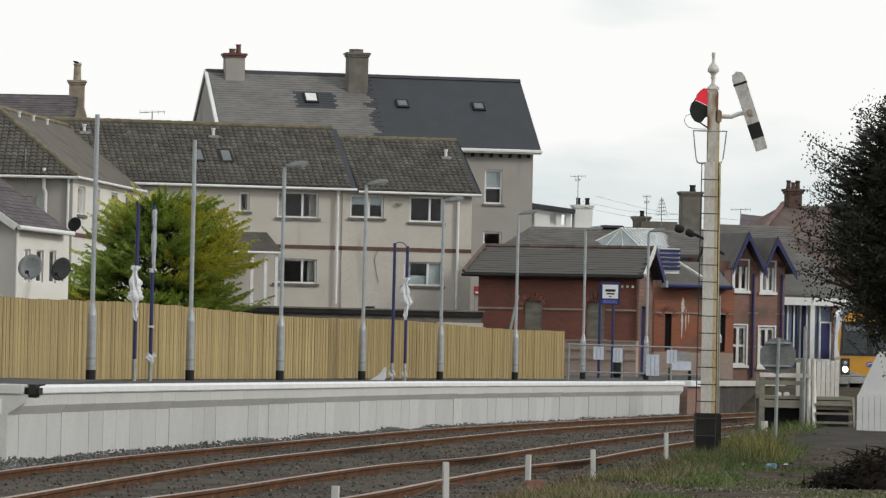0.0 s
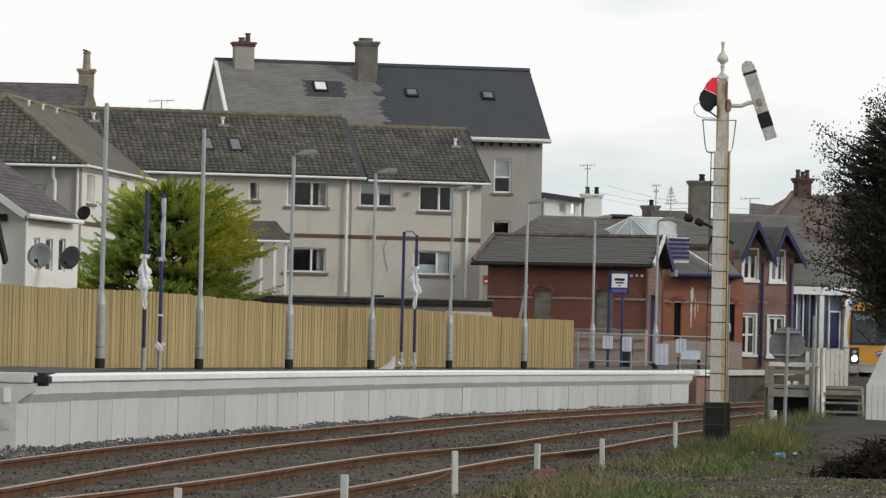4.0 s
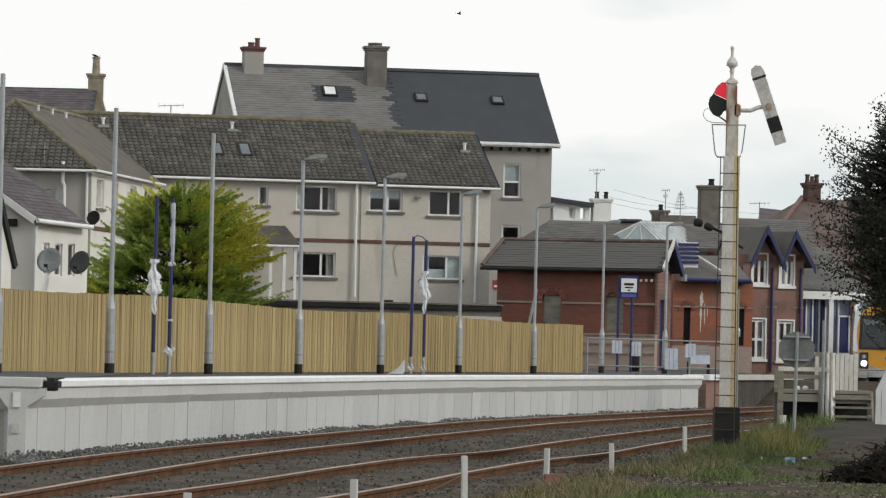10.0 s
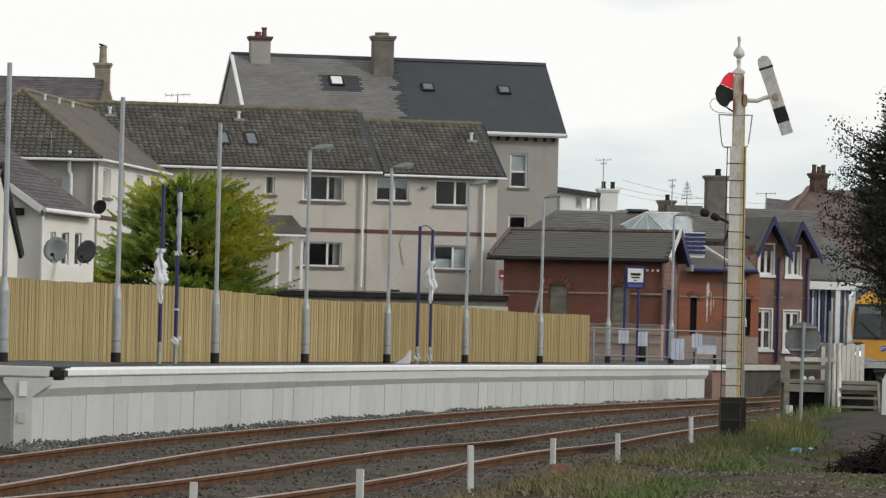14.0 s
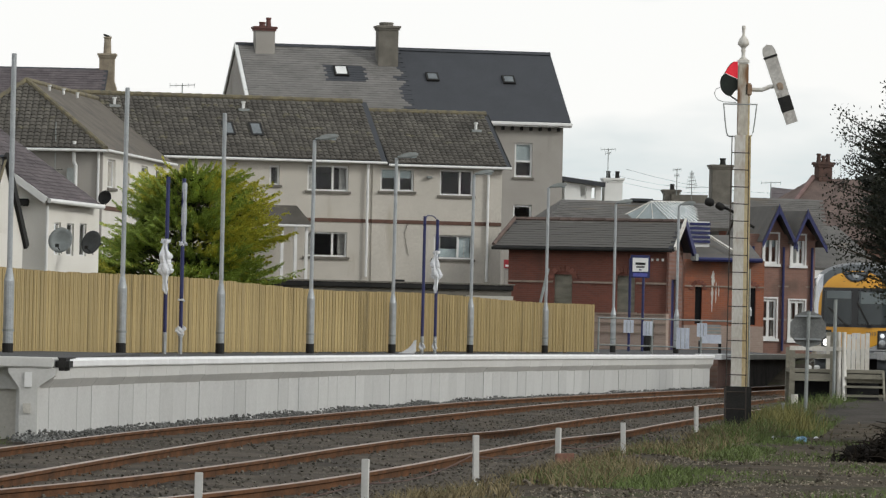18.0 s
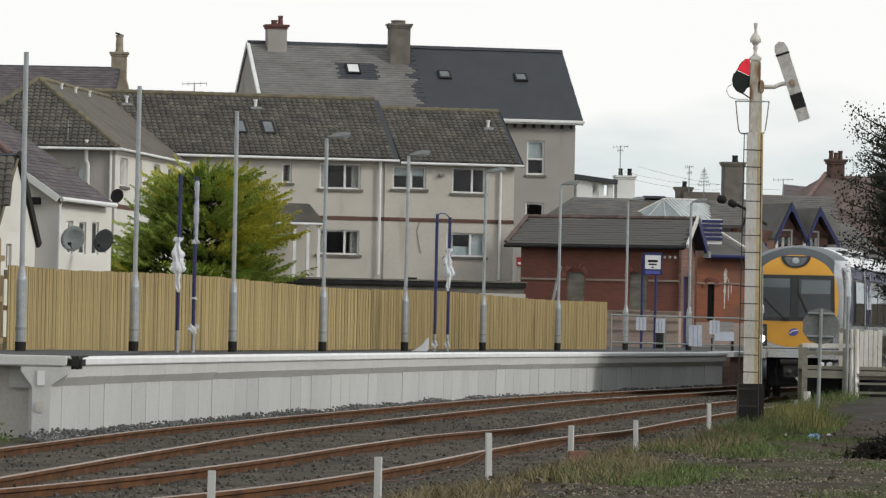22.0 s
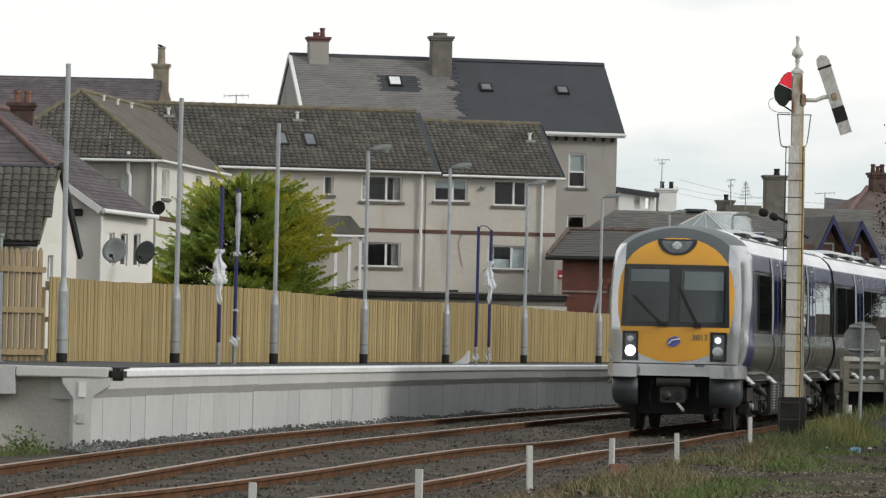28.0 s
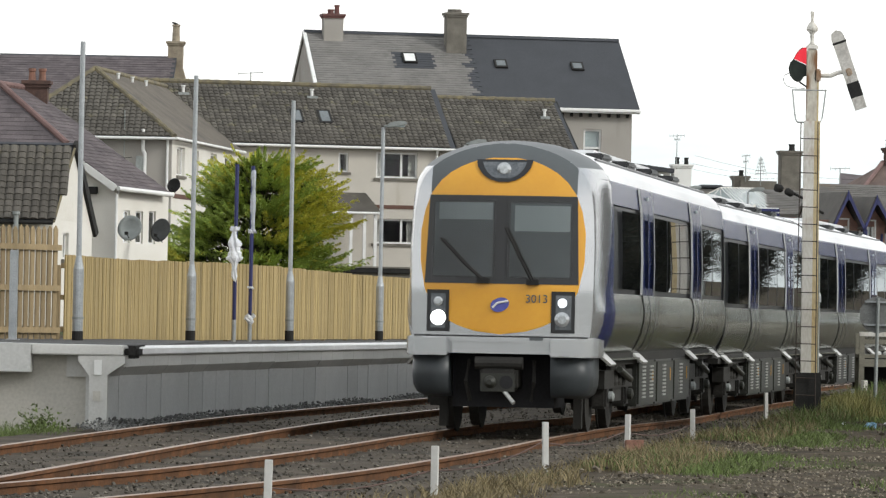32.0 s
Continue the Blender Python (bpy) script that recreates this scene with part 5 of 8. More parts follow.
def front(x, z, proud=0.0):
    """Depth of the cab's curved face behind the nose."""
    y = 0.02 + 0.16 * abs(x) ** 2.6
    if z > 1.7:
        y += 0.10 * (z - 1.7) + 0.16 * max(0, z - 2.75) ** 2 * 4
    return y - proud


def cab_half(z):
    """Half width of the cab's face at a height."""
    return float(np.interp(z, [0.9, 1.2, 1.7, 2.2, 2.6, 2.85, 3.0, 3.1, 3.2, 3.28, 3.36, 3.40], [1.02, 1.05, 1.07, 1.07, 1.05, 1.01, 0.95, 0.87, 0.74, 0.58, 0.33, 0.05]))


def face_patch(z0, z1, half_lo, half_hi, proud, rows=24, cols=20, thick=0.02):
    """A panel lying on the cab's face between two side curves."""
    verts, faces = [], []
    for r in range(rows + 1):
        z = z0 + (z1 - z0) * r / rows
        for c in range(cols + 1):
            x = half_lo(z) + (half_hi(z) - half_lo(z)) * c / cols
            verts.append((x, front(x, z, proud), z))
    n = cols + 1
    for r in range(rows):
        for c in range(cols):
            a = r * n + c
            faces.append((a, a + 1, a + n + 1, a + n))
    return raw(verts, faces)


def yellow_half(z):
    pts = [(1.155, 0.0), (1.165, 0.16), (1.20, 0.34), (1.27, 0.54), (1.40, 0.74), (1.66, 0.90), (2.0, 0.965), (2.35, 0.97), (2.6, 0.925), (2.8, 0.85), (2.95, 0.74), (3.05, 0.62), (3.13, 0.48), (3.19, 0.32), (3.22, 0.15)]
    return float(np.interp(z, [p[0] for p in pts], [p[1] for p in pts]))


def sides(bm_of, z0, z1, y0, y1, steps=1, both=True, inset=0.0):
    """Strips of the two body sides between two heights."""
    for s in (-1, 1) if both else (1,):
        zs = [z0, *[z for _, z in SECTION if z0 < z < z1], z1]
        rows = [[bm_of.verts.new((s * (side_x(z) - inset), y, z)) for y in np.linspace(y0, y1, steps + 1)] for z in zs]
        for a, b in zip(rows, rows[1:]):
            for i in range(steps):
                bm_of.faces.new((a[i], a[i + 1], b[i + 1], b[i]) if s > 0 else (a[i + 1], a[i], b[i], b[i + 1]))
    return bm_of


def roof_shell(y0, y1):
    bm = bmesh.new()
    top = [(x, z) for x, z in SECTION if z >= 3.12]
    prof = [(-x, z) for x, z in top] + [(x, z) for x, z in top[::-1][1:]]
    rows = [[bm.verts.new((x, y, z)) for x, z in prof] for y in (y0, y1)]
    for i in range(len(prof) - 1):
        bm.faces.new((rows[0][i], rows[0][i + 1], rows[1][i + 1], rows[1][i]))
    return bm


def wheel_set(parent, y):
    for s in (-1, 1):
        w = part("wheel", lathe(bmesh.new(), [(0.02, -0.07), (0.30, -0.07), (0.36, -0.06), (0.42, -0.05), (0.42, 0.05), (0.45, 0.055), (0.45, 0.075), (0.1, 0.08)], 22, pose(s * 0.8, y, 0.42, 0, 90 * -s, 0)), "underframe", parent)
        part("axle_box", one_box(s * 0.98 - 0.1, s * 0.98 + 0.1, y - 0.16, y + 0.16, 0.28, 0.58, bevel=0.03), "underframe", parent)
    part("axle", rod((-0.75, y, 0.42), (0.75, y, 0.42), r=0.08), "underframe", parent)


def bogie(parent, y):
    b = part("bogie_frame", bogie_mesh(y), "underframe", parent)
    for d in (-1.15, 1.15):
        wheel_set(parent, y + d)
    for s in (-1, 1):
        for d in (-0.45, 0.0, 0.45):
            part("spring", lathe(bmesh.new(), [(0.1, 0.55), (0.11, 0.6), (0.1, 0.66), (0.11, 0.72), (0.1, 0.8)], 10, pose(s * 1.02, y + d, 0)), "underframe", b)
        part("damper", rod((s * 1.16, y - 0.6, 0.75), (s * 1.16, y + 0.75, 0.62), r=0.04), "underbox", b)
        part("cap", lathe(bmesh.new(), [(0.06, 0), (0.06, 0.05), (0.03, 0.07)], 12, pose(s * 1.09, y - 1.15, 0.43, 0, 90 * s, 0)), "galv_dull", b, "bright axle cover")
        part("cap", lathe(bmesh.new(), [(0.07, 0), (0.07, 0.05), (0.03, 0.07)], 12, pose(s * 1.09, y + 1.15, 0.43, 0, 90 * s, 0)), "underbox", b)


def bogie_mesh(y):
    bm = bmesh.new()
    for s in (-1, 1):
        box(bm, s * 1.0 - 0.09, s * 1.0 + 0.09, y - 1.65, y + 1.65, 0.52, 0.74)
        box(bm, s * 1.0 - 0.07, s * 1.0 + 0.07, y - 0.5, y + 0.5, 0.36, 0.52)
    box(bm, -0.9, 0.9, y - 0.25, y + 0.25, 0.45, 0.7)
    return bm


def rail_car(name, length, cab, label):
    car = thing(name, label, "train carriage")
    y0, y1 = (1.25 if cab else 0.18), length - 0.18
    # shell behind the windows, lower body, bands, roof
    part("inner_shell", sides(bmesh.new(), 1.66, 2.72, y0, y1, inset=0.03), "train_black", car)
    part("lower_body", sides(bmesh.new(), 0.88, 1.66, y0 - (0.02 if cab else 0), y1, 8), "train_side", car, "grimy metallic lower body side", smooth=True)
    part("upper_band", sides(bmesh.new(), 2.72, 3.0, y0, y1), "train_navy", car, "navy band above the windows")
    part("cantrail", sides(bmesh.new(), 3.0, 3.12, y0, y1), "train_roof", car, "white cantrail")
    part("roof", roof_shell(y0, y1), "train_roof", car, "pale grey roof", smooth=True)
    bm = bmesh.new()
    box(bm, -1.1, 1.1, y0 + 0.2, y1, 0.8, 0.95)
    part("floor_pan", bm, "underframe", car)
    for y in ((y1, y1 + 0.1),) + (() if cab else ((y0 - 0.1, y0),)):
        bm = prism(bmesh.new(), [(-x, z) for x, z in SECTION] + [(x, z) for x, z in SECTION[::-1][1:]], y[0], y[1])
        part("end_wall", bm, "train_black", car)
        bm = box(bmesh.new(), -0.75, 0.75, min(y) - 0.12, max(y) + 0.12, 0.95, 3.1)
        part("gangway", bm, "dark", car, "black gangway bellows")
    # windows, pillars and doors
    doors = (5.4, 12.5) if cab else (5.2, 12.2)
    for s in (-1, 1):
        spans, at = [], y0 + (0.9 if cab else 0.5)
        for d in doors:
            n = max(1, round((d - 0.85 - at) / 1.75))
            spans += [(at + (d - 0.85 - at) * k / n + 0.06, at + (d - 0.85 - at) * (k + 1) / n - 0.06) for k in range(n)]
            at = d + 0.85
        n = max(1, round((y1 - 0.5 - at) / 1.75))
        spans += [(at + (y1 - 0.5 - at) * k / n + 0.06, at + (y1 - 0.5 - at) * (k + 1) / n - 0.06) for k in range(n)]
        for a, b in spans:
            z0, z1 = 1.72, 2.66
            verts = [(s * (side_x(z) + 0.004), y, z) for z in (z0, 2.05, z1) for y in (a, b)]
            part("window", raw(verts, [(0, 1, 3, 2), (2, 3, 5, 4)]), "tinted", car, smooth=True).visible_shadow = False
        for d in doors:
            bm = bmesh.new()
            for k in (-1, 1):
                ya, yb = (d - 0.68, d - 0.02) if k < 0 else (d + 0.02, d + 0.68)
                rows = [[bm.verts.new((s * (side_x(z) + 0.012), y, z)) for y in (ya, yb)] for z in (0.96, 1.04, 1.18, 1.33, 1.45, 1.56, 1.66, 2.05, 2.68, 2.95)]
                for p, q in zip(rows, rows[1:]):
                    bm.faces.new((p[0], p[1], q[1], q[0])).material_index = 1 if q[0].co.z < 1.7 else 0
            door = part("passenger_door", bm, ["train_navy", "train_side"], car, "navy and grey sliding doors")
            for k in (-0.35, 0.35):
                verts = [(s * (side_x(z) + 0.02), d + k + o, z) for z in (1.75, 2.05, 2.6) for o in (-0.22, 0.22)]
                part("door_glass", raw(verts, [(0, 1, 3, 2), (2, 3, 5, 4)]), "tinted", door).visible_shadow = False
            for k in (-0.78, -0.03, 0.7):
                rows = [(s * (side_x(z) + 0.016), d + k + o, z) for z in (0.98, 1.04, 1.18, 1.33, 1.45, 1.56, 1.66) for o in (0.0, 0.06)]
                part("door_seam", raw(rows, [(j, j + 1, j + 3, j + 2) for j in range(0, 12, 2)]), "train_black", door, smooth=True)
            for k, wide in ((-0.86, 0.15), (0.78, 0.05)):
                rows = [(s * (side_x(z) + 0.012), d + k + o, z) for z in (1.66, 2.05, 2.68, 2.98) for o in (-wide, wide)]
                part("door_pillar", raw(rows, [(0, 1, 3, 2), (2, 3, 5, 4), (4, 5, 7, 6)]), "pillar_grey", car, "pale grey door pillar")
            part("door_lamp", one_box(s * 1.17 - 0.02, s * 1.17 + 0.02, d - 0.12, d + 0.12, 2.86, 2.9), "cab_blind", car)
        # fairings over the bogies, skirts and equipment boxes
        for yb in (BOGIE, length - BOGIE):
            for e in (-1, 1):
                q = yb + e * 1.95
                part("fairing", slab(bmesh.new(), (s * 1.03, q - 0.4, 0.96), (s * 1.03, q + 0.4, 0.96), (s * 1.21, q + 0.3, 0.8), (s * 1.21, q - 0.3, 0.8), 0.03), "steel_bright", car, "bright sloped fairing plate")
            part("step_board", one_box(s * 1.07 - 0.12, s * 1.07 + 0.12, yb - 1.6, yb + 1.6, 0.865, 0.885), "train_side", car)
        for a, b in ((5.1, 7.4), (7.55, 9.85), (10.0, length - 5.1)):
            bx = part("equipment_box", one_box(s * 0.8 - 0.34, s * 0.8 + 0.34, a, b, 0.26, 0.84, bevel=0.03), "underbox", car, "olive grey equipment box")
            for yy in ((a + 0.4, b - 0.9) if a < 6 else (a + 0.7,)):
                bm = bmesh.new()
                for j in range(9):
                    box(bm, *sorted((s * 1.138, s * 1.155)), yy, yy + 0.4, 0.36 + j * 0.048, 0.385 + j * 0.048)
                part("louvre", bm, "steel_bright", bx, "pale louvre slats")
            part("latch", one_box(s * 1.14 - 0.006, s * 1.14 + 0.006, b - 0.5, b - 0.46, 0.55, 0.72), "train_yellow", bx)
    for yb in (BOGIE, length - BOGIE):
        bogie(car, yb)
    # roof pods
    for k, y in enumerate(np.arange(3.0, length - 2, 3.1)):
        for s in (-1, 1):
            part("roof_pod", one_box(s * 0.74 - 0.12, s * 0.74 + 0.12, y, y + 1.0, 3.30, 3.38, bevel=0.02), "train_black", car, "dark roof vent")
    part("roof_pod", one_box(-0.55, 0.55, 5, length - 5, 3.40, 3.485, bevel=0.03), "train_roof", car)
    part("roof_pipe", rod((0.90, y0 + 0.5, 3.26), (0.90, y1 - 0.4, 3.26), r=0.018, sides=5), "train_black", car)
    if cab:
        cab_front(car)
    return car


def cab_front(car):
    """The driving end: curved face, windscreens, lamps, bumper and coupler."""
    rows, cols = 44, 30
    verts, faces = [], []
    for r in range(rows + 1):
        z = 0.93 + (3.395 - 0.93) * r / rows
        half = cab_half(z)
        for c in range(cols + 1):
            x = half * (2 * c / cols - 1)
            verts.append((x, front(x, z), z))
    n = cols + 1
    for r in range(rows):
        for c in range(cols):
            a = r * n + c
            faces.append((a, a + 1, a + n + 1, a + n))
    part("cab_face", raw(verts, faces), "train_silver", car, "silver cab front", smooth=True)
    # corner panels from the face back to the full body
    for s in (-1, 1):
        zs = list(np.linspace(0.93, 3.12, 27))
        bm = bmesh.new()
        grid, n = [], 22
        for z in zs:
            x0, x1 = cab_half(z), side_x(z)
            ya, yb = front(x0, z), 1.25
            line = []
            for k in range(n + 1):
                f = (k / n) ** 1.5
                y = ya + (yb - ya) * f
                x = x0 + (x1 - x0) * math.sin(f * math.pi / 2) ** 0.8
                line.append(bm.verts.new((s * x, y, z)))
            grid.append(line)
        for a, b in zip(grid, grid[1:]):
            for k in range(n):
                f = bm.faces.new((a[k], a[k + 1], b[k + 1], b[k]))
                z = f.calc_center_median().z
                edge = 0.26 + 0.40 * max(0, z - 1.1)
                f.material_index = 1 if ((k + 0.5) / n) ** 1.5 > edge and z < 2.99 else 0
        part("cab_corner", bm, ["train_silver", "train_navy"], car, "silver cab corner with a navy wedge", smooth=True)
    # domed roof front: from the face's arch back to the full roof
    bm = bmesh.new()
    grid = []
    arch = [(-cab_half(z), z) for z in (3.0, 3.06, 3.12, 3.18, 3.24, 3.30, 3.35, 3.385)] + [(0.0, 3.40)]
    arch = arch + [(-x, z) for x, z in arch[::-1][1:]]
    full = [(-x, z) for x, z in ((1.136, 3.0), (1.10, 3.06), (1.06, 3.12), (0.99, 3.19), (0.88, 3.265), (0.72, 3.335), (0.52, 3.40), (0.26, 3.44))] + [(0.0, 3.455)]
    full = full + [(-x, z) for x, z in full[::-1][1:]]
    for k in range(9):
        f = k / 8
        g = math.sin(f * math.pi / 2)
        grid.append([bm.verts.new((xa + (xb - xa) * g, front(xa, za) + (1.25 - front(xa, za)) * f, za + (zb - za) * g)) for (xa, za), (xb, zb) in zip(arch, full)])
    for a, b in zip(grid, grid[1:]):
        for k in range(len(arch) - 1):
            f = bm.faces.new((a[k], a[k + 1], b[k + 1], b[k]))
            f.material_index = 1 if k < 2 or k > len(arch) - 4 else 0
    part("roof_dome", bm, ["train_grey", "train_silver"], car, "slate grey domed roof end", smooth=True)
    part("brow", face_patch(2.80, 3.392, lambda z: -min(0.86, cab_half(z) - 0.004), lambda z: min(0.86, cab_half(z) - 0.004), 0.006), "train_grey", car, "slate grey brow", smooth=True)
    part("yellow_panel", face_patch(1.155, 3.22, lambda z: -yellow_half(z), lambda z: yellow_half(z), 0.012, 60, 30), "train_yellow", car, "warm yellow front panel", smooth=True)
    sl, sr = lambda z: -0.905 + 0.035 * (z - 1.745), lambda z: 0.905 - 0.035 * (z - 1.745)
    part("screen_surround", face_patch(1.745, 2.775, sl, sr, 0.02), "train_black", car, "black windscreen surround", smooth=True)
    for a, b in ((-0.80, -0.10), (0.10, 0.80)):
        part("cab_interior", face_patch(1.83, 2.69, lambda z: a, lambda z: b, 0.023, 8, 6), "cab_inside", car, "blue grey cab interior", smooth=True)
        part("sun_blind", face_patch(2.36 if a > 0 else 2.49, 2.66 if a > 0 else 2.69, lambda z: a + 0.05, lambda z: b - 0.01, 0.026, 4, 6), "cab_blind", car, "pale sun blind")
        part("windscreen", face_patch(1.81, 2.72, lambda z: a - 0.03, lambda z: b + 0.03, 0.034, 10, 8), "tinted", car, "windscreen glass", smooth=True).visible_shadow = False
    part("centre_pillar", face_patch(1.78, 2.76, lambda z: -0.055, lambda z: 0.055, 0.04, 6, 2), "train_black", car)
    # head code lamp over the windscreen
    def housing(z):
        return 0.33 * math.sqrt(max(0.0, 1 - ((3.20 - z) / 0.27) ** 2)) if z < 3.20 else 0.33
    part("top_lamp_housing", face_patch(2.935, 3.20, lambda z: -housing(z), lambda z: housing(z), 0.03, 14, 12), "train_black", car, "black lamp housing", smooth=True)
    part("top_lamp_glass", face_patch(2.975, 3.17, lambda z: -housing(z - 0.03) * 0.8, lambda z: housing(z - 0.03) * 0.8, 0.036, 10, 10), "cluster", car)
    part("top_lamp", lathe(bmesh.new(), [(0.085, 0), (0.085, 0.02), (0.05, 0.035)], 14, pose(0, front(0, 3.08, 0.03), 3.08, 90, 0, 0)), "head_off", car)
    # lamp clusters
    for s in (-1, 1):
        lo, hi = (-0.87, -0.60) if s < 0 else (0.60, 0.87)
        part("lamp_unit", face_patch(1.18, 1.665, lambda z: lo, lambda z: hi, 0.022, 8, 6), "train_black", car, "black lamp unit")
        part("cluster_glass", face_patch(1.22, 1.62, lambda z: lo + 0.05, lambda z: hi - 0.04, 0.027, 8, 6), "cluster", car)
        x = s * 0.728
        part("headlamp", lathe(bmesh.new(), [(0.088, 0), (0.088, 0.03), (0.05, 0.045)], 18, pose(x, front(x, 1.34, 0.025), 1.34, 90, 0, 0)), "head_on" if s < 0 else "head_off", car, "lit round headlamp" if s < 0 else "unlit headlamp")
        part("marker_lamp", lathe(bmesh.new(), [(0.055, 0), (0.055, 0.03), (0.035, 0.04)], 18, pose(x, front(x, 1.53, 0.025), 1.53, 90, 0, 0)), "lamp_dim" if s > 0 else "head_off", car)
    # wipers
    for pts in (((-0.72, 2.27), (-0.45, 2.0), (-0.2, 1.78)), ((0.05, 2.4), (0.2, 2.1), (0.38, 1.77))):
        bm = tube(bmesh.new(), [(x, front(x, z, 0.07), z) for x, z in pts], 0.016, 6)
        tube(bm, [(x + 0.035, front(x, z, 0.06), z - 0.01) for x, z in pts], 0.012, 6)
        w = part("wiper", bm, "black", car)
        x, z = pts[-1]
        part("wiper_boss", one_box(x - 0.07, x + 0.07, front(x, z, 0.08), front(x, z, 0.0), z - 0.035, z + 0.03), "black", w)
    # emblem and number
    bm = bmesh.new()
    lathe(bm, [(0.09, 0), (0.09, 0.012)], 20, pose(0.0, front(0, 1.5, 0.014), 1.5, 90, 0, 0) @ pose(0, 0, 0, 0, 0, 20) @ Matrix.Diagonal((1.25, 0.9, 1, 1)))
    part("emblem", bm, "logo_blue", car, "small blue oval emblem")
    bm = tube(bmesh.new(), [(-0.085, front(0, 1.5, 0.03), 1.465), (-0.03, front(0, 1.5, 0.032), 1.52), (0.10, front(0, 1.5, 0.03), 1.545)], 0.014, 6)
    part("emblem_streak", bm, "white_paint", car)
    txt = bpy.data.curves.new("number", "FONT")
    txt.body, txt.size, txt.extrude, txt.align_x = "3013", 0.135, 0.003, "CENTER"
    ob = new("number_text", txt)
    me = bpy.data.meshes.new_from_object(ob)
    bpy.data.objects.remove(ob)
    me.materials.append(M["train_grey"])
    ob = piece("fleet_number", me, car, pose(0.43, front(0.43, 1.56, 0.02), 1.53, 90, 0, 0) @ pose(0, 0, 0, 0, 9, 0))
    # lower front: lip, bumper corners, black box for the recess shade, coupler
    # the bumper's shadow line, laid on the face as a black strip
    part("bumper_gap", face_patch(1.118, 1.14, lambda z: 0.02 - cab_half(z), lambda z: cab_half(z) - 0.02, 0.008, 2, 16), "train_black", car, "black strip painting in the shadow line above the bumper")
    part("lip", face_patch(1.065, 1.122, lambda z: -0.62, lambda z: 0.62, 0.05, 2, 12), "train_silver", car)
    for s in (-1, 1):
        poly = [(s * 0.60, -0.05), (s * 0.85, 0.0), (s * 1.0, 0.05), (s * 1.09, 0.15), (s * 1.13, 0.32), (s * 1.14, 0.85), (s * 1.08, 0.95), (s * 0.6, 0.5)]
        bm = prism(bmesh.new(), poly, 0.90, 1.12, axis="z")
        bmesh.ops.bevel(bm, geom=list(bm.edges), offset=0.012, segments=2, affect="EDGES")
        part("bumper", bm, "train_silver", car, "silver bumper corner")
        poly = [(s * 0.60, 0.05), (s * 0.84, 0.10), (s * 0.96, 0.14), (s * 1.03, 0.23), (s * 1.065, 0.38), (s * 1.085, 0.85), (s * 0.6, 0.6)]
        bm = bmesh.new()
        rings = [[bm.verts.new((s * (0.6 + (abs(x) - 0.6) * q), y + d, z)) for x, y in poly] for z, q, d in ((0.42, 0.74, 0.14), (0.47, 0.9, 0.06), (0.56, 0.98, 0.02), (0.66, 1.0, 0.0), (0.90, 1.0, 0.0))]
        n = len(poly)
        for a, b in zip(rings, rings[1:]):
            for k in range(n):
                bm.faces.new((a[k], a[(k + 1) % n], b[(k + 1) % n], b[k]))
        bm.faces.new(rings[0][::-1])
        bm.faces.new(rings[-1])
        part("valance", bm, "valance", car, "dark slate front valance", smooth=True)
        part("guard_iron", one_box(s * 0.8 - 0.05, s * 0.8 + 0.05, 1.2, 1.3, 0.05, 0.5), "underframe", car)
        part("hose", rod((s * 0.38, 0.3, 0.85), (s * 0.4, 0.15, 0.6), (s * 0.36, 0.25, 0.38), r=0.025), "underframe", car)
    # solid black box paints in the shade of the front opening
    part("recess_shade", box(bmesh.new(), -0.6, 0.6, 0.5, 1.6, 0.3, 1.07), "dark", car)
    c = part("coupler", one_box(-0.22, 0.22, -0.02, 0.5, 0.5, 0.78, bevel=0.04), "underframe", car, "dark automatic coupler")
    part("coupler_face", one_box(-0.2, 0.2, -0.05, -0.02, 0.49, 0.70), "underbox", c)
    part("coupler_cone", lathe(bmesh.new(), [(0.075, 0), (0.07, 0.03), (0.03, 0.07)], 14, pose(-0.09, -0.05, 0.6, 90, 0, 0)), "underbox", c)
    # thin black disc paints in the shade of the cup's hole
    part("coupler_cup", lathe(bmesh.new(), [(0.08, 0), (0.08, 0.012)], 14, pose(0.1, -0.048, 0.6, 90, 0, 0)), "dark", c)
    part("coupler_hood", tube(bmesh.new(), [(-0.28, 0.06, 0.82), (0.28, 0.06, 0.82)], 0.075, 12), "underframe", c)
    part("coupler_horn", rod((0.05, 0.0, 0.52), (0.2, -0.12, 0.36), r=0.025), "steel_bright", c)
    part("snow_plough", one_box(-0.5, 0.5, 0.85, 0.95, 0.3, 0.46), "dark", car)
    part("front_plate", one_box(0.36, 0.52, front(0.4, 1.1, 0.06), front(0.4, 1.1, 0.05), 1.09, 1.125), "train_grey", car)


cars = [rail_car("train_carriage", CAR, True, "diesel train driving carriage with a yellow and silver front"),
        rail_car("train_carriage", CAR, False, "navy and silver middle carriage of the diesel train"),
        rail_car("train_carriage", CAR, False, "navy and silver rear carriage of the diesel train")]


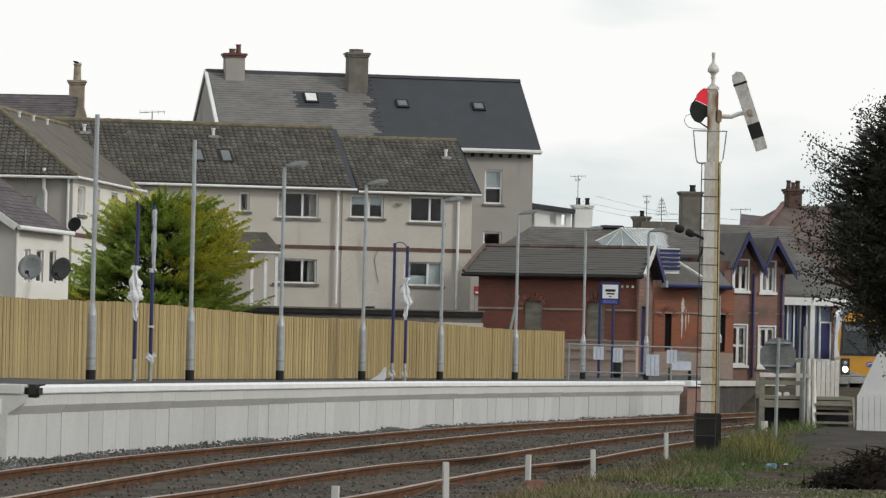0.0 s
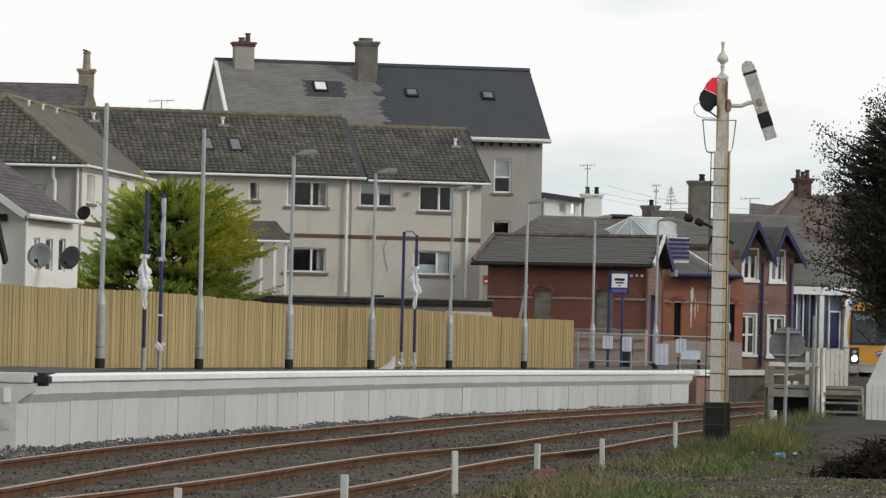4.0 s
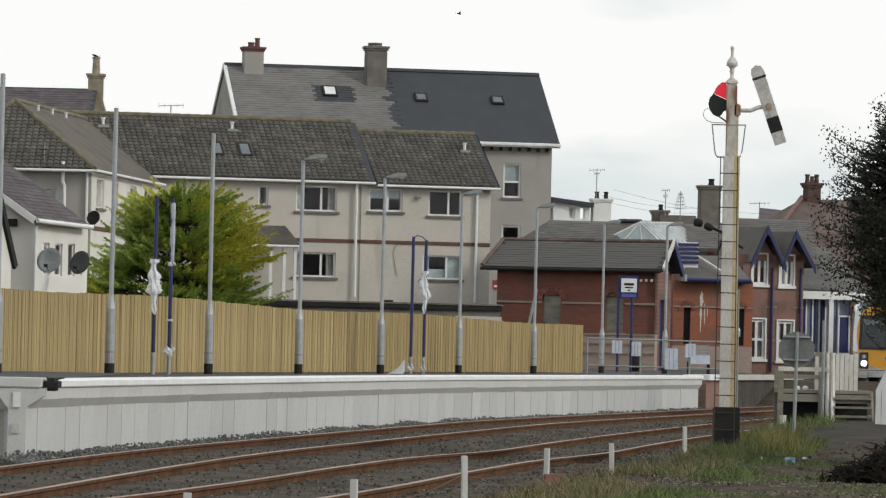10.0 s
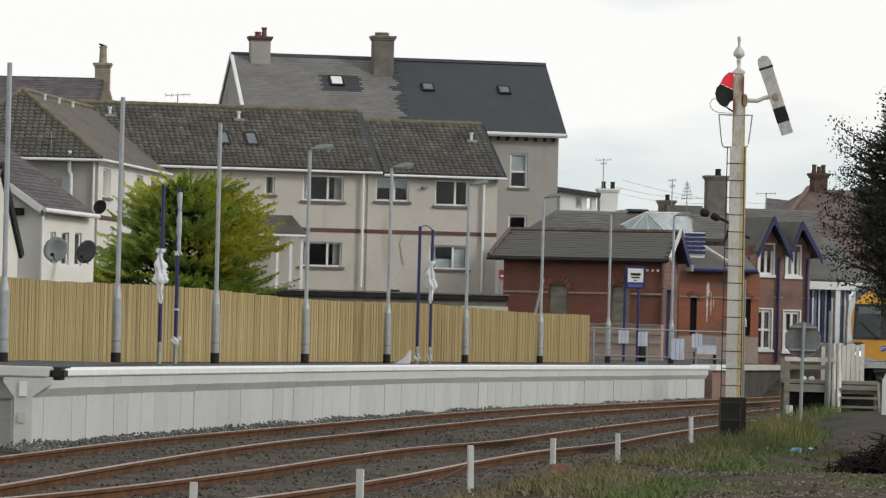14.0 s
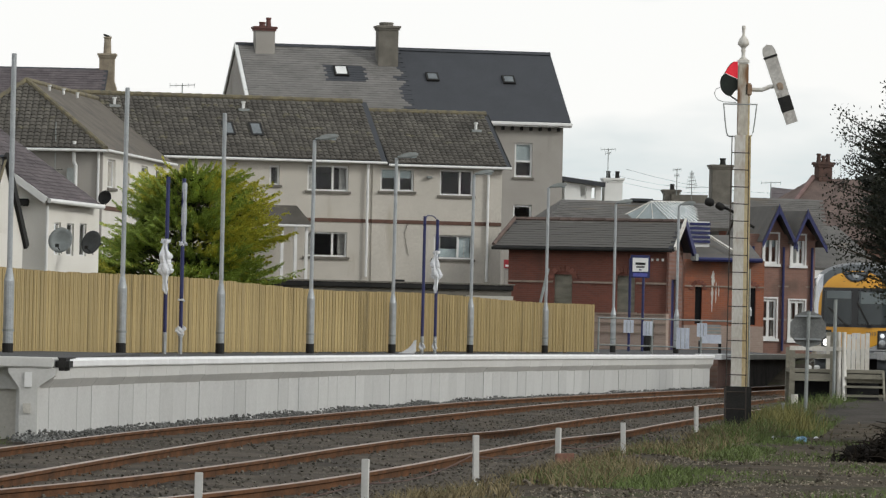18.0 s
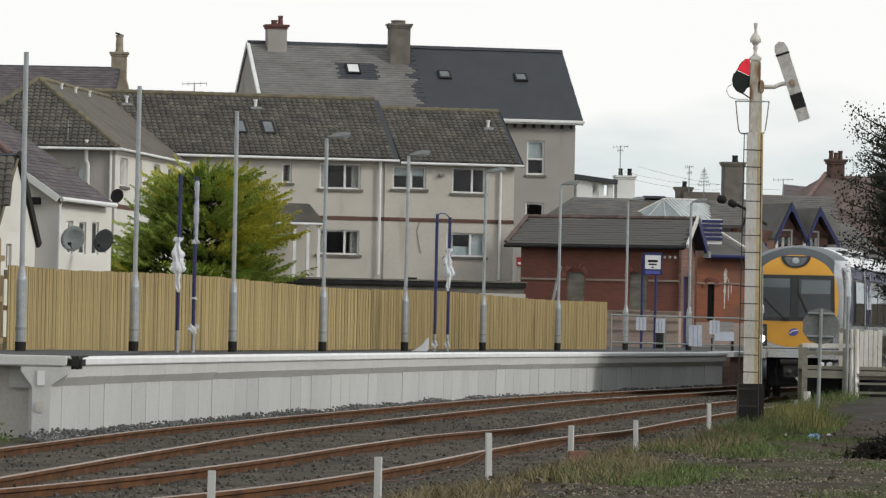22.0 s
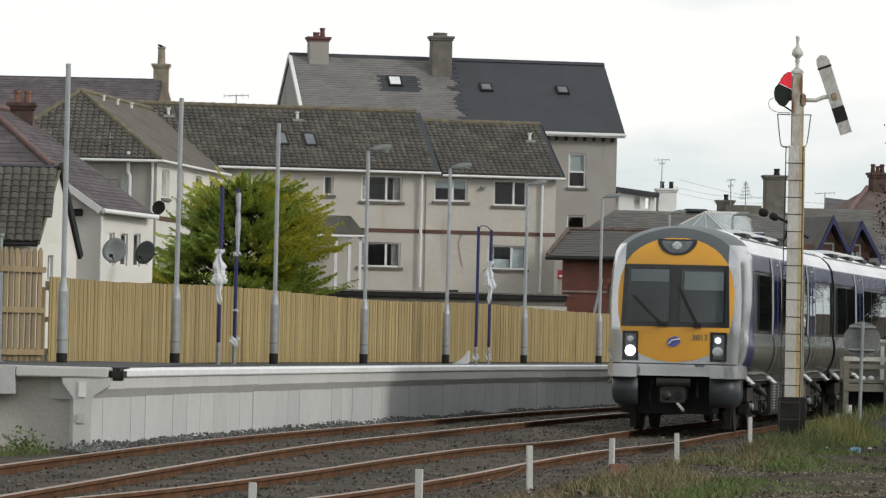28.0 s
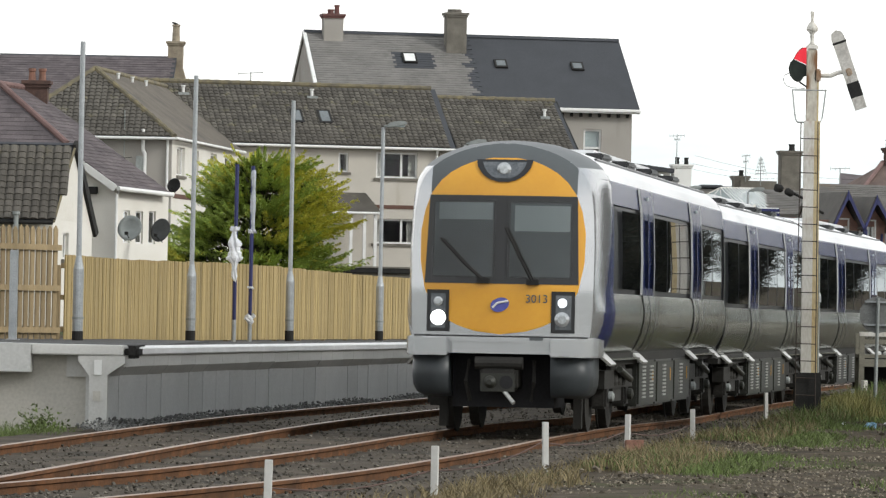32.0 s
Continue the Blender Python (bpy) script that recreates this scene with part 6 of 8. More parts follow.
# ---- brick surfaces ----
def brick_material(name, a, b, mortar, scale=1.0, turn=False, stain=None):
    m = material(name, a, 0.9, b, 1.5, 30, 0.0)
    n, l = m.node_tree.nodes, m.node_tree.links
    bsdf = n["Principled BSDF"]
    tc = n.new("ShaderNodeTexCoord")
    sep, com = n.new("ShaderNodeSeparateXYZ"), n.new("ShaderNodeCombineXYZ")
    l.new(tc.outputs["Object"], sep.inputs[0])
    l.new(sep.outputs[1 if turn else 0], com.inputs[0])
    l.new(sep.outputs[2], com.inputs[1])
    bt = n.new("ShaderNodeTexBrick")
    bt.inputs["Scale"].default_value = scale
    bt.inputs["Brick Width"].default_value, bt.inputs["Row Height"].default_value = 0.225, 0.075
    bt.inputs["Mortar Size"].default_value, bt.inputs["Bias"].default_value = 0.007, -0.1
    bt.inputs["Color1"].default_value, bt.inputs["Color2"].default_value, bt.inputs["Mortar"].default_value = (*a, 1), (*b, 1), (*mortar, 1)
    l.new(com.outputs[0], bt.inputs["Vector"])
    old = bsdf.inputs["Base Color"].links[0].from_socket
    mix = n.new("ShaderNodeMix")
    mix.data_type, mix.blend_type = "RGBA", "MIX"
    mix.inputs[0].default_value = 0.6
    l.new(old, mix.inputs[6])
    l.new(bt.outputs[0], mix.inputs[7])
    last = mix.outputs[2]
    if stain:
        soot = n.new("ShaderNodeTexNoise")
        soot.inputs["Scale"].default_value, soot.inputs["Detail"].default_value = stain[1], 7
        l.new(tc.outputs["Object"], soot.inputs["Vector"])
        ramp = n.new("ShaderNodeValToRGB")
        ramp.color_ramp.elements[0].position, ramp.color_ramp.elements[1].position = stain[2], stain[2] + 0.16
        l.new(soot.outputs[0], ramp.inputs[0])
        over = n.new("ShaderNodeMix")
        over.data_type = "RGBA"
        over.inputs[7].default_value = (*stain[0], 1)
        l.new(last, over.inputs[6])
        l.new(ramp.outputs[0], over.inputs[0])
        last = over.outputs[2]
    l.new(last, bsdf.inputs["Base Color"])
    bp = n.new("ShaderNodeBump")
    bp.inputs["Strength"].default_value, bp.inputs["Distance"].default_value = 0.5, 0.012
    bp.invert = True
    l.new(bt.outputs[1], bp.inputs["Height"])
    l.new(bp.outputs[0], bsdf.inputs["Normal"])
    return m


M["brick_wall"] = brick_material("dark red station brick", (0.225, 0.08, 0.055), (0.145, 0.06, 0.045), (0.17, 0.11, 0.09), stain=((0.10, 0.055, 0.044), 0.55, 0.54))
M["brick_pale"] = brick_material("pale brown station brick", (0.28, 0.155, 0.12), (0.21, 0.12, 0.095), (0.25, 0.195, 0.165), stain=((0.14, 0.10, 0.08), 0.8, 0.55))
M["brick_bright"] = brick_material("cleaned orange station brick", (0.40, 0.13, 0.065), (0.26, 0.10, 0.06), (0.28, 0.19, 0.145), stain=((0.20, 0.115, 0.085), 0.6, 0.47))
M["brick_side"] = brick_material("red brick end wall", (0.24, 0.115, 0.085), (0.17, 0.085, 0.065), (0.22, 0.16, 0.135), turn=True, stain=((0.12, 0.08, 0.065), 0.8, 0.5))
M["plinth"] = material("sandy dressed stone", (0.36, 0.29, 0.23), 0.9, (0.27, 0.21, 0.17), 1.5, 25, 0.2)
M["brick_low"] = brick_material("weathered pinkish lower brick", (0.42, 0.325, 0.27), (0.34, 0.255, 0.21), (0.42, 0.36, 0.31), stain=((0.20, 0.15, 0.125), 0.9, 0.6))
M["red_sign"] = material("red shop sign", (0.33, 0.03, 0.04), 0.5, None, 3, 20, 0.0)


def gable_board(parent, a, apex, b, th=0.05, deep=0.24, mat="blue"):
    for p, q in ((a, apex), (b, apex)):
        p, q = Vector(p), Vector(q)
        bm = bmesh.new()
        down = Vector((0, 0, -deep))
        out = Vector((0, -th, 0))
        vs = [bm.verts.new(v) for v in (p, q, q + down, p + down, p + out, q + out, q + out + down, p + out + down)]
        for f in ((0, 1, 2, 3), (4, 5, 6, 7), (0, 1, 5, 4), (3, 2, 6, 7), (1, 2, 6, 5), (0, 3, 7, 4)):
            bm.faces.new([vs[i] for i in f])
        part("barge_board", bm, mat, parent, "blue barge board")


# ---- brick station ----
def station_shed():
    h = thing("station_shed", "single-storey red brick station building with a hipped slate roof", "station building", spot(1.30, 182, 0, -15))
    wins = [(1.7, 2.36, 2.1, 3.4), (4.0, 4.66, 2.1, 3.4)]
    wall(h, "front_wall", "brick_wall", 0, 5.8, 2.06, 4.42, 0, 0.35, wins)
    wall(h, "plinth_wall", "brick_low", -0.02, 5.84, 0.5, 2.06, -0.06, 0.4)
    for z in (1.35, 1.68, 2.01):
        part("string_course", one_box(0.4, 5.84, -0.10, -0.055, z, z + 0.055), "plinth", h, "pale stone course")
    part("string_course", one_box(-0.02, 1.66, -0.05, 0.02, 3.1, 3.17), "plinth", h)
    part("string_course", one_box(2.4, 3.96, -0.05, 0.02, 3.1, 3.17), "plinth", h)
    part("string_course", one_box(4.7, 5.8, -0.05, 0.02, 3.1, 3.17), "plinth", h)
    for x0, x1, z0, z1 in wins:
        part("boarded_window", one_box(x0, x1, 0.1, 0.2, z0, z1), "timber_grey", h, "grey boarded-up window")
        bm = bmesh.new()
        for k in range(9):
            a = math.pi * k / 8
            c = Vector(((x0 + x1) / 2 + math.cos(a) * 0.42, -0.03, z1 - 0.08 + math.sin(a) * 0.3))
            box(bm, -0.06, 0.06, -0.03, 0.05, -0.09, 0.09, Matrix.Translation(c) @ Matrix.Rotation(math.pi / 2 - a, 4, "Y"))
        part("brick_arch", bm, "brick", h, "dark brick window arch")
        part("sill", one_box(x0 - 0.1, x1 + 0.1, -0.08, 0.12, z0 - 0.1, z0), "plinth", h)
    end = pose(5.8, 0, 0, 0, 0, 90)
    wall(h, "end_wall", "brick_side", 0.0, 2.6, 0.5, 4.42, 0, 0.3, [(0.85, 1.75, 0.7, 3.3)], m=end)
    part("end_gable", prism(bmesh.new(), [(0.0, 4.42), (2.6, 4.42), (1.3, 5.3)], 0, 0.3, m=end), "brick_side", h)
    part("end_door", one_box(0.85, 1.75, 0.12, 0.2, 0.7, 3.3), "blue", h, "blue arched door", m=end)
    part("back_wall", box(bmesh.new(), 0, 5.49, 2.3, 2.6, 0.5, 4.42), "brick_wall", h)
    part("left_wall", box(bmesh.new(), 0, 0.3, 0.35, 2.3, 0.5, 4.42), "brick_wall", h)
    ez, rz = 4.38, 5.36
    A, B, C, D = Vector((-0.45, -0.45, ez)), Vector((6.15, -0.45, ez)), Vector((6.15, 1.2, rz)), Vector((-0.1, 1.2, rz))
    part("roof_deck", slab(bmesh.new(), A, B, C, D, 0.12), "slate_new", h)
    part("roof_deck", slab(bmesh.new(), B + Vector((0, 3.3, 0)), A + Vector((0, 3.3, 0)), D, C, 0.12), "slate_new", h)
    part("roof_deck", raw([A, D, A + Vector((0, 3.3, 0))], [(0, 1, 2)]), "slate", h)
    up = Vector((0, 1.65, rz - ez))
    L = up.length
    tiled(h, A, (1, 0, 0), up, 6.7, L, 0.32, 0.17, "slate_dark", "slate_dark", lambda u, v: 0.4 * v / L < u < 6.55, single=200, thick=0.026, roll=False, jitter=0.008)
    bm = bmesh.new()
    for k in range(15):
        tube(bm, [(-0.1 + k * 0.42, 1.2, rz + 0.02), (0.3 + k * 0.42, 1.2, rz + 0.03)], 0.09, 6)
    part("ridge_tiles", bm, "slate_brown", h)
    part("hip_tiles", rod(A + Vector((0, 0, 0.05)), D + Vector((0, 0, 0.06)), r=0.07), "slate_brown", h)
    part("gutter", rod((-0.5, -0.5, ez - 0.08), (6.1, -0.5, ez - 0.08), r=0.06), "black", h)
    bm = slab(bmesh.new(), (6.15, -0.5, ez + 0.06), (6.24, -0.5, ez + 0.06), (6.24, 1.2, rz + 0.14), (6.15, 1.2, rz + 0.14), 0.14)
    part("barge_board", bm, "white_worn", h, "pale barge board")
    bm = slab(bmesh.new(), (6.24, 2.95, ez - 0.12), (6.15, 2.95, ez - 0.12), (6.15, 1.2, rz + 0.14), (6.24, 1.2, rz + 0.14), 0.3)
    part("barge_board", bm, "blue", h, "blue barge board")
    part("barge_foot", one_box(6.1, 6.3, 2.55, 2.95, ez - 0.36, ez - 0.12), "galv_dull", h)
    for k in range(7):
        part("string_lamp", one_box(4.5 + k * 0.19, 4.57 + k * 0.19, -0.12, -0.06, 3.93 + 0.01 * (k % 2), 4.02), "white_paint", h, "small white lamp")
    return h


station_shed()


def station_low_range():
    h = thing("station_low_range", "low cleaned orange brick range of the station", "station building", spot(8.35, 185.5, 0, 8))
    wall(h, "front_wall", "brick_bright", -0.6, 2.35, 1.7, 4.1, 0, 0.3, [(-0.2, 0.05, 1.75, 3.1), (1.72, 2.05, 1.75, 3.1)])
    wall(h, "plinth_wall", "brick_low", -0.6, 2.35, 0.5, 1.7, -0.05, 0.35)
    for x, w in ((-0.2, 0.25), (1.72, 0.33)):
        part("arched_window", one_box(x, x + w, 0.12, 0.2, 1.75, 3.1), "dark", h, "dark arched window")
        bm = bmesh.new()
        for k in range(7):
            a = math.pi * k / 6
            box(bm, -0.05, 0.05, -0.04, 0.06, -0.07, 0.07, pose(x + w / 2 + math.cos(a) * 0.24, 0, 3.05 + math.sin(a) * 0.24) @ Matrix.Rotation(math.pi / 2 - a, 4, "Y"))
        part("brick_arch", bm, "brick", h)
    rnd = random.Random(8)
    bm = bmesh.new()
    for x0, z0, z1, w in ((0.43, 2.2, 3.55, 0.05), (0.57, 2.5, 3.3, 0.03), (0.45, 3.1, 3.7, 0.09), (0.67, 2.75, 3.2, 0.025)):
        n = 12
        left = [(x0 - w * rnd.uniform(0.4, 1.0) * math.sin(math.pi * (0.08 + 0.84 * k / n)), z0 + (z1 - z0) * k / n) for k in range(n + 1)]
        right = [(x0 + w * rnd.uniform(0.4, 1.0) * math.sin(math.pi * (0.08 + 0.84 * k / n)), z0 + (z1 - z0) * k / n) for k in range(n + 1)]
        prism(bm, left + right[::-1], -0.007 - 0.004 * w * 20, 0.0)
    part("stain", bm, "white_worn", h, "white lime streak on the brick")
    part("string_course", one_box(-0.6, 2.35, -0.04, 0.0, 3.1, 3.16), "plinth", h)
    part("roof_slope", slab(bmesh.new(), (-0.4, -0.35, 4.12), (2.2, -0.35, 4.12), (1.95, 2.2, 5.05), (0.35, 2.2, 5.05), 0.12), "slate_dark", h, "grey slate lean-to roof")
    part("gutter", rod((-0.4, -0.4, 4.1), (2.2, -0.4, 4.1), r=0.08), "blue", h)
    lv = part("louvre_box", box(bmesh.new(), -0.29, 0.46, 0.9, 1.6, 4.5, 5.5), "white_paint", h, "white box with blue louvre slats")
    for k in range(5):
        part("slat", one_box(-0.3, 0.47, 0.82, 0.89, 4.72 + k * 0.16, 4.82 + k * 0.16), "blue", lv)
    part("verge_board", slab(bmesh.new(), (1.25, -0.2, 4.38), (1.33, -0.2, 4.38), (0.5, 1.5, 5.1), (0.42, 1.5, 5.1), 0.08), "white_worn", h)
    return h


station_low_range()


def station_wing():
    h = thing("station_wing", "brick station wing with two blue gablets and white windows", "station building", spot(10.6, 190, 0, 20))
    holes = [(0.2, 0.86, 1.27, 2.74), (1.38, 2.01, 1.23, 2.7), (0.3, 0.88, 4.06, 5.17), (1.43, 1.97, 4.03, 5.14)]
    wall(h, "front_wall", "brick_pale", -0.25, 2.4, 0.5, 4.95, 0, 0.3, holes)
    for k, (a, b, c, d) in enumerate(holes):
        window(h, a, b, c, d, ((a + b) / 2,), ((c + d) / 2,) if k < 2 else (), sill="white_paint", fr=0.085, depth=0.03, blind=0.4 if k > 1 else 0, curtains=k < 2)
        part("window_surround", frame_mesh(a - 0.06, b + 0.06, c - 0.05, d + 0.08, 0.06, -0.04, 0.0), "white_paint", h, "white window surround")
    for z in (3.2, 1.95):
        for a, b in ((-0.25, 0.15), (0.92, 1.32), (2.05, 2.4)):
            part("string_course", one_box(a, b, -0.035, 0.0, z, z + 0.06), "plinth", h)
    for x in (-0.15, 1.09, 2.25):
        part("downpipe", rod((x, -0.08, 0.8), (x, -0.08, 4.7), r=0.05), "blue", h)
    for a, m, b, z, t in ((0.12, 0.68, 1.38, 4.85, 6.2), (1.38, 1.84, 2.58, 4.82, 6.05)):
        part("gable_wall", prism(bmesh.new(), [(a + 0.12, 4.95), (b - 0.1, 4.95), (m, t - 0.3)], 0, 0.25), "brick_pale", h)
        part("gablet_roof", slab(bmesh.new(), (a - 0.05, -0.5, z), (a - 0.05, 3, z), (m, 3, t), (m, -0.5, t), 0.07), "slate_dark", h)
        part("gablet_roof", slab(bmesh.new(), (b + 0.05, 3, z - 0.1), (b + 0.05, -0.5, z - 0.1), (m, -0.5, t), (m, 3, t), 0.07), "slate_dark", h)
        gable_board(h, (a - 0.08, -0.5, z + 0.03), (m, -0.5, t + 0.03), (b + 0.08, -0.5, z - 0.08))
        part("finial", lathe(bmesh.new(), [(0.04, t - 0.3), (0.03, t + 0.02), (0.01, t + 0.1)], 8, pose(m, -0.53, 0)), "blue", h)
    part("main_roof", slab(bmesh.new(), (-0.2, 0.6, 4.9), (3.2, 0.6, 4.9), (4.2, 4.5, 6.65), (1.2, 4.5, 6.65), 0.12), "slate_dark", h, "grey slate main roof")
    part("main_roof", slab(bmesh.new(), (5.2, 8.5, 4.9), (2.2, 8.5, 4.9), (1.2, 4.5, 6.65), (4.2, 4.5, 6.65), 0.12), "slate_dark", h)
    tiled(h, (-0.2, 0.6, 4.9), (1, 0, 0), (1.4, 3.9, 1.75), 3.4, 4.4, 0.3, 0.2, "slate_dark", "slate_dark", single=0, thick=0.012, roll=False)
    part("back_wall", box(bmesh.new(), 2.2, 5.0, 7.7, 8.0, 0.5, 4.9), "brick_pale", h)
    part("left_wall", box(bmesh.new(), -0.25, 0.05, 0.31, 7.0, 0.5, 4.9), "brick_pale", h)
    return h


station_wing()


M["screen_blue"] = material("blue grey glazed screen", (0.17, 0.21, 0.30), 0.3, (0.12, 0.15, 0.24), 2, 20, 0.0, spec=0.5)


def station_canopy():
    h = thing("station_canopy", "station canopy with a white fascia, blue glazed screen and slate roof", "station canopy", spot(13.05, 195, 0, 24))
    part("roof_slope", slab(bmesh.new(), (-0.4, 0, 4.05), (3.4, 0, 3.9), (3.4, 4.5, 5.75), (-0.4, 4.5, 5.75), 0.12), "slate_dark", h, "grey slate canopy roof")
    part("fascia", one_box(-0.1, 2.75, -0.15, 0.0, 3.62, 3.92), "white_paint", h, "white fascia board")
    part("fascia_edge", one_box(2.6, 2.95, -0.3, -0.15, 3.0, 3.8), "white_paint", h)
    for k in range(7):
        x = 0.1 + k * 0.28
        part("glazing_bar", one_box(x, x + 0.06, 0.3, 0.36, 1.6, 3.62), "white_paint", h)
    part("screen", one_box(0.05, 2.3, 0.37, 0.42, 1.2, 3.62), "screen_blue", h, "pale blue-grey glazed screen")
    for k in range(3):
        x = 0.22 + k * 0.42
        part("blue_panel", one_box(x, x + 0.2, 0.34, 0.368, 1.6, 3.6), "blue", h)
    part("sill_rail", one_box(0.0, 2.3, 0.24, 0.3, 1.5, 1.58), "white_paint", h)
    part("door", one_box(1.82, 2.22, 0.26, 0.34, 0.7, 2.95), "blue", h, "blue door")
    part("door_frame", frame_mesh(1.76, 2.28, 0.7, 3.02, 0.06, 0.22, 0.3), "white_paint", h)
    for x in (1.28, 2.7):
        part("column", one_box(x - 0.1, x + 0.1, -0.1, 0.08, 0.6, 3.62), "white_paint", h)
    part("end_wall", box(bmesh.new(), 2.35, 4.5, 0.4, 0.7, 0.5, 3.8), "brick_pale", h)
    return h


station_canopy()


def back_roofs():
    h = thing("station_hall", "slate-roofed station hall with a glazed roof lantern", "station building", spot(3.6, 200, 0, 10))
    part("hall_wall", box(bmesh.new(), -0.3, 7.5, 3.0, 3.3, 0.5, 5.6), "brick_wall", h)
    part("roof_slope", slab(bmesh.new(), (-0.4, 0.8, 5.6), (8.2, 0.8, 5.6), (7.4, 4.2, 6.66), (0.66, 4.2, 6.66), 0.12), "slate_dark", h, "grey slate hall roof")
    part("roof_slope", slab(bmesh.new(), (8.2, 7.6, 5.6), (-0.4, 7.6, 5.6), (0.66, 4.2, 6.66), (7.4, 4.2, 6.66), 0.12), "slate_dark", h)
    part("roof_slope", raw([(-0.4, 0.8, 5.6), (0.66, 4.2, 6.66), (-0.4, 7.6, 5.6)], [(0, 1, 2)]), "slate_dark", h)
    tiled(h, (-0.4, 0.8, 5.6), (1, 0, 0), (0, 3.4, 1.06), 8.6, 3.5, 0.34, 0.24, "slate_dark", "slate_dark", lambda u, v: 0.32 * v < u < 8.5 - 0.2 * v, single=0, thick=0.012, roll=False)
    lo0, lo1, lo2 = Vector((2.6, 2.4, 5.9)), Vector((4.26, -0.24, 5.76)), Vector((6.86, 2.85, 5.86))
    lo3, hi0, hi1 = lo0 + lo2 - lo1, Vector((3.95, 2.3, 6.62)), Vector((5.6, 3.6, 6.66))
    lan = part("lantern", raw([lo0, lo1, lo2, lo3, hi0, hi1], [(0, 1, 4), (1, 2, 5, 4), (2, 3, 5), (3, 0, 4, 5)]), "lantern_glass", h, "glazed roof lantern")
    for k in range(12):
        part("glazing_bar", rod(lo1.lerp(lo2, k / 11) + Vector((0, -0.02, 0.02)), hi0.lerp(hi1, k / 11) + Vector((0, -0.02, 0.02)), r=0.02, sides=5), "white_paint", lan)
    for k in (0.33, 0.66):
        part("glazing_bar", rod(lo0.lerp(lo1, k), hi0, r=0.016, sides=5), "white_worn", lan)
    part("lantern_edge", rod(lo0, hi0, hi1, lo2, r=0.04, sides=6), "white_worn", lan)
    part("lantern_base", rod(lo0, lo1, lo2, r=0.04, sides=6), "white_worn", lan)
    bm = bmesh.new()
    for p, q in ((lo0, lo1), (lo1, lo2), (lo2, lo3), (lo3, lo0)):
        bm.faces.new([bm.verts.new(v) for v in (p, q, q - Vector((0, 0, 1.2)), p - Vector((0, 0, 1.2)))])
    part("lantern_wall", bm, "slate", h)
    part("ridge_vent", one_box(3.5, 4.4, 3.9, 4.4, 6.66, 6.78, bevel=0.03), "slate_new", h)


M["lantern_glass"] = material("grey green wired glass", (0.30, 0.345, 0.34), 0.25, (0.23, 0.265, 0.26), 2, 20, 0.02, spec=0.5)
back_roofs()


M["render_bright"] = material("bright white painted render", (0.80, 0.80, 0.77), 0.8, (0.72, 0.72, 0.69), 1.0, 30, 0.1, mottle=0.2)


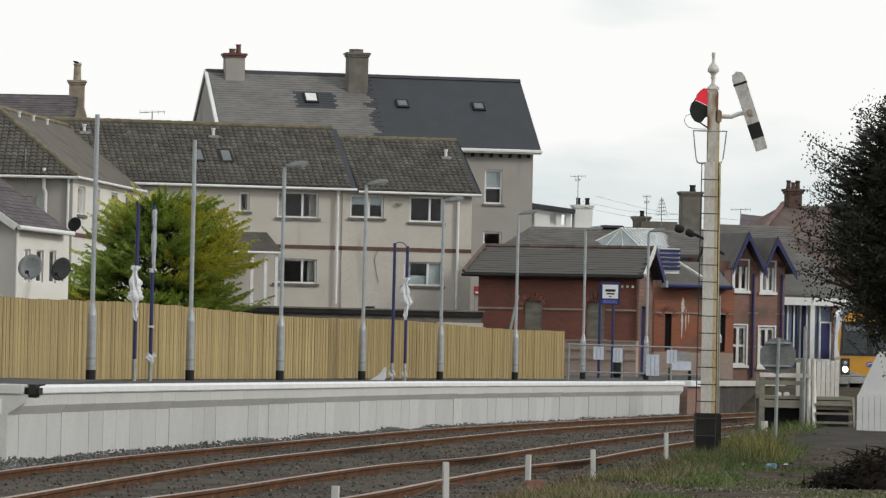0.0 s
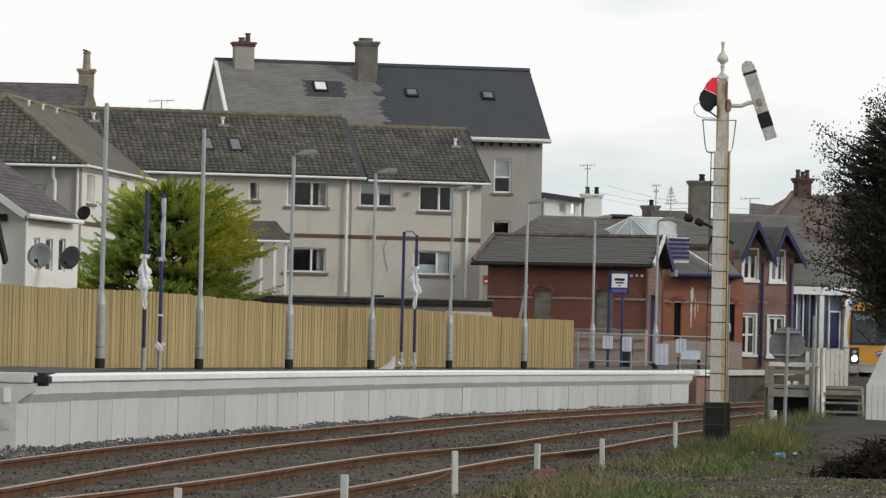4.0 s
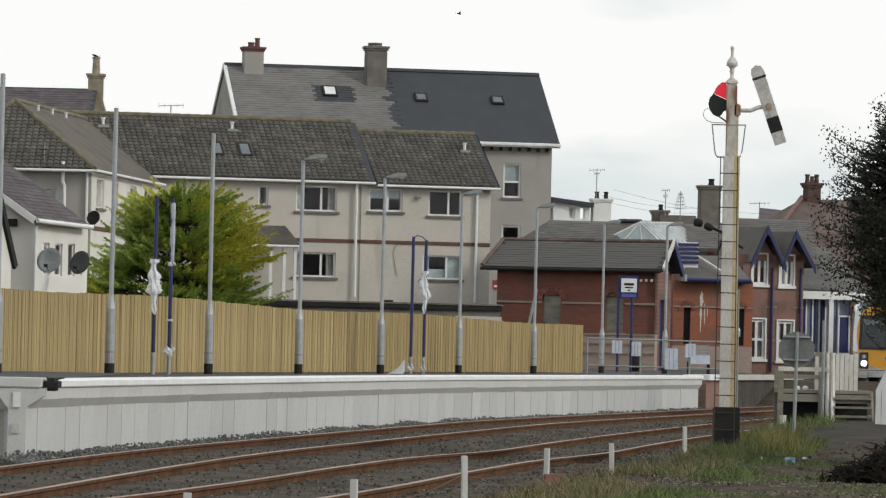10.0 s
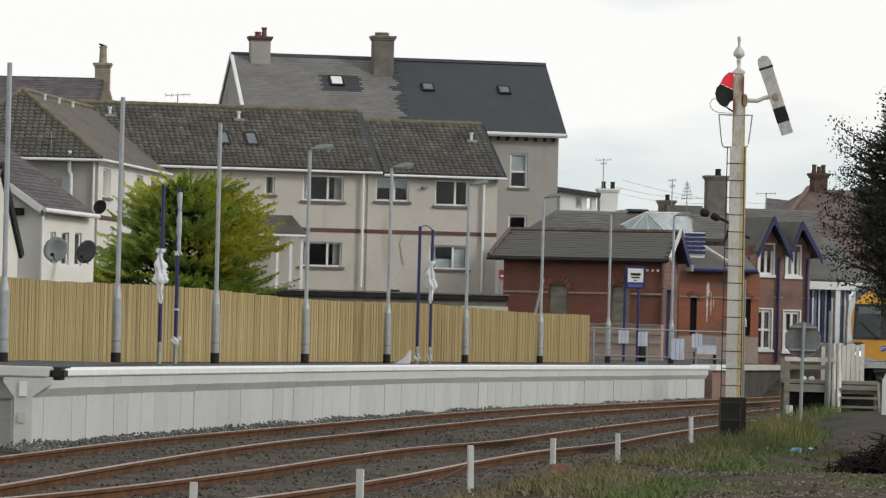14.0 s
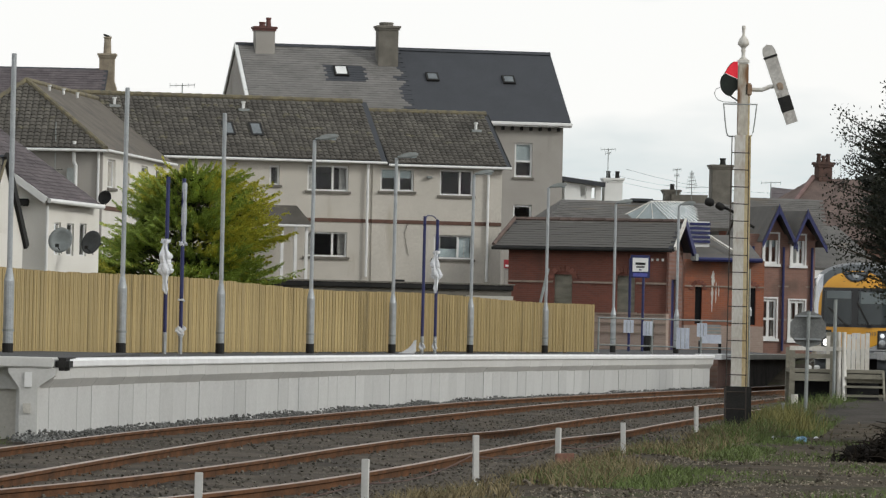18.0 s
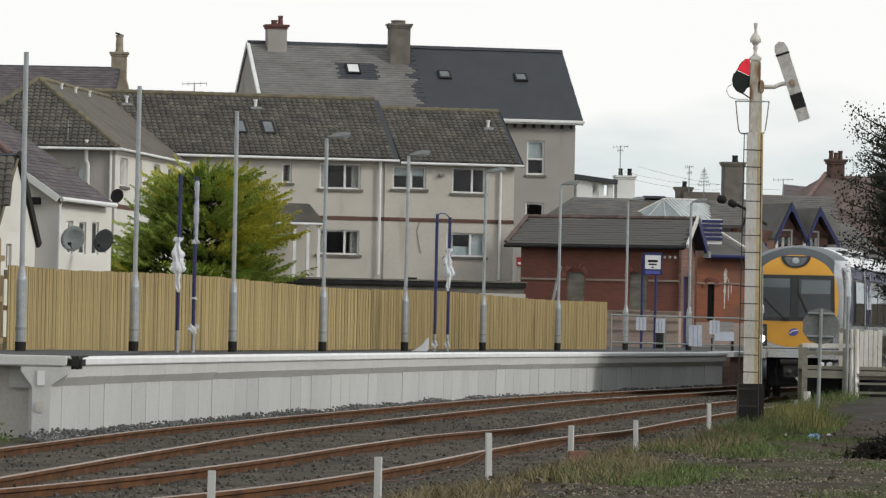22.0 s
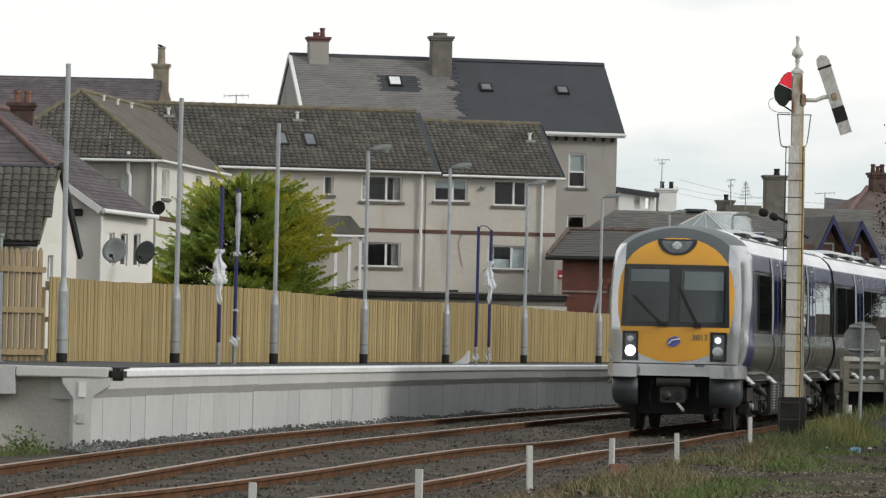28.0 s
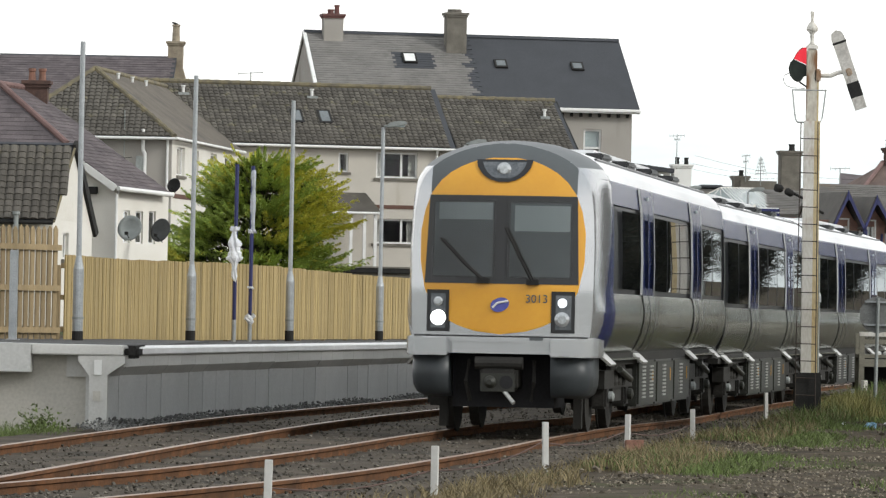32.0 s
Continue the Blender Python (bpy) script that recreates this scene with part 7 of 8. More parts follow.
def far_houses():
    h = thing("white_dormer_house", "small white house with a dark flat roof and a white chimney", "house", spot(5.5, 290, 0.05, 10))
    wall(h, "front_wall", "render_bright", -0.3, 1.8, 4, 9.9, 0, 0.3, [(0.55, 0.95, 8.9, 9.6), (1.2, 1.5, 8.9, 9.6)])
    for a, b in ((0.55, 0.95), (1.2, 1.5)):
        window(h, a, b, 8.9, 9.6, fr=0.06, sill=None)
    part("roof_edge", slab(bmesh.new(), (-0.6, -0.3, 10.15), (2.0, -0.3, 9.85), (2.0, 4, 9.9), (-0.6, 4, 10.2), 0.25), "slate_new", h, "dark roof edge")
    chimney(h, 2.65, 1, 1.05, 0.8, 6, 10.1, "render_bright", [(-0.25, 0.13, 0.45), (0.28, 0.13, 0.45)], "render_bright", "black")
    part("back_wall", box(bmesh.new(), -0.3, 1.8, 3.5, 3.8, 4, 9.9), "render_bright", h)
    g = thing("grey_chimney_house", "house roof with a broad dark cement chimney", "house", spot(11.75, 262, -0.5, 10))
    chimney(g, 1.2, 1, 1.05, 0.8, 5, 10.6, "cement", [(0.1, 0.16, 0.4)], "cement", "black")
    part("roof_slope", slab(bmesh.new(), (-3, -1, 7.5), (4, -1, 7.5), (4, 3, 8.8), (-3, 3, 8.8), 0.15), "slate", g)
    part("wall", box(bmesh.new(), -2.8, 3.8, -0.8, 3, 3, 7.5), "render_grey", g)
    part("parapet", one_box(-1.5, 0.4, 0.4, 0.8, 8.6, 9.05), "cement", g)
    chimney(g, -1.4, 1, 0.75, 0.6, 8, 9.25, "cement", [(0.05, 0.12, 0.35)], "cement", "black")
    r = thing("red_roof_house", "large house with a brown-red slate roof and brick chimney", "house", spot(14.4, 215, 0, 15))
    part("roof_slope", slab(bmesh.new(), (-2.4, -1.5, 5.6), (7.0, -1.5, 5.2), (7.0, 4, 8.2), (1.3, 4, 8.2), 0.15), "slate_brown", r, "brown slate roof")
    tiled(r, (-2.4, -1.5, 5.62), (1, -0.0, -0.04), (0, 5.5, 2.6), 9.4, 6.0, 0.32, 0.24, "slate_brown", "slate_brown", lambda u, v: u > 0.61 * v + 0.2, single=0, thick=0.012, roll=False)
    part("roof_slope", slab(bmesh.new(), (7, 9.5, 5.2), (-2.4, 9.5, 5.2), (1.3, 4, 8.2), (7.0, 4, 8.2), 0.15), "slate_brown", r)
    part("roof_slope", raw([(-2.4, -1.5, 5.6), (1.3, 4, 8.2), (-2.4, 9.5, 5.2)], [(0, 1, 2)]), "slate_brown", r)
    part("hip_tiles", rod((-2.4, -1.5, 5.68), (1.3, 4, 8.27), r=0.1), "ridge_pink", r)
    part("front_wall", box(bmesh.new(), -2.3, 6.8, -1.0, -0.7, 2, 5.4), "brick_pale", r)
    chimney(r, 1.75, 4, 0.62, 0.6, 7.4, 8.85, "brick_old", [(-0.22, 0.1, 0.42), (0, 0.1, 0.34), (0.2, 0.1, 0.42)], "brick_old", "brick_old")
    s = thing("slate_house", "dark slate gable of a further house", "house", spot(19.6, 300, 0.2, 10))
    part("roof_slope", slab(bmesh.new(), (-2.2, 0, 8.6), (3, 0, 8.4), (2, 4, 9.8), (-1.2, 4, 10.05), 0.15), "slate_purple", s)
    part("wall", box(bmesh.new(), -2, 2.8, 0.2, 3.8, 3, 8.4), "render_grey", s)
    shop = thing("shop_sign", "small red shop fascia sign with white lettering bars", "sign", spot(1.05, 200, 3.2, 5))
    part("board", one_box(0.2, 0.75, 0, 0.05, 0.6, 0.94), "red_sign", shop)
    part("lettering_bar", one_box(0.26, 0.68, -0.012, 0, 0.66, 0.74), "white_paint", shop)
    part("post", one_box(0.25, 0.7, 0.06, 0.2, -1.5, 0.9), "render_grey", shop)


far_houses()


def aerial(x, y, z, height, label="thin television aerial on a mast", bars=((0.0, 0.5), (-0.25, 0.35))):
    a = thing("tv_aerial", label, "aerial", pose(x, y, z), group="roof aerials")
    part("mast", rod((0, 0, 0), (0, 0, height), r=0.025, sides=5), "galv_dull", a)
    for dz, half in bars:
        b = part("boom", rod((-half, 0, height + dz - 0.05), (half, 0, height + dz), r=0.015, sides=4), "galv_dull", a)
        for k in range(5):
            x0 = -half + k * half / 2
            part("element", rod((x0, -0.02, height + dz - 0.12), (x0, 0.02, height + dz + 0.06), r=0.009, sides=4), "galv_dull", b)


aerial(7.65, 291, 9.9, 2.0, bars=((-0.05, 0.42), (-0.25, 0.16)))
aerial(10.45, 262, 8.5, 1.35, bars=((0.0, 0.2), (-0.3, 0.12)))
aerial(11.22, 262, 8.3, 1.5, bars=((-0.15, 0.1), (-0.33, 0.15), (-0.51, 0.2), (-0.69, 0.24), (-0.87, 0.28)))
aerial(15.3, 262, 7.8, 1.5, bars=((-0.02, 0.5),))
aerial(-12.0, 207.6, 10.6, 0.5, bars=((0.0, 0.5),))
aerial(-10.2, 250, 12.2, 0.9, bars=((0, 0.05),))


def wires():
    w = thing("overhead_wires", "thin overhead wires strung between roofs", "wires")
    for k, (a, b) in enumerate((((7.5, 275, 9.9), (13.5, 262, 9.0)), ((7.5, 275, 9.6), (13.5, 262, 8.75)), ((14.8, 215, 6.2), (22, 215, 6.35)), ((10.2, 200, 6.55), (16, 200, 6.4)), ((8.2, 275, 10.2), (16, 262, 8.7)))):
        a, b = Vector(a), Vector(b)
        part("wire", tube(bmesh.new(), [a.lerp(b, i / 8) - Vector((0, 0, 0.3 * math.sin(math.pi * i / 8))) for i in range(9)], 0.006, 4), "black", w)


wires()


# ---- platform furniture ----
def name_sign():
    s = thing("station_name_sign", "blue framed station name sign on two blue posts", "sign", spot(5.40, 166, platform_z(150) + 0.0, 4))
    for x in (-0.24, 0.20):
        part("post", rod((x, 0, 0), (x, 0, 3.05), r=0.045), "blue", s)
    part("frame", one_box(-0.24, 0.4, -0.06, 0.0, 2.42, 3.16, bevel=0.01), "blue", s)
    p = part("panel", one_box(-0.17, 0.34, -0.085, -0.06, 2.62, 3.07), "white_paint", s, "white name panel")
    part("lettering_bar", one_box(-0.08, 0.25, -0.092, -0.086, 2.84, 2.92), "black", p)
    part("lettering_bar", one_box(-0.05, 0.22, -0.092, -0.086, 2.75, 2.80), "black", p)
    part("emblem", one_box(0.04, 0.12, -0.092, -0.086, 2.66, 2.70), "blue", p)
    part("lower_plate", one_box(-0.15, 0.32, -0.07, -0.06, 2.46, 2.57), "logo_blue", s)


name_sign()


def railing():
    r = thing("platform_railing", "galvanised tubular railing at the platform end", "railing", spot(3.75, 150, platform_z(150), 2))
    for z in (0.25, 1.05):
        part("rail", rod((0, 0, z), (4.3, 0, z - 0.03), r=0.024), "galv_dull", r)
    for x in (0.02, 1.6, 3.05, 4.28):
        part("post", rod((x, 0, 0), (x, 0, 1.05), r=0.03), "galv_dull", r)
    for x0, x1, z0, z1 in ((0.75, 1.05, 0.62, 1.0), (1.33, 1.6, 0.55, 0.97), (2.32, 2.7, 0.18, 0.80), (2.92, 3.22, 0.55, 0.95)):
        b = part("notice_board", one_box(x0, x1, -0.06, -0.03, z0, z1), "notice", r, "bluish white notice panel")
        for k in (0.33, 0.66):
            part("groove", one_box(x0 + (x1 - x0) * k - 0.008, x0 + (x1 - x0) * k + 0.008, -0.066, -0.06, z0 + 0.02, z1 - 0.02), "galv_dull", b)
    b = thing("bench", "dark slatted platform bench with a white notice", "bench", spot(7.25, 154, platform_z(150), 4))
    for k in range(4):
        part("back_slat", one_box(-0.35, 0.35, 0.2, 0.24, 0.55 + k * 0.1, 0.62 + k * 0.1), "galv_dull", b)
    for k in range(3):
        part("seat_slat", one_box(-0.35, 0.35, -0.15 + k * 0.11, -0.06 + k * 0.11, 0.42, 0.45), "galv_dull", b)
    for x in (-0.3, 0.3):
        part("leg", one_box(x - 0.03, x + 0.03, -0.1, 0.2, 0, 0.42), "black", b)
    part("notice", one_box(-0.3, 0.32, -0.2, -0.18, 0.35, 0.62), "notice", b)
    bin_ = thing("litter_bin", "black cylindrical litter bin on the platform", "litter bin", spot(5.9, 170, platform_z(150), 0))
    part("body", lathe(bmesh.new(), [(0.19, 0.1), (0.21, 0.15), (0.21, 0.95), (0.18, 1.0)], 14), "black", bin_)
    part("foot", lathe(bmesh.new(), [(0.12, 0), (0.12, 0.1)], 10), "black", bin_)


railing()


def blue_pole(x, y, height, wraps, label):
    p = thing("sign_pole", label, "pole", pose(x, y, platform_z(y), 0, 0.1, 0), group="blue sign poles")
    part("pole", rod((0, 0, 0.0), (0, 0, height), r=0.036), "blue", p)
    part("bare_foot", rod((0, 0, 0.0), (0, 0, 0.42), r=0.039), "galv", p)
    rnd = random.Random(int(abs(x) * 100))
    for z0, z1, w in wraps:
        bm = bmesh.new()
        if w == 0.06 and z1 - z0 > 0.9:
            lathe(bm, [(rnd.uniform(0.038, 0.052), z0 + (z1 - z0) * i / 16) for i in range(17)], 9, pose(0.012, 0, 0))
            part("plastic_sheath", bm, "sheath", p, "loose white plastic sheath")
            continue
        if z1 - z0 > 0.35 and w > 0.06:
            rings, n, shift = [], 34, rnd.uniform(0, 5)
            spread = ((0, 0.6), (0.05, 0.85), (0.09, 0.3), (0.2, 0.45), (0.3, 0.95), (0.42, 0.7), (0.55, 1.1), (0.62, 0.95), (0.66, 0.4), (0.8, 0.32), (0.9, 0.42), (1, 0.12))
            for i in range(n + 1):
                f = i / n
                wide = w * float(np.interp(f, [k[0] for k in spread], [k[1] for k in spread])) * rnd.uniform(0.88, 1.12)
                cx = -0.035 * math.sin(math.pi * min(1.0, f * 1.4)) + 0.012 * math.sin(9 * f + shift)
                rings.append([bm.verts.new((cx + wide * math.cos(q * math.tau / 14) * (1 + 0.25 * math.cos(5 * q + 7 * f + shift)), -0.03 + (0.03 + 0.25 * wide) * math.sin(q * math.tau / 14) * (1 + 0.5 * math.cos(4 * q + 9 * f)), z1 - (z1 - z0) * f + rnd.uniform(-0.014, 0.014))) for q in range(14)])
            for a, b in zip(rings, rings[1:]):
                for q in range(14):
                    bm.faces.new((a[q], a[(q + 1) % 14], b[(q + 1) % 14], b[q]))
            part("hanging_wrapping", bm, "cloth", p, "white plastic wrapping hanging down")
            continue
        n = max(5, int((z1 - z0) / 0.05))
        for k in range(3):
            rings = []
            ph = rnd.uniform(0, 6)
            lo, hi = z0 + (z1 - z0) * rnd.uniform(0, 0.3), z1 - (z1 - z0) * rnd.uniform(0, 0.25)
            for i in range(n + 1):
                z = lo + (hi - lo) * i / n
                r = w * (0.25 + 0.4 * abs(math.sin(ph + i * 1.1)) * math.sin(math.pi * (0.12 + 0.8 * i / n)))
                cx, cy = (k - 1) * w * 0.45 + 0.025 * math.sin(ph + i * 0.8), -0.02 + 0.02 * math.cos(ph + i)
                rings.append([bm.verts.new((cx + r * math.cos(q * math.tau / 7) * rnd.uniform(0.6, 1.3), cy + r * 0.6 * math.sin(q * math.tau / 7), z + rnd.uniform(-0.02, 0.02))) for q in range(7)])
            for a, b in zip(rings, rings[1:]):
                for q in range(7):
                    bm.faces.new((a[q], a[(q + 1) % 7], b[(q + 1) % 7], b[q]))
        part("tied_cloth", bm, "cloth", p, "white plastic wrapping tied on")
    return p


blue_pole(-5.62, 93.4, 3.28, [(1.12, 2.13, 0.125)], "blue sign pole without a sign, white wrapping tied round it")
blue_pole(-5.38, 94.3, 3.28, [(2.1, 3.2, 0.06), (0.33, 0.55, 0.09), (1.0, 1.04, 0.05), (2.0, 2.12, 0.08)], "blue sign pole partly sheathed in white plastic")
blue_pole(-1.12, 117.7, 3.2, [(0.05, 0.32, 0.06)], "blue sign pole joined to its neighbour by a top bar")
blue_pole(-0.83, 118.6, 3.15, [(1.42, 2.42, 0.12), (0.1, 0.4, 0.045)], "blue sign pole with hanging white wrapping")
bar = thing("sign_top_bar", "thin blue hoop joining two sign poles", "bar", pose(-1.12, 117.7, platform_z(118)))
part("bar", rod((0.0, 0, 3.16), (0.08, 0.25, 3.23), (0.2, 0.65, 3.22), (0.29, 0.9, 3.13), r=0.013), "blue", bar)
rag = thing("fallen_cloth", "white plastic wrapping fallen beside the fence", "cloth", pose(-1.45, 117.0, platform_z(117)))
folds = prism(bmesh.new(), [(-0.26, 0.0), (0.14, 0.0), (0.2, 0.06), (0.21, 0.34), (0.15, 0.32), (0.1, 0.2), (0.02, 0.12), (-0.12, 0.05)], -0.07, 0.07)
bmesh.ops.bevel(folds, geom=list(folds.edges), offset=0.014, segments=2, affect="EDGES")
part("cloth", folds, "cloth", rag)


# ---- platform end, old fence and far platform ----
def platform_end():
    e = thing("platform_end_wall", "weathered grey concrete end wall of the platform with a pale pillar", "wall", kind="structure")
    part("end_face", box(bmesh.new(), -16, -5.30, 62.0, 62.4, -0.5, 0.79), "concrete_dark", e)
    part("end_coping", one_box(-6.17, -5.06, 61.7, 62.6, 0.795, 0.92, bevel=0.015), "concrete_grey", e)
    part("end_block", one_box(-16, -6.175, 61.65, 62.5, 0.58, 0.925), "concrete", e, "pale concrete block")
    bm = prism(bmesh.new(), [(-5.46, -0.5), (-5.24, -0.5), (-5.24, 0.56), (-5.03, 0.70), (-5.03, 0.79), (-5.60, 0.79), (-5.60, 0.73), (-5.46, 0.54)], 61.72, 61.998)
    part("end_pillar", bm, "concrete_grey", e, "pale concrete end pillar with a flared head")
    part("plate", one_box(-5.40, -5.31, 61.7, 61.718, 0.56, 0.74), "white_paint", e)
    part("bolt_plate", one_box(-5.41, -5.32, 61.7, 61.718, 0.24, 0.36), "concrete_dark", e)
    bm = box(bmesh.new(), -5.05, -4.88, 61.9, 62.58, 0.76, 0.92)
    bmesh.ops.bevel(bm, geom=list(bm.edges), offset=0.04, segments=2, affect="EDGES")
    part("rubber_end", bm, "black", e, "black rubber edge block")
    part("tar_strip", one_box(-6.0, -5.0, 62.62, 64.5, 0.89, 0.915), "black", e, "black tarred strip")
    part("top_slab", box(bmesh.new(), -16, -5.45, 62.4, 84, 0.5, 0.86), "tarmac", e)


platform_end()


def old_fence():
    f = thing("picket_fence", "older weathered picket fence with gaps and three rails", "fence")
    a, b = Vector((-7.66, 80.1)), Vector((-10.6, 75.2))
    d = (b - a).normalized()
    n = int((b - a).length / 0.15)
    m0 = Matrix.Translation((a.x, a.y, 0.84)) @ Matrix.Rotation(math.atan2(d.y, d.x), 4, "Z")
    me = bpy.data.meshes.new("picket")
    bm = prism(bmesh.new(), [(0, 0.02), (0.1, 0.02), (0.1, 1.74), (0.05, 1.80), (0, 1.74)], -0.012, 0.012)
    bm.to_mesh(me)
    bm.free()
    me.materials.append(M["fence_old"])
    for k in range(n):
        piece("picket", me, f, m0 @ pose(k * 0.15, 0.03, random.uniform(-0.03, 0.03), 0, random.uniform(-0.6, 0.6), 0))
    for z in (0.12, 0.78, 1.42):
        part("rail", box(bmesh.new(), -0.03, n * 0.15, 0.045, 0.10, z, z + 0.09), "fence_old", f, m=m0)
    g = thing("steel_post", "square galvanised steel post before the picket fence", "post", pose(-8.05, 77.6, 0.85))
    part("post", one_box(-0.06, 0.06, -0.06, 0.06, 0, 1.38, bevel=0.008), "galv", g)
    part("foot", one_box(-0.1, 0.1, -0.1, 0.1, 0, 0.02), "galv", g)


old_fence()


M["brick_sooty"] = brick_material("near-black wall brick", (0.085, 0.07, 0.06), (0.05, 0.043, 0.038), (0.10, 0.09, 0.08), stain=((0.03, 0.027, 0.024), 0.8, 0.5))


def far_platform():
    w = thing("old_platform_wall", "dark brick old platform wall beyond the new platform", "wall", kind="structure")
    cuts = list(np.arange(134.1, 152.6, 2.3))
    for a, b in zip(cuts, cuts[1:]):
        pa, pb = along(LINE1, a, EDGE + 0.1)[0], along(LINE1, b, EDGE + 0.1)[0]
        run = (pb - pa).length
        z = edge_z(a)
        m = Matrix.Translation((pa.x, pa.y, z)) @ Matrix.Rotation(math.atan2(pb.y - pa.y, pb.x - pa.x), 4, "Z")
        part("wall_face", box(bmesh.new(), 0, run, 0.1, 0.5, -1.1, -0.12), "brick_pale" if a < 135 else "brick_sooty", w, m=m)
        part("coping", one_box(0, run, 0, 0.7, -0.12, 0.02), "coping" if a < 137 else "concrete_dark", w, m=m)


far_platform()


# ---- foot crossing on the near side ----
def crossing():
    ox, oy = 5.9, 94.0
    g = 0.12
    s = thing("timber_staging", "weathered timber staging with steps and a white board", "staging", pose(ox, oy, g))
    for x, top in ((0.05, 1.05), (0.80, 1.35)):
        for y in (0.0, 1.1):
            part("post", one_box(x - 0.05, x + 0.05, y - 0.05, y + 0.05, -0.3, top), "timber_grey", s)
    part("beam", one_box(0.0, 0.8, -0.07, -0.02, 0.44, 0.58), "timber_grey", s)
    part("beam", one_box(0.0, 0.8, -0.06, -0.02, 0.86, 0.94), "timber_grey", s)
    part("deck", one_box(0.0, 1.75, 0.0, 1.2, 0.60, 0.66), "timber_grey", s)
    part("top_rail", one_box(0.0, 0.95, -0.06, 0.0, 1.0, 1.08), "white_worn", s)
    for x in (0.92, 1.02):
        part("stair_post", rod((x, -0.1, -0.1), (x - 0.02, 0.05, 1.35), r=0.045), "white_worn", s)
    part("stair_stringer", slab(bmesh.new(), (0.98, -0.55, -0.2), (1.02, -0.55, -0.2), (1.02, 0.0, 0.64), (0.98, 0.0, 0.64), 0.18), "white_worn", s)
    part("stair_stringer", slab(bmesh.new(), (1.72, -0.55, -0.2), (1.76, -0.55, -0.2), (1.76, 0.0, 0.64), (1.72, 0.0, 0.64), 0.18), "timber_grey", s)
    # added black box in place of the shade beneath the deck
    part("deck_shade", box(bmesh.new(), 0.1, 1.7, 0.5, 1.1, -0.3, 0.59), "dark", s, "black box painting in the shade under the deck")
    part("riser", one_box(1.03, 1.72, -0.02, 0.02, 0.42, 0.58), "timber_grey", s)
    for k in range(4):
        part("tread", one_box(1.02, 1.72, -0.55 + k * 0.14, -0.35 + k * 0.14, 0.0 + k * 0.165, 0.04 + k * 0.165), "timber_grey", s)
    for k in range(5):
        part("white_board", one_box(1.08 + k * 0.085, 1.155 + k * 0.085, 0.3, 0.33, 0.66, 1.33 + random.uniform(-0.02, 0.02)), "white_worn", s)
    for x in (0.74,):
        part("white_board", one_box(x - 0.04, x + 0.04, 0.3, 0.33, 0.66, 1.28), "white_worn", s)
    for k in range(2):
        part("end_stone", lathe(bmesh.new(), [(0.05, 0), (0.06, 0.04), (0.03, 0.07)], 8, pose(0.36 + 0.15 * k, 0.05, 0.66)), "white_paint", s)
    part("pole", rod((0.82, -0.12, -0.3), (0.82, -0.12, 1.95), r=0.032), "galv_dull", s)
    f = thing("white_picket_gate", "white painted boarded gate wing sloping up beside the crossing", "gate", pose(7.38, 90, 0.0, 0, 0, -12))
    for k in range(11):
        bm = prism(bmesh.new(), [(0, -0.1), (0.098, -0.1), (0.098, 0.88), (0, 0.84)], 0, 0.022)
        part("board", bm, "white_paint", f, m=pose(k * 0.106, random.uniform(0, 0.008), random.uniform(-0.02, 0.01), 0, random.uniform(-0.4, 0.4), 0))
    part("sloped_panel", prism(bmesh.new(), [(0.0, 0.82), (0.36, 1.62), (1.2, 1.64), (1.2, 0.82)], 0.024, 0.05), "white_paint", f, "white sloping top panel")
    d = thing("round_sign_back", "grey back of a round sign on a steel pole", "sign", pose(5.55, 84, 0.0, 0, 0.8, 0))
    part("pole", rod((0, 0, -0.2), (0, 0, 1.78), r=0.03), "galv_dull", d)
    part("disc", lathe(bmesh.new(), [(0.31, 0), (0.31, 0.012)], 10, pose(0.0, 0.05, 1.50, 90, 18, 0)), "sign_back", d, "grey sign back")
    for z in (1.32, 1.70):
        part("clamp_rail", one_box(-0.22, 0.22, 0.0, 0.04, z, z + 0.03), "galv", d)
    m = thing("marker_post", "short white topped marker post", "post", pose(5.75, 90.0, 0.05), group="short posts")
    part("post", rod((0, 0, -0.2), (0, 0, 0.3), r=0.06), "white_worn", m)


crossing()


def crossing_path():
    verts, faces = [], []
    xs, ys = np.linspace(0, 1, 9), np.arange(79.0, 97.1, 1.0)
    for y in ys:
        left = max(LINE2(y) + 2.6, 5.15) + 0.25 * math.sin(y * 0.9)
        for f in xs:
            x = left + (11.5 - left) * f
            verts.append((x, y, ground_z(x, y) + (0.06 if 0 < f < 1 and 82 < y < 96 else 0.02 if 0 < f < 1 and y > 80 else -0.06) + 0.012 * noise.noise(Vector((x * 2, y * 2, 4)))))
    n = len(xs)
    for j in range(len(ys) - 1):
        for i in range(n - 1):
            a = j * n + i
            faces.append((a, a + 1, a + n + 1, a + n))
    tagged(part("path", raw(verts, faces), "grit", smooth=True), "dark trodden grit path leading to the timber steps", "path", kind="structure")


crossing_path()

POSTS = [(-1.93, 36.5, 0.31), (-0.82, 40.8, 0.32), (0.08, 49.9, 0.34), (1.03, 58.3, 0.27), (1.92, 63.1, 0.26), (3.55, 79.4, 0.25), (5.3, 86.0, 0.25)]


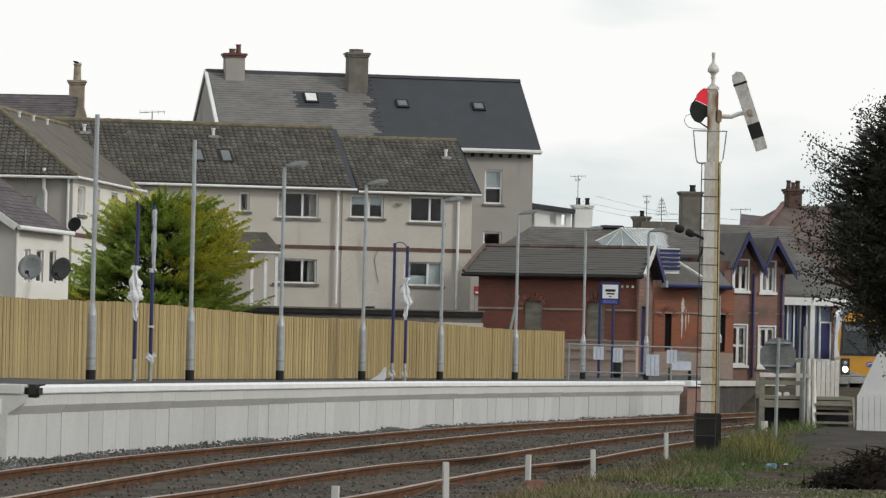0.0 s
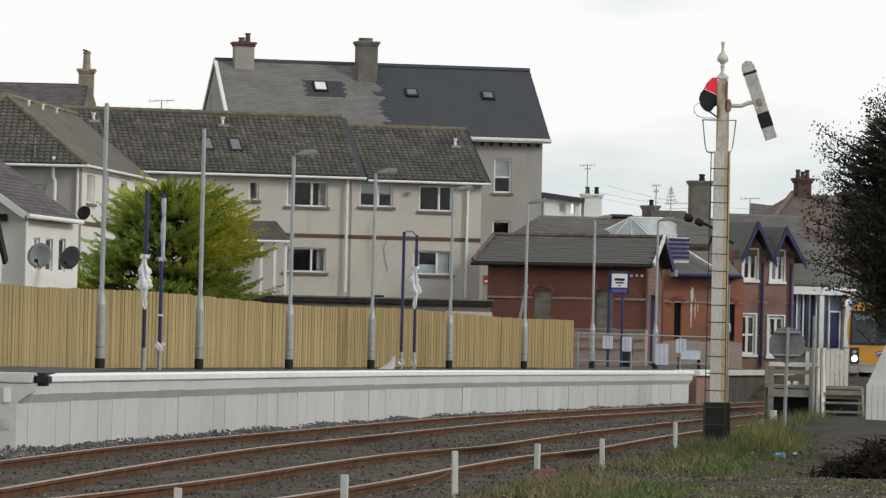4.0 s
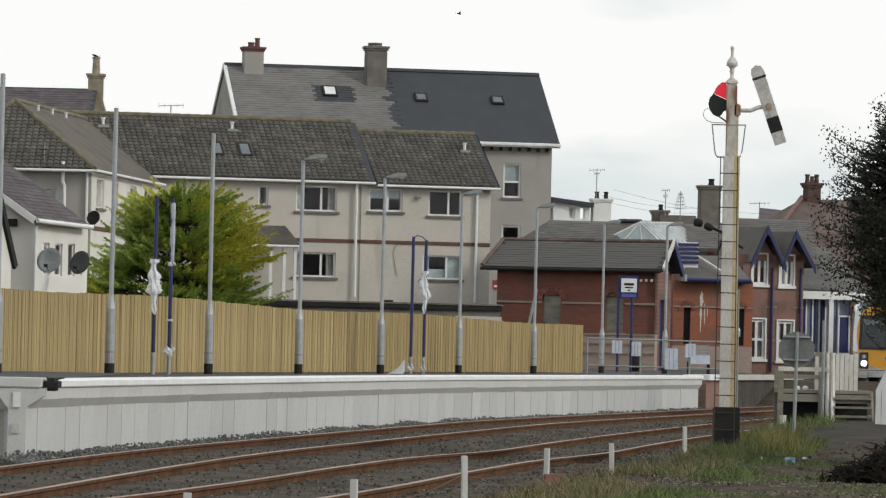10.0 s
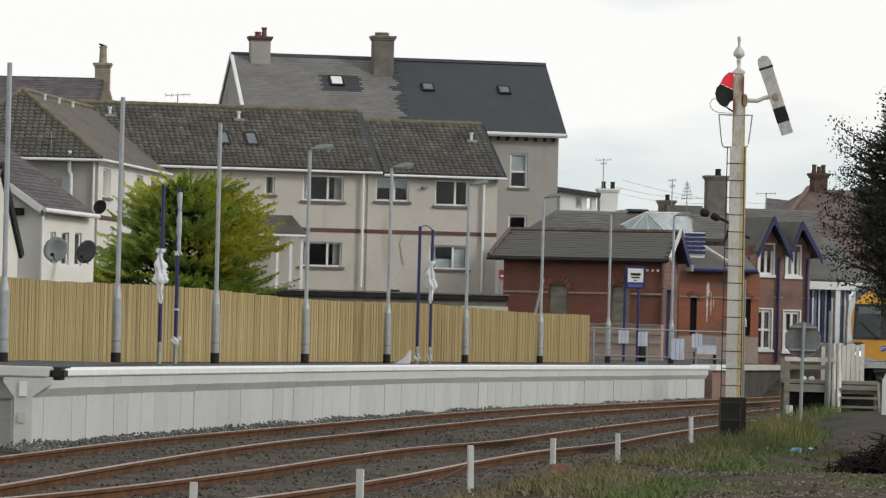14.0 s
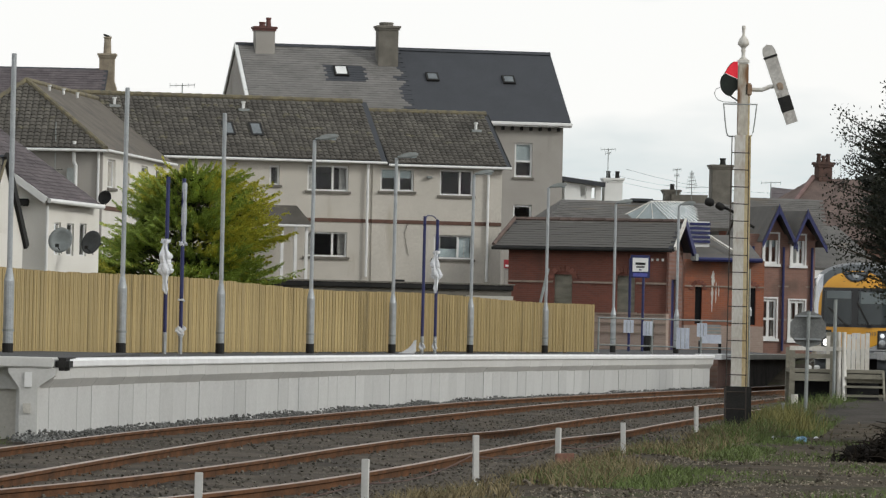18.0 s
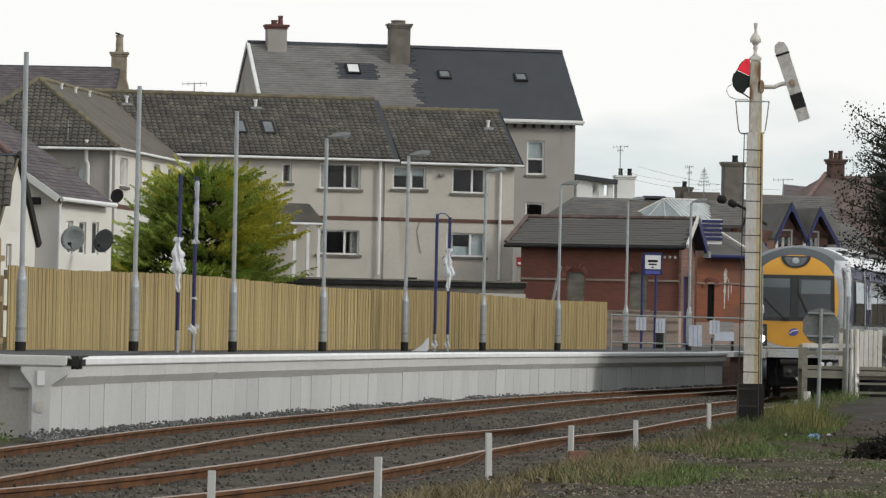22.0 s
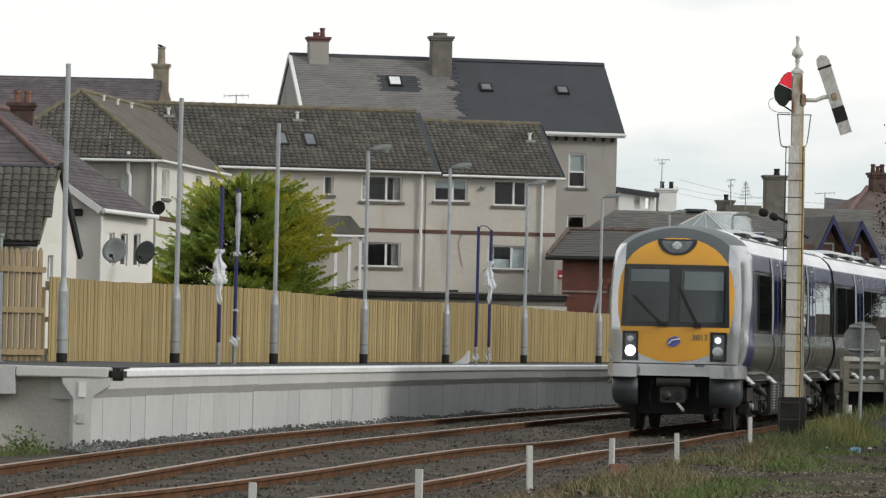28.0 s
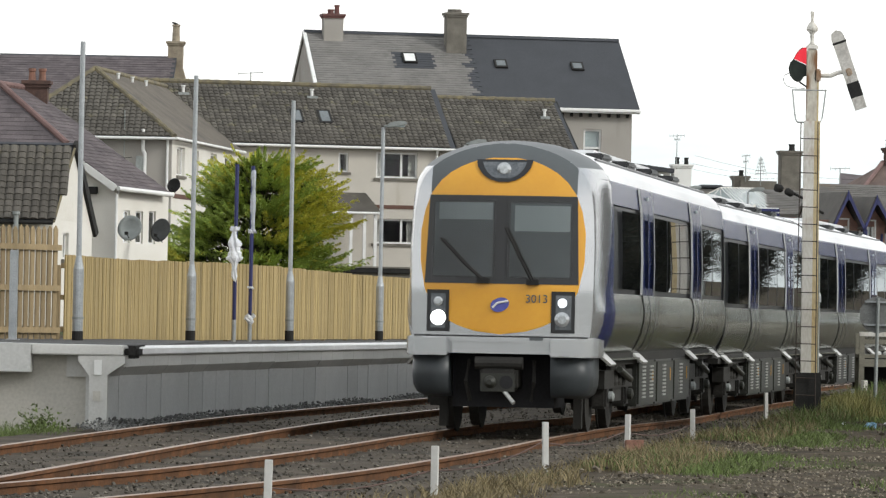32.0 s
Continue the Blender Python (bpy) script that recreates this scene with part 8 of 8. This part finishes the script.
def short_posts():
    for x, y, z in POSTS:
        p = thing("short_post", "short pale concrete post in the grass", "post", pose(x, y, 0, random.uniform(-2, 2), random.uniform(-1.5, 1.5), random.uniform(-20, 20)), group="short posts")
        part("post", one_box(-0.028, 0.028, -0.03, 0.03, -0.3, z, bevel=0.004), "galv_dull" if y > 80 else "concrete_grey", p)
    w = thing("signal_wire", "orange cable slung along the short posts", "cable")
    for (x0, y0, z0), (x1, y1, z1) in zip(POSTS, POSTS[1:5]):
        a, b = Vector((x0 - 0.04, y0, z0 - 0.2)), Vector((x1 - 0.04, y1, z1 - 0.2))
        part("span", tube(bmesh.new(), [a.lerp(b, k / 8) - Vector((0, 0, 0.08 * math.sin(math.pi * k / 8))) for k in range(9)], 0.007, 5), "brick_old", w)


short_posts()


# ---- trees ----
def spray(verts, faces, p, out, size, up, roll=0.0, thin=1.0):
    """One flat leafy spray: a kinked diamond."""
    side = out.cross(Vector((0, 0, 1)))
    side = side.normalized() if side.length > 0.01 else Vector((1, 0, 0))
    if roll:
        side = Matrix.Rotation(roll, 3, out) @ side
    tip = p + (out * 0.7 + Vector((0, 0, up))).normalized() * size
    mid = p.lerp(tip, 0.5)
    w = size * random.uniform(0.16, 0.3) * thin
    k = len(verts)
    verts.extend((p, mid + side * w + Vector((0, 0, 0.1 * size)), tip, mid - side * w - Vector((0, 0, 0.06 * size))))
    faces.append((k, k + 1, k + 2))
    faces.append((k, k + 2, k + 3))


def crown_mesh(name, mat, parent, verts, faces, label=""):
    me = bpy.data.meshes.new(name)
    me.from_pydata(verts, [], faces)
    me.materials.append(M[mat])
    ob = new(name, me)
    ob.parent = parent
    if label:
        ob["label"] = label
    return ob


def conifer():
    t = thing("conifer_tree", "broad yellow-green conifer rising behind the timber fence", "tree", pose(-9.3, 165, 1.0))
    part("trunk", tube(bmesh.new(), [(0, 0, -0.6), (0.05, 0, 1.5), (0, 0.05, 3.2), (0.1, 0, 4.8)], [0.28, 0.22, 0.14, 0.05], 10), "bark", t)
    rnd = random.Random(5)
    limbs, inner, green, gold = bmesh.new(), ([], []), ([], []), ([], [])
    heights = (0, 1.5, 2.2, 2.9, 3.6, 4.1, 4.6, 5.1, 5.5)
    east, west = (2.0, 2.2, 2.5, 2.95, 3.25, 2.95, 2.3, 1.4, 0.4), (3.9, 4.0, 3.5, 2.65, 2.1, 1.75, 1.4, 1.0, 0.4)

    def shell(a, z):
        """Uneven half width of the crown at a bearing and height; it leans to one side."""
        e, w = float(np.interp(z, heights, east)), float(np.interp(z, heights, west))
        base = w + (e - w) * (0.5 + 0.5 * math.cos(a))
        return base * (0.96 + 0.3 * noise.noise(Vector((math.cos(a) * 2.1, math.sin(a) * 2.1, z * 1.3))))
    # dark inner sprays stand in for the shade deep in the crown
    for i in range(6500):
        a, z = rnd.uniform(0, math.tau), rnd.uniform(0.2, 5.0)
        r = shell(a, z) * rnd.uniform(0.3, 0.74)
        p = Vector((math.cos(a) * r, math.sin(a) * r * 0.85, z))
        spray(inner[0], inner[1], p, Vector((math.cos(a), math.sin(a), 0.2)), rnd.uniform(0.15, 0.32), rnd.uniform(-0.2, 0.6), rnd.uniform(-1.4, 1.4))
    for i in range(150):
        a = rnd.uniform(math.pi - 0.25, math.tau + 0.25) if rnd.random() < 0.88 else rnd.uniform(0, math.pi)
        z = 0.6 + 4.7 * (i + rnd.random()) / 150
        r = shell(a, z)
        out = Vector((math.cos(a), math.sin(a) * 0.85, 0))
        root = out * r * rnd.uniform(0.25, 0.45) + Vector((0, 0, z - 0.25))
        aim_at = out * r * rnd.uniform(0.74, 1.1) + Vector((0, 0, z + rnd.uniform(-0.1, 0.3)))
        tube(limbs, [Vector((0, 0, max(0.1, z - 0.9))), root, root.lerp(aim_at, 0.7)], [0.05, 0.03, 0.008], 5)
        warm = 0.07 + 0.9 * ease(0.6, 1.5, aim_at.x) * ease(2.5, 3.1, z) * ease(5.0, 4.5, z) + 0.3 * ease(4.5, 5.2, z)
        golden = rnd.random() < warm
        for b in range(9):
            tip = aim_at + Vector((rnd.gauss(0, 0.42), rnd.gauss(0, 0.42), rnd.gauss(0, 0.11)))
            start = root.lerp(tip, rnd.uniform(0.1, 0.4))
            axis = (tip - start).normalized()
            side = axis.cross(Vector((0, 0, 1))).normalized()
            lift = side.cross(axis)
            long = (tip - start).length
            for k in range(26):
                f = 0.1 + 0.9 * (k + rnd.random()) / 26
                reach = min(0.34, 0.3 * long) * (0.16 + (1.02 - f) ** 0.7) * rnd.uniform(0.5, 1.05)
                base = start.lerp(tip, f) + Vector((0, 0, 0.1 * f * f - 0.1 * math.sin(f * 3)))
                way = (axis * 1.1 + side * (1 if k % 2 else -1) * rnd.uniform(0.5, 1.0) + lift * rnd.gauss(0.05, 0.12)).normalized()
                # gold clumps; the share grows along f to paint lit tips
                dst = gold if rnd.random() < (0.95 if golden else 0.05) * (0.5 + 0.55 * f) else green
                for j in range(13):
                    g = rnd.random()
                    p = base + way * reach * g + Vector((rnd.gauss(0, 0.012), rnd.gauss(0, 0.012), -0.05 * g * g + rnd.gauss(0, 0.012)))
                    d = (way + axis * 0.5 + Vector((rnd.gauss(0, 0.2), rnd.gauss(0, 0.2), rnd.gauss(0.0, 0.2)))).normalized()
                    spray(dst[0], dst[1], p, d, rnd.uniform(0.05, 0.11), d.z * 0.8, rnd.uniform(-0.9, 0.9), 0.42)
    part("limb", limbs, "bark", t)
    crown_mesh("inner_crown", "conifer_shaded", t, *inner)
    crown_mesh("crown", "conifer", t, *green)
    crown_mesh("golden_crown", "conifer_gold", t, *gold, label="golden foliage, thicker towards the tips for a lit look")


# darker green paints in the shade between the plumes
M["conifer_shaded"] = material("shaded inner conifer foliage", (0.08, 0.105, 0.028), 0.8, (0.05, 0.066, 0.018), 0.7, 14, 0.0, island=0.4, spec=0.1)
conifer()


def dark_tree():
    t = thing("evergreen_tree", "dark small-leaved evergreen tree beside the crossing", "tree", pose(7.3, 72, 0.0))
    part("trunk", tube(bmesh.new(), [(0.2, 0, -0.3), (0.1, 0, 1.5), (0, 0.1, 3.0), (-0.1, 0, 4.6)], [0.2, 0.16, 0.11, 0.04], 9), "bark", t)
    rnd = random.Random(11)
    limbs, leaves, inner = bmesh.new(), ([], []), ([], [])
    for i in range(6500):
        a, z = rnd.uniform(0, math.tau), rnd.uniform(1.8, 4.9)
        r = 2.0 * (max(0.02, 1 - abs((z - 3.4) / 2.1) ** 2.2)) * rnd.uniform(0.3, 0.88)
        spray(inner[0], inner[1], Vector((math.cos(a) * r, math.sin(a) * r, z)), Vector((math.cos(a), math.sin(a), 0.2)), rnd.uniform(0.18, 0.4), rnd.uniform(-0.3, 0.6))
    for i in range(460):
        a = rnd.uniform(0, math.tau)
        z = rnd.uniform(1.9, 4.9)
        reach = 2.25 * (max(0.02, 1 - abs((z - 3.4) / 2.3) ** 2.2)) * rnd.uniform(0.5, 1.08)
        tip = Vector((math.cos(a) * reach, math.sin(a) * reach, z + rnd.uniform(-0.15, 0.45)))
        base = Vector((0, 0, max(1.2, z - 0.7)))
        tube(limbs, [base, base.lerp(tip, 0.6), tip], [0.035, 0.018, 0.006], 5)
        for k in range(int(110 + reach * 170)):
            f = rnd.uniform(0.2, 1.04)
            s = 0.05 + 0.22 * (1.1 - f)
            p = base.lerp(tip, f) + Vector((rnd.gauss(0, s), rnd.gauss(0, s), rnd.gauss(0, s)))
            d = Vector((rnd.gauss(0, 1), rnd.gauss(0, 1), rnd.gauss(0.4, 1))).normalized()
            q = d.cross(Vector((rnd.gauss(0, 1), rnd.gauss(0, 1), rnd.gauss(0, 1)))).normalized()
            ln, w = rnd.uniform(0.035, 0.065), rnd.uniform(0.009, 0.017)
            n0 = len(leaves[0])
            leaves[0].extend((p, p + d * ln * 0.5 + q * w, p + d * ln, p + d * ln * 0.5 - q * w))
            leaves[1].append((n0, n0 + 1, n0 + 2, n0 + 3))
    part("limb", limbs, "bark", t)
    crown_mesh("inner_crown", "leaf_dark", t, *inner)
    crown_mesh("crown", "leaf_dark", t, *leaves)
    return t


evergreen = dark_tree()


def reflected_trees():
    """Unseen evergreens, added to darken the reflections in the train's side."""
    rnd = random.Random(21)
    for k in range(6):
        y = 70 + k * 27 + rnd.uniform(-4, 4)
        x = 0.0872 * y + 5.6 + (1.8 if k % 2 else 0)
        tree = copy_thing(evergreen, pose(x, y, -0.3, 0, 0, rnd.uniform(0, 360)))
        tree.scale = (1.1, 1.1, 1.25)


reflected_trees()


# ---- grass, weeds and rubble on the bank ----
def blades(name, count, where, height, mat, label, width=0.007, lean=0.45):
    verts, faces = [], []
    rnd = random.Random(len(name))
    for _ in range(count):
        x, y = where(rnd)
        z = ground_z(x, y) - 0.03
        h = rnd.uniform(*height)
        a = rnd.uniform(0, math.tau)
        dx, dy = math.cos(a), math.sin(a)
        lx, ly = rnd.gauss(0, lean) * h, rnd.gauss(0, lean) * h
        k = len(verts)
        verts.extend(((x - dx * width, y - dy * width, z), (x + dx * width, y + dy * width, z), (x + lx * 0.5 + dx * width * 0.7, y + ly * 0.5 + dy * width * 0.7, z + h * 0.6), (x + lx * 0.5 - dx * width * 0.7, y + ly * 0.5 - dy * width * 0.7, z + h * 0.6), (x + lx * 1.2, y + ly * 1.2, z + h)))
        faces.append((k, k + 1, k + 2, k + 3))
        faces.append((k + 3, k + 2, k + 4))
    me = bpy.data.meshes.new(name)
    me.from_pydata(verts, [], faces)
    me.materials.append(M[mat])
    tagged(new(name, me), label, "grass", kind="stuff")


def verge(lo, hi, y0, y1, patch=0.0):
    def pick(rnd):
        while True:
            y = rnd.uniform(y0, y1)
            x = LINE2(y) + rnd.uniform(lo, hi)
            if noise.noise(Vector((x * 0.7, y * 0.25, 1.5))) > patch:
                return x, y
    return pick


blades("green_grass", 22000, verge(1.75, 3.8, 46, 92, -0.02), (0.04, 0.13), "grass", "long green grass on the trackside bank")
blades("tall_grass", 2600, verge(1.9, 3.4, 64, 92, 0.14), (0.12, 0.3), "grass", "tall green grass round the signal post")
blades("dry_grass", 13000, verge(1.15, 3.2, 38, 92, -0.1), (0.06, 0.2), "grass_dry", "pale dry grass along the short posts")
blades("weeds", 9000, verge(2.4, 8.0, 34, 70, 0.18), (0.03, 0.12), "grass", "low weeds on the stony bank")
blades("platform_end_grass", 3500, lambda r: (r.uniform(-7.5, -5.55), r.uniform(58.5, 61.6)), (0.05, 0.28), "grass", "green grass below the platform end wall")


def round_sign_tuft(rnd):
    return rnd.gauss(4.85, 0.2), rnd.gauss(78.0, 1.5)


M["grass_olive"] = material("olive seeding grass", (0.20, 0.185, 0.06), 0.85, (0.12, 0.115, 0.04), 1.5, 20, 0.0, island=0.4)
M["twig"] = material("dark dead twigs", (0.03, 0.024, 0.018), 0.95, (0.014, 0.012, 0.01), 3, 20, 0.2, spec=0.1, island=0.5)
blades("seeding_grass", 1500, round_sign_tuft, (0.15, 0.42), "grass_olive", "olive seeding grass between the signal and the round sign", width=0.006, lean=0.25)


def on_bank():
    y = random.uniform(36, 93)
    x = LINE2(y) + random.uniform(2.0, 8)
    return x, y, ground_z(x, y) + 0.01


M["rubble"] = material("dull rubble", (0.15, 0.128, 0.098), 0.95, (0.08, 0.068, 0.052), 3, 30, 0.3, island=0.6, spec=0.1)
scatter_stones("rubble", 3600, on_bank, (0.012, 0.04), "rubble", "small stones and rubble on the bare bank", "rubble")


def on_foreground():
    y = random.uniform(33, 62)
    x = LINE2(y) + random.uniform(2.6, 7)
    return x, y, ground_z(x, y) + 0.006


M["gravel"] = material("pale brown gravel", (0.27, 0.235, 0.185), 0.95, (0.15, 0.13, 0.10), 3, 30, 0.2, island=0.6, spec=0.1)
scatter_stones("gravel", 9000, on_foreground, (0.006, 0.018), "gravel", "fine pale gravel trodden into the bare bank", "gravel")


def clutter():
    rnd = random.Random(3)
    heap = thing("brush_heap", "dark heap of cut branches and earth on the bank", "brush heap", pose(4.85, 60, ground_z(4.85, 60) - 0.04))
    bm = bmesh.new()
    for k in range(420):
        x = rnd.uniform(-0.55, 1.6)
        top = 0.52 * ease(-0.7, 0.1, x) * (0.7 + 0.3 * math.sin(x * 5))
        a = Vector((x, rnd.uniform(-0.6, 0.6), rnd.uniform(0.0, top)))
        d = Vector((rnd.gauss(0, 1), rnd.gauss(0, 0.5), rnd.gauss(0.25, 0.35))).normalized() * rnd.uniform(0.1, 0.3)
        tube(bm, [a, a + d * 0.5 + Vector((rnd.gauss(0, 0.03), 0, 0.03)), a + d], [0.011, 0.008, 0.003], 4)
    part("dead_brush", bm, "twig", heap)["kind"] = "stuff"
    mound = bmesh.new()
    bmesh.ops.create_icosphere(mound, subdivisions=4, radius=1.0)
    for v in mound.verts:
        bump = 1 + 0.35 * noise.noise(v.co * 2.3) + 0.18 * noise.noise(v.co * 6.0)
        v.co = Vector((0.75 + v.co.x * 1.15 * bump, v.co.y * 0.6 * bump, v.co.z * 0.36 * bump))
    part("earth_mound", mound, "twig", heap, "dark clod of earth and roots", smooth=True)
    vs, fs = [], []
    for k in range(2600):
        x = rnd.uniform(-0.55, 1.6)
        top = 0.46 * ease(-0.7, 0.1, x) * (0.7 + 0.3 * math.sin(x * 5))
        p = Vector((x, rnd.uniform(-0.55, 0.55), rnd.uniform(0.0, top)))
        spray(vs, fs, p, Vector((rnd.gauss(0, 1), rnd.gauss(0, 1), rnd.gauss(0, 0.6))).normalized(), rnd.uniform(0.05, 0.13), 0.2)
    crown_mesh("dead_leaves", "twig", heap, vs, fs)["kind"] = "stuff"
    for x, y, s, mat, lab, cat in ((4.56, 69.9, 0.055, "litter_blue", "crumpled blue plastic litter on the bank", "litter"), (4.3, 71.8, 0.03, "cloth", "small white litter on the bank", "litter"), (4.95, 72.5, 0.025, "cloth", "crumpled white paper litter", "litter"), (1.08, 56.3, 0.05, "terracotta", "broken orange-red brick by a short post", "brick")):
        o = thing("litter" if cat == "litter" else "broken_brick", lab, cat, pose(x, y, ground_z(x, y) + (0.05 if cat == "brick" else 0.0)))
        bm = bmesh.new()
        if cat == "brick":
            box(bm, -0.10, 0.10, -0.06, 0.06, -0.02, 0.13)
            bmesh.ops.bevel(bm, geom=list(bm.edges), offset=0.012, segments=1, affect="EDGES")
        else:
            bmesh.ops.create_icosphere(bm, subdivisions=2, radius=s * 1.6)
        for v in bm.verts:
            v.co += Vector((rnd.gauss(0, s * 0.25), rnd.gauss(0, s * 0.25), rnd.gauss(0, s * 0.2)))
        part("lump", bm, mat, o)
    b = thing("leafy_plant", "low dark green plant at the foot of the end wall", "plant", pose(-5.95, 61.0, -0.2))
    vs, fs = [], []
    for k in range(700):
        p = Vector((rnd.gauss(0, 0.14), rnd.gauss(0, 0.12), abs(rnd.gauss(0.1, 0.1))))
        spray(vs, fs, p, Vector((rnd.gauss(0, 1), rnd.gauss(0, 1), 0.3)).normalized(), rnd.uniform(0.03, 0.07), 0.3, rnd.uniform(-1.3, 1.3))
    crown_mesh("leaves", "grass", b, vs, fs)


M["litter_blue"] = material("pale blue plastic", (0.25, 0.45, 0.62), 0.5, None, 6, 40, 0.1)
clutter()


# ---- flying bird ----
def flying_bird():
    b = thing("flying_bird", "small dark bird in flight against the pale sky", "bird", pose(26, 200, 9, 0, 0, 100))
    part("body", lathe(bmesh.new(), [(0.006, -0.09), (0.025, -0.05), (0.032, 0.0), (0.024, 0.055), (0.016, 0.075), (0.004, 0.1)], 8, pose(0, 0, 0, 90, 0, 0)), "black", b, smooth=True)
    part("tail", prism(bmesh.new(), [(-0.02, 0.15), (0.02, 0.15), (0.01, 0.07), (-0.01, 0.07)], -0.004, 0.004, axis="z"), "black", b)
    out = []
    for s in (-1, 1):
        out.append(part("wing", prism(bmesh.new(), [(0.0, -0.05), (s * 0.08, -0.06), (s * 0.17, -0.015), (s * 0.08, 0.02), (0.0, 0.035)], -0.004, 0.004, axis="z"), "black", b))
    return b, out


bird, wings = flying_bird()


# ---- motion keys ----
NOSE = [(0, 152), (11, 152), (12, 150.9), (12.5, 149.7), (13.5, 147.7), (14.4, 145.4), (15.5, 142.4), (16.6, 138.9), (17.2, 136.4), (18, 132.9), (19, 128.3), (20, 123.3), (21, 118.3), (22, 113.4), (23, 109.1), (24, 104.8), (25, 100.2), (26, 95.0), (27, 89.6), (28, 84.2), (29, 78.2), (30, 72), (31, 65.2), (32, 59.2)]


def car_pose(nose_y, back):
    """A carriage sits on the line by its two bogies; back is its distance behind the nose."""
    def on_line(dist):
        y, p = nose_y, along(LINE2, nose_y)[0]
        while dist > 0:
            step = min(0.5, dist)
            t = along(LINE2, y)[1]
            y += step * t.y
            dist -= step
        return along(LINE2, y)[0]
    a, b = on_line(back + BOGIE), on_line(back + CAR - BOGIE)
    d = (b - a).normalized()
    o = a - d * BOGIE
    return pose(o.x, o.y, dip(o.y), 0, 0, math.degrees(math.atan2(-d.x, d.y)))


def motions():
    depth = spline(NOSE)
    for k, car in enumerate(cars):
        rows = [(0, car_pose(152, k * (CAR + 0.35))), (11, car_pose(152, k * (CAR + 0.35)))]
        rows += [(t, car_pose(depth(t), k * (CAR + 0.35))) for t in np.arange(11.5, 32.01, 0.5)]
        walk(car, rows)
    # the bird leaves the tree, crosses the sky and is gone over the roofs
    rows = [(0, pose(26, 200, 9, 0, 0, 100)), (6.2, pose(26, 200, 9, 0, 0, 100))]
    rows += [(t, pose(9.15 - 4.3 * (t - 7.8), 200, 8.97 + 2.55 * (t - 7.8), 12, 8, 100)) for t in np.arange(7.0, 10.61, 0.4)]
    rows += [(12.5, pose(-12, 215, 26, 0, 0, 95)), (32, pose(-140, 330, 60, 0, 0, 95))]
    walk(bird, rows)
    for s, wing in zip((-1, 1), wings):
        beat = [(0, pose(0, 0, 0)), (6.8, pose(0, 0, 0))]
        beat += [(6.9 + 0.1 * k, pose(0, 0, 0, 0, s * (-28 if k % 2 else 32), 0)) for k in range(38)]
        walk(wing, beat + [(11, pose(0, 0, 0)), (32, pose(0, 0, 0))])


motions()
